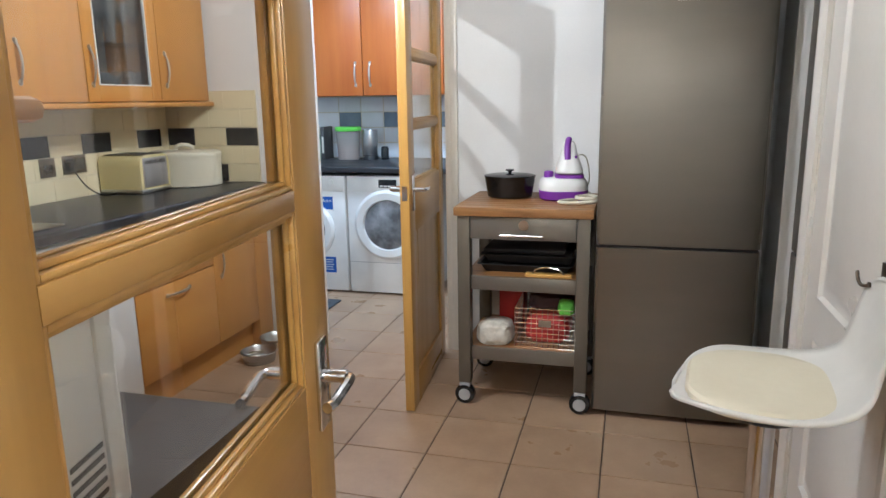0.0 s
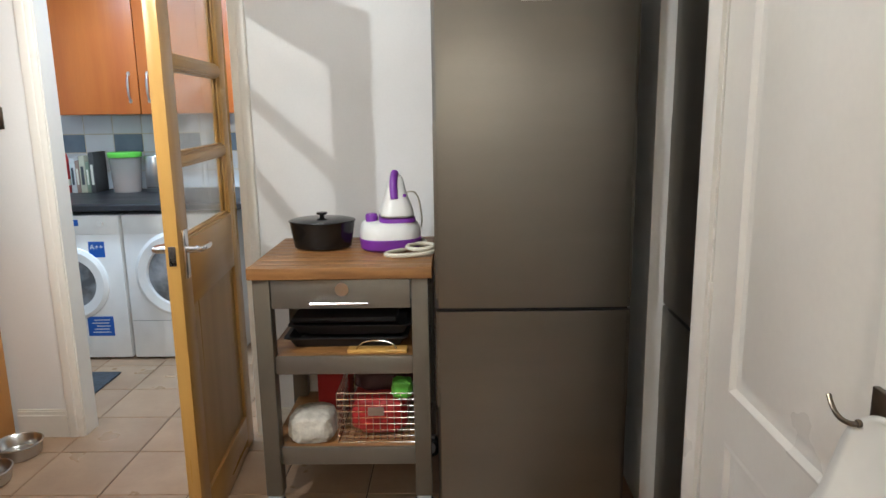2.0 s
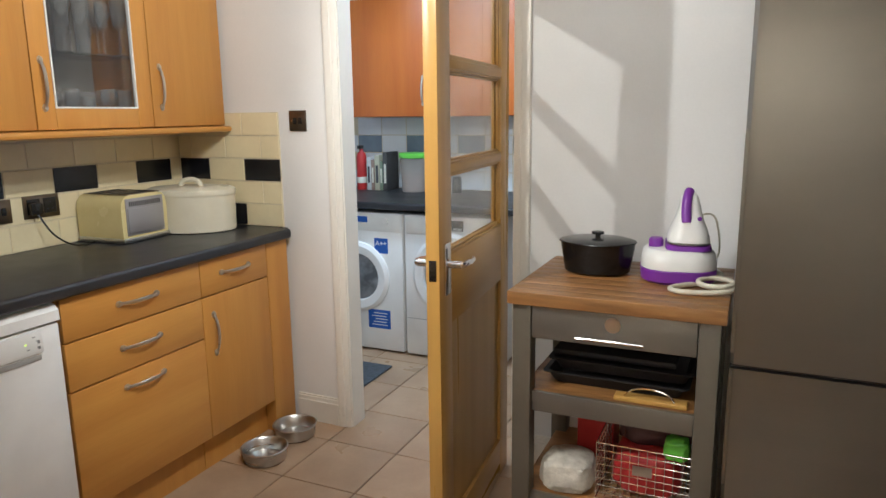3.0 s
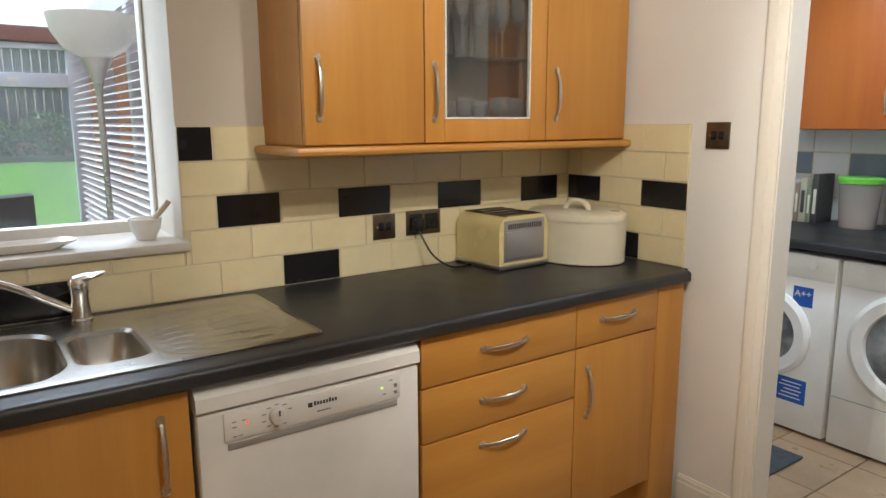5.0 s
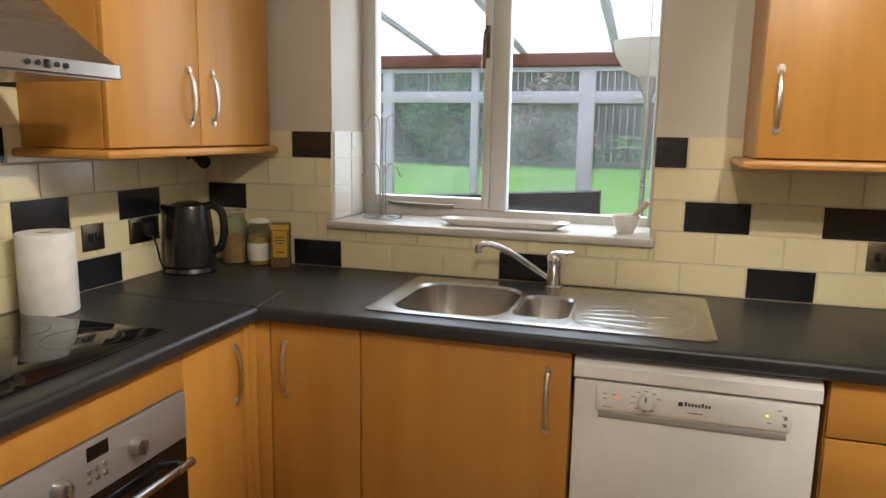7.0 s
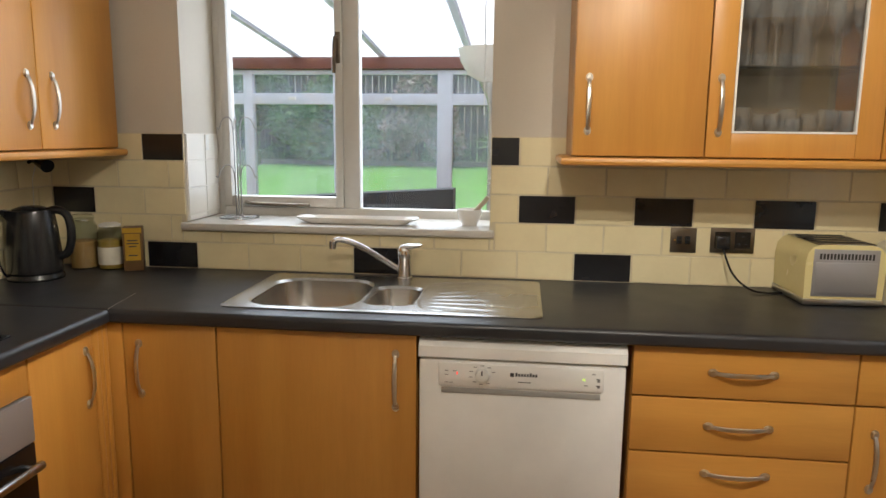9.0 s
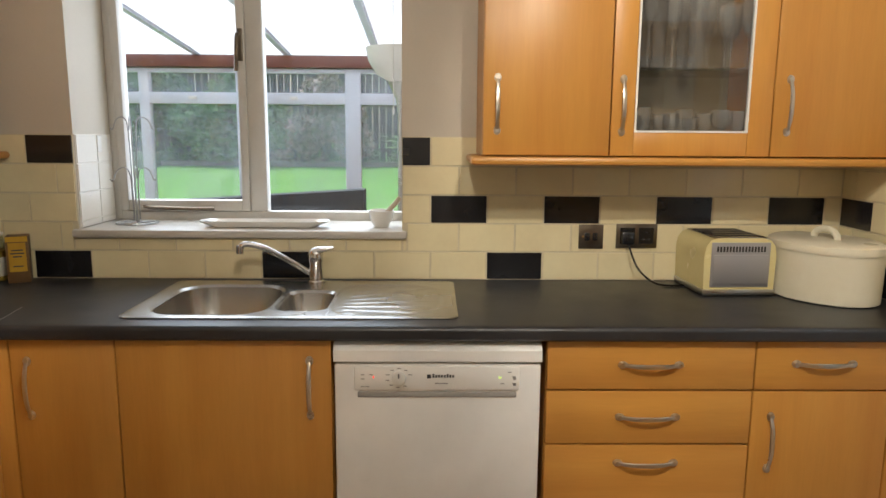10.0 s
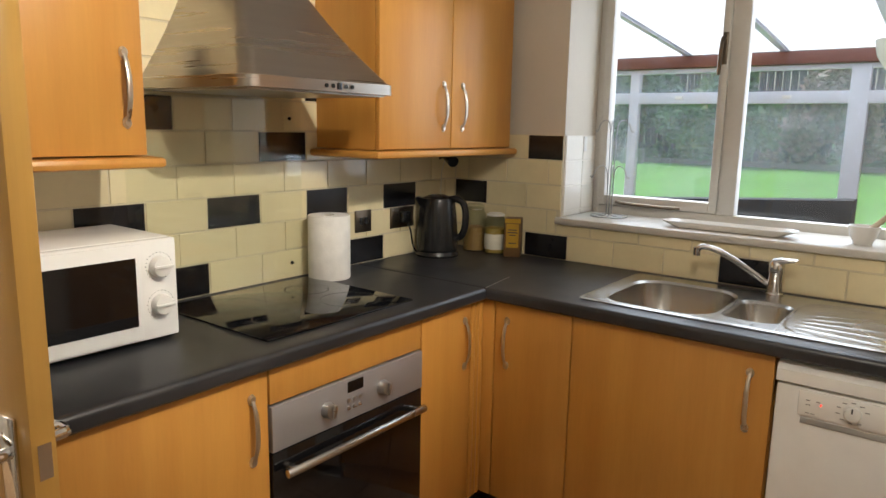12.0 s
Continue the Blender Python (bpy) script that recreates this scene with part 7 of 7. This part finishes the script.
# south wall behind the hob
grout_sheet(XW + 0.006, YS, Z0, -0.72, YS + 0.006, Z0 + 14 * HH)
S_BLACK = {0: (-4, 0), 1: (), 2: (-5, -3, -1, 1, 3), 3: (), 4: (-2, 2, -6), 5: (-9, 0), 6: (-3,), 8: (-1, 1), 10: (-2, 0)}
for k in range(12):
    z0, z1 = Z0 + k * HH + G / 2, Z0 + (k + 1) * HH - G / 2
    joint = -1.45 if k % 2 == 0 else -1.45 + P / 2
    run(wall_south, on_south, XW + 0.01, -0.722, z0, z1, joint, k, S_BLACK.get(k, ()))

# laundry splashback: white and grey-blue
WT = material("white_wall_tile", (0.74, 0.75, 0.75), 0.15, second=(0.7, 0.71, 0.71), scale=9, vary=0.03)
BT = material("grey_blue_tile", (0.2, 0.25, 0.3), 0.2, second=(0.16, 0.2, 0.25), scale=9, vary=0.03)
lt = solid("tile_backing", B(-2.95, YL - 0.006, 0.912, -0.31, YL, 1.384), GROUT, kind="structure")
for k in range(4):
    z0, z1 = 0.912 + k * 0.118 + G / 2, 0.912 + (k + 1) * 0.118 - G / 2
    i = 0
    x = -2.95 + (0.1875 if k % 2 else 0)
    while x < -0.35:
        on_laundry(lt, x + G / 2, min(x + 0.1875, -0.31) - G / 2, z0, z1, BT if k == 2 and i % 2 == 1 else WT)
        x += 0.1875
        i += 1

# floor
FT = 0.3335
fm = bpy.data.meshes.new("floor_tile")
bm = bmesh.new()
box(bm, 0.0022, 0.0022, -0.004, FT - 0.0022, FT - 0.0022, 0.0)
for v in bm.verts:
    if v.co.z > -0.001:
        v.co.x += 0.0015 if v.co.x < FT / 2 else -0.0015
        v.co.y += 0.0015 if v.co.y < FT / 2 else -0.0015
bm.to_mesh(fm)
bm.free()
fm.materials.append(FLOORT)
for i in range(-9, 5):
    for j in range(-12, 8):
        x, y = -0.199 + i * FT, 2.829 + j * FT
        if x < XW - 0.25 or x > 1.15 or y > YL or y < -1.15 or (x > 0.42 and y < 2.3):
            continue
        ob = new("floor_tile", fm)
        ob.parent = floor
        ob.matrix_basis = WORLD[floor].inverted() @ Matrix.Translation((x, y, 0))
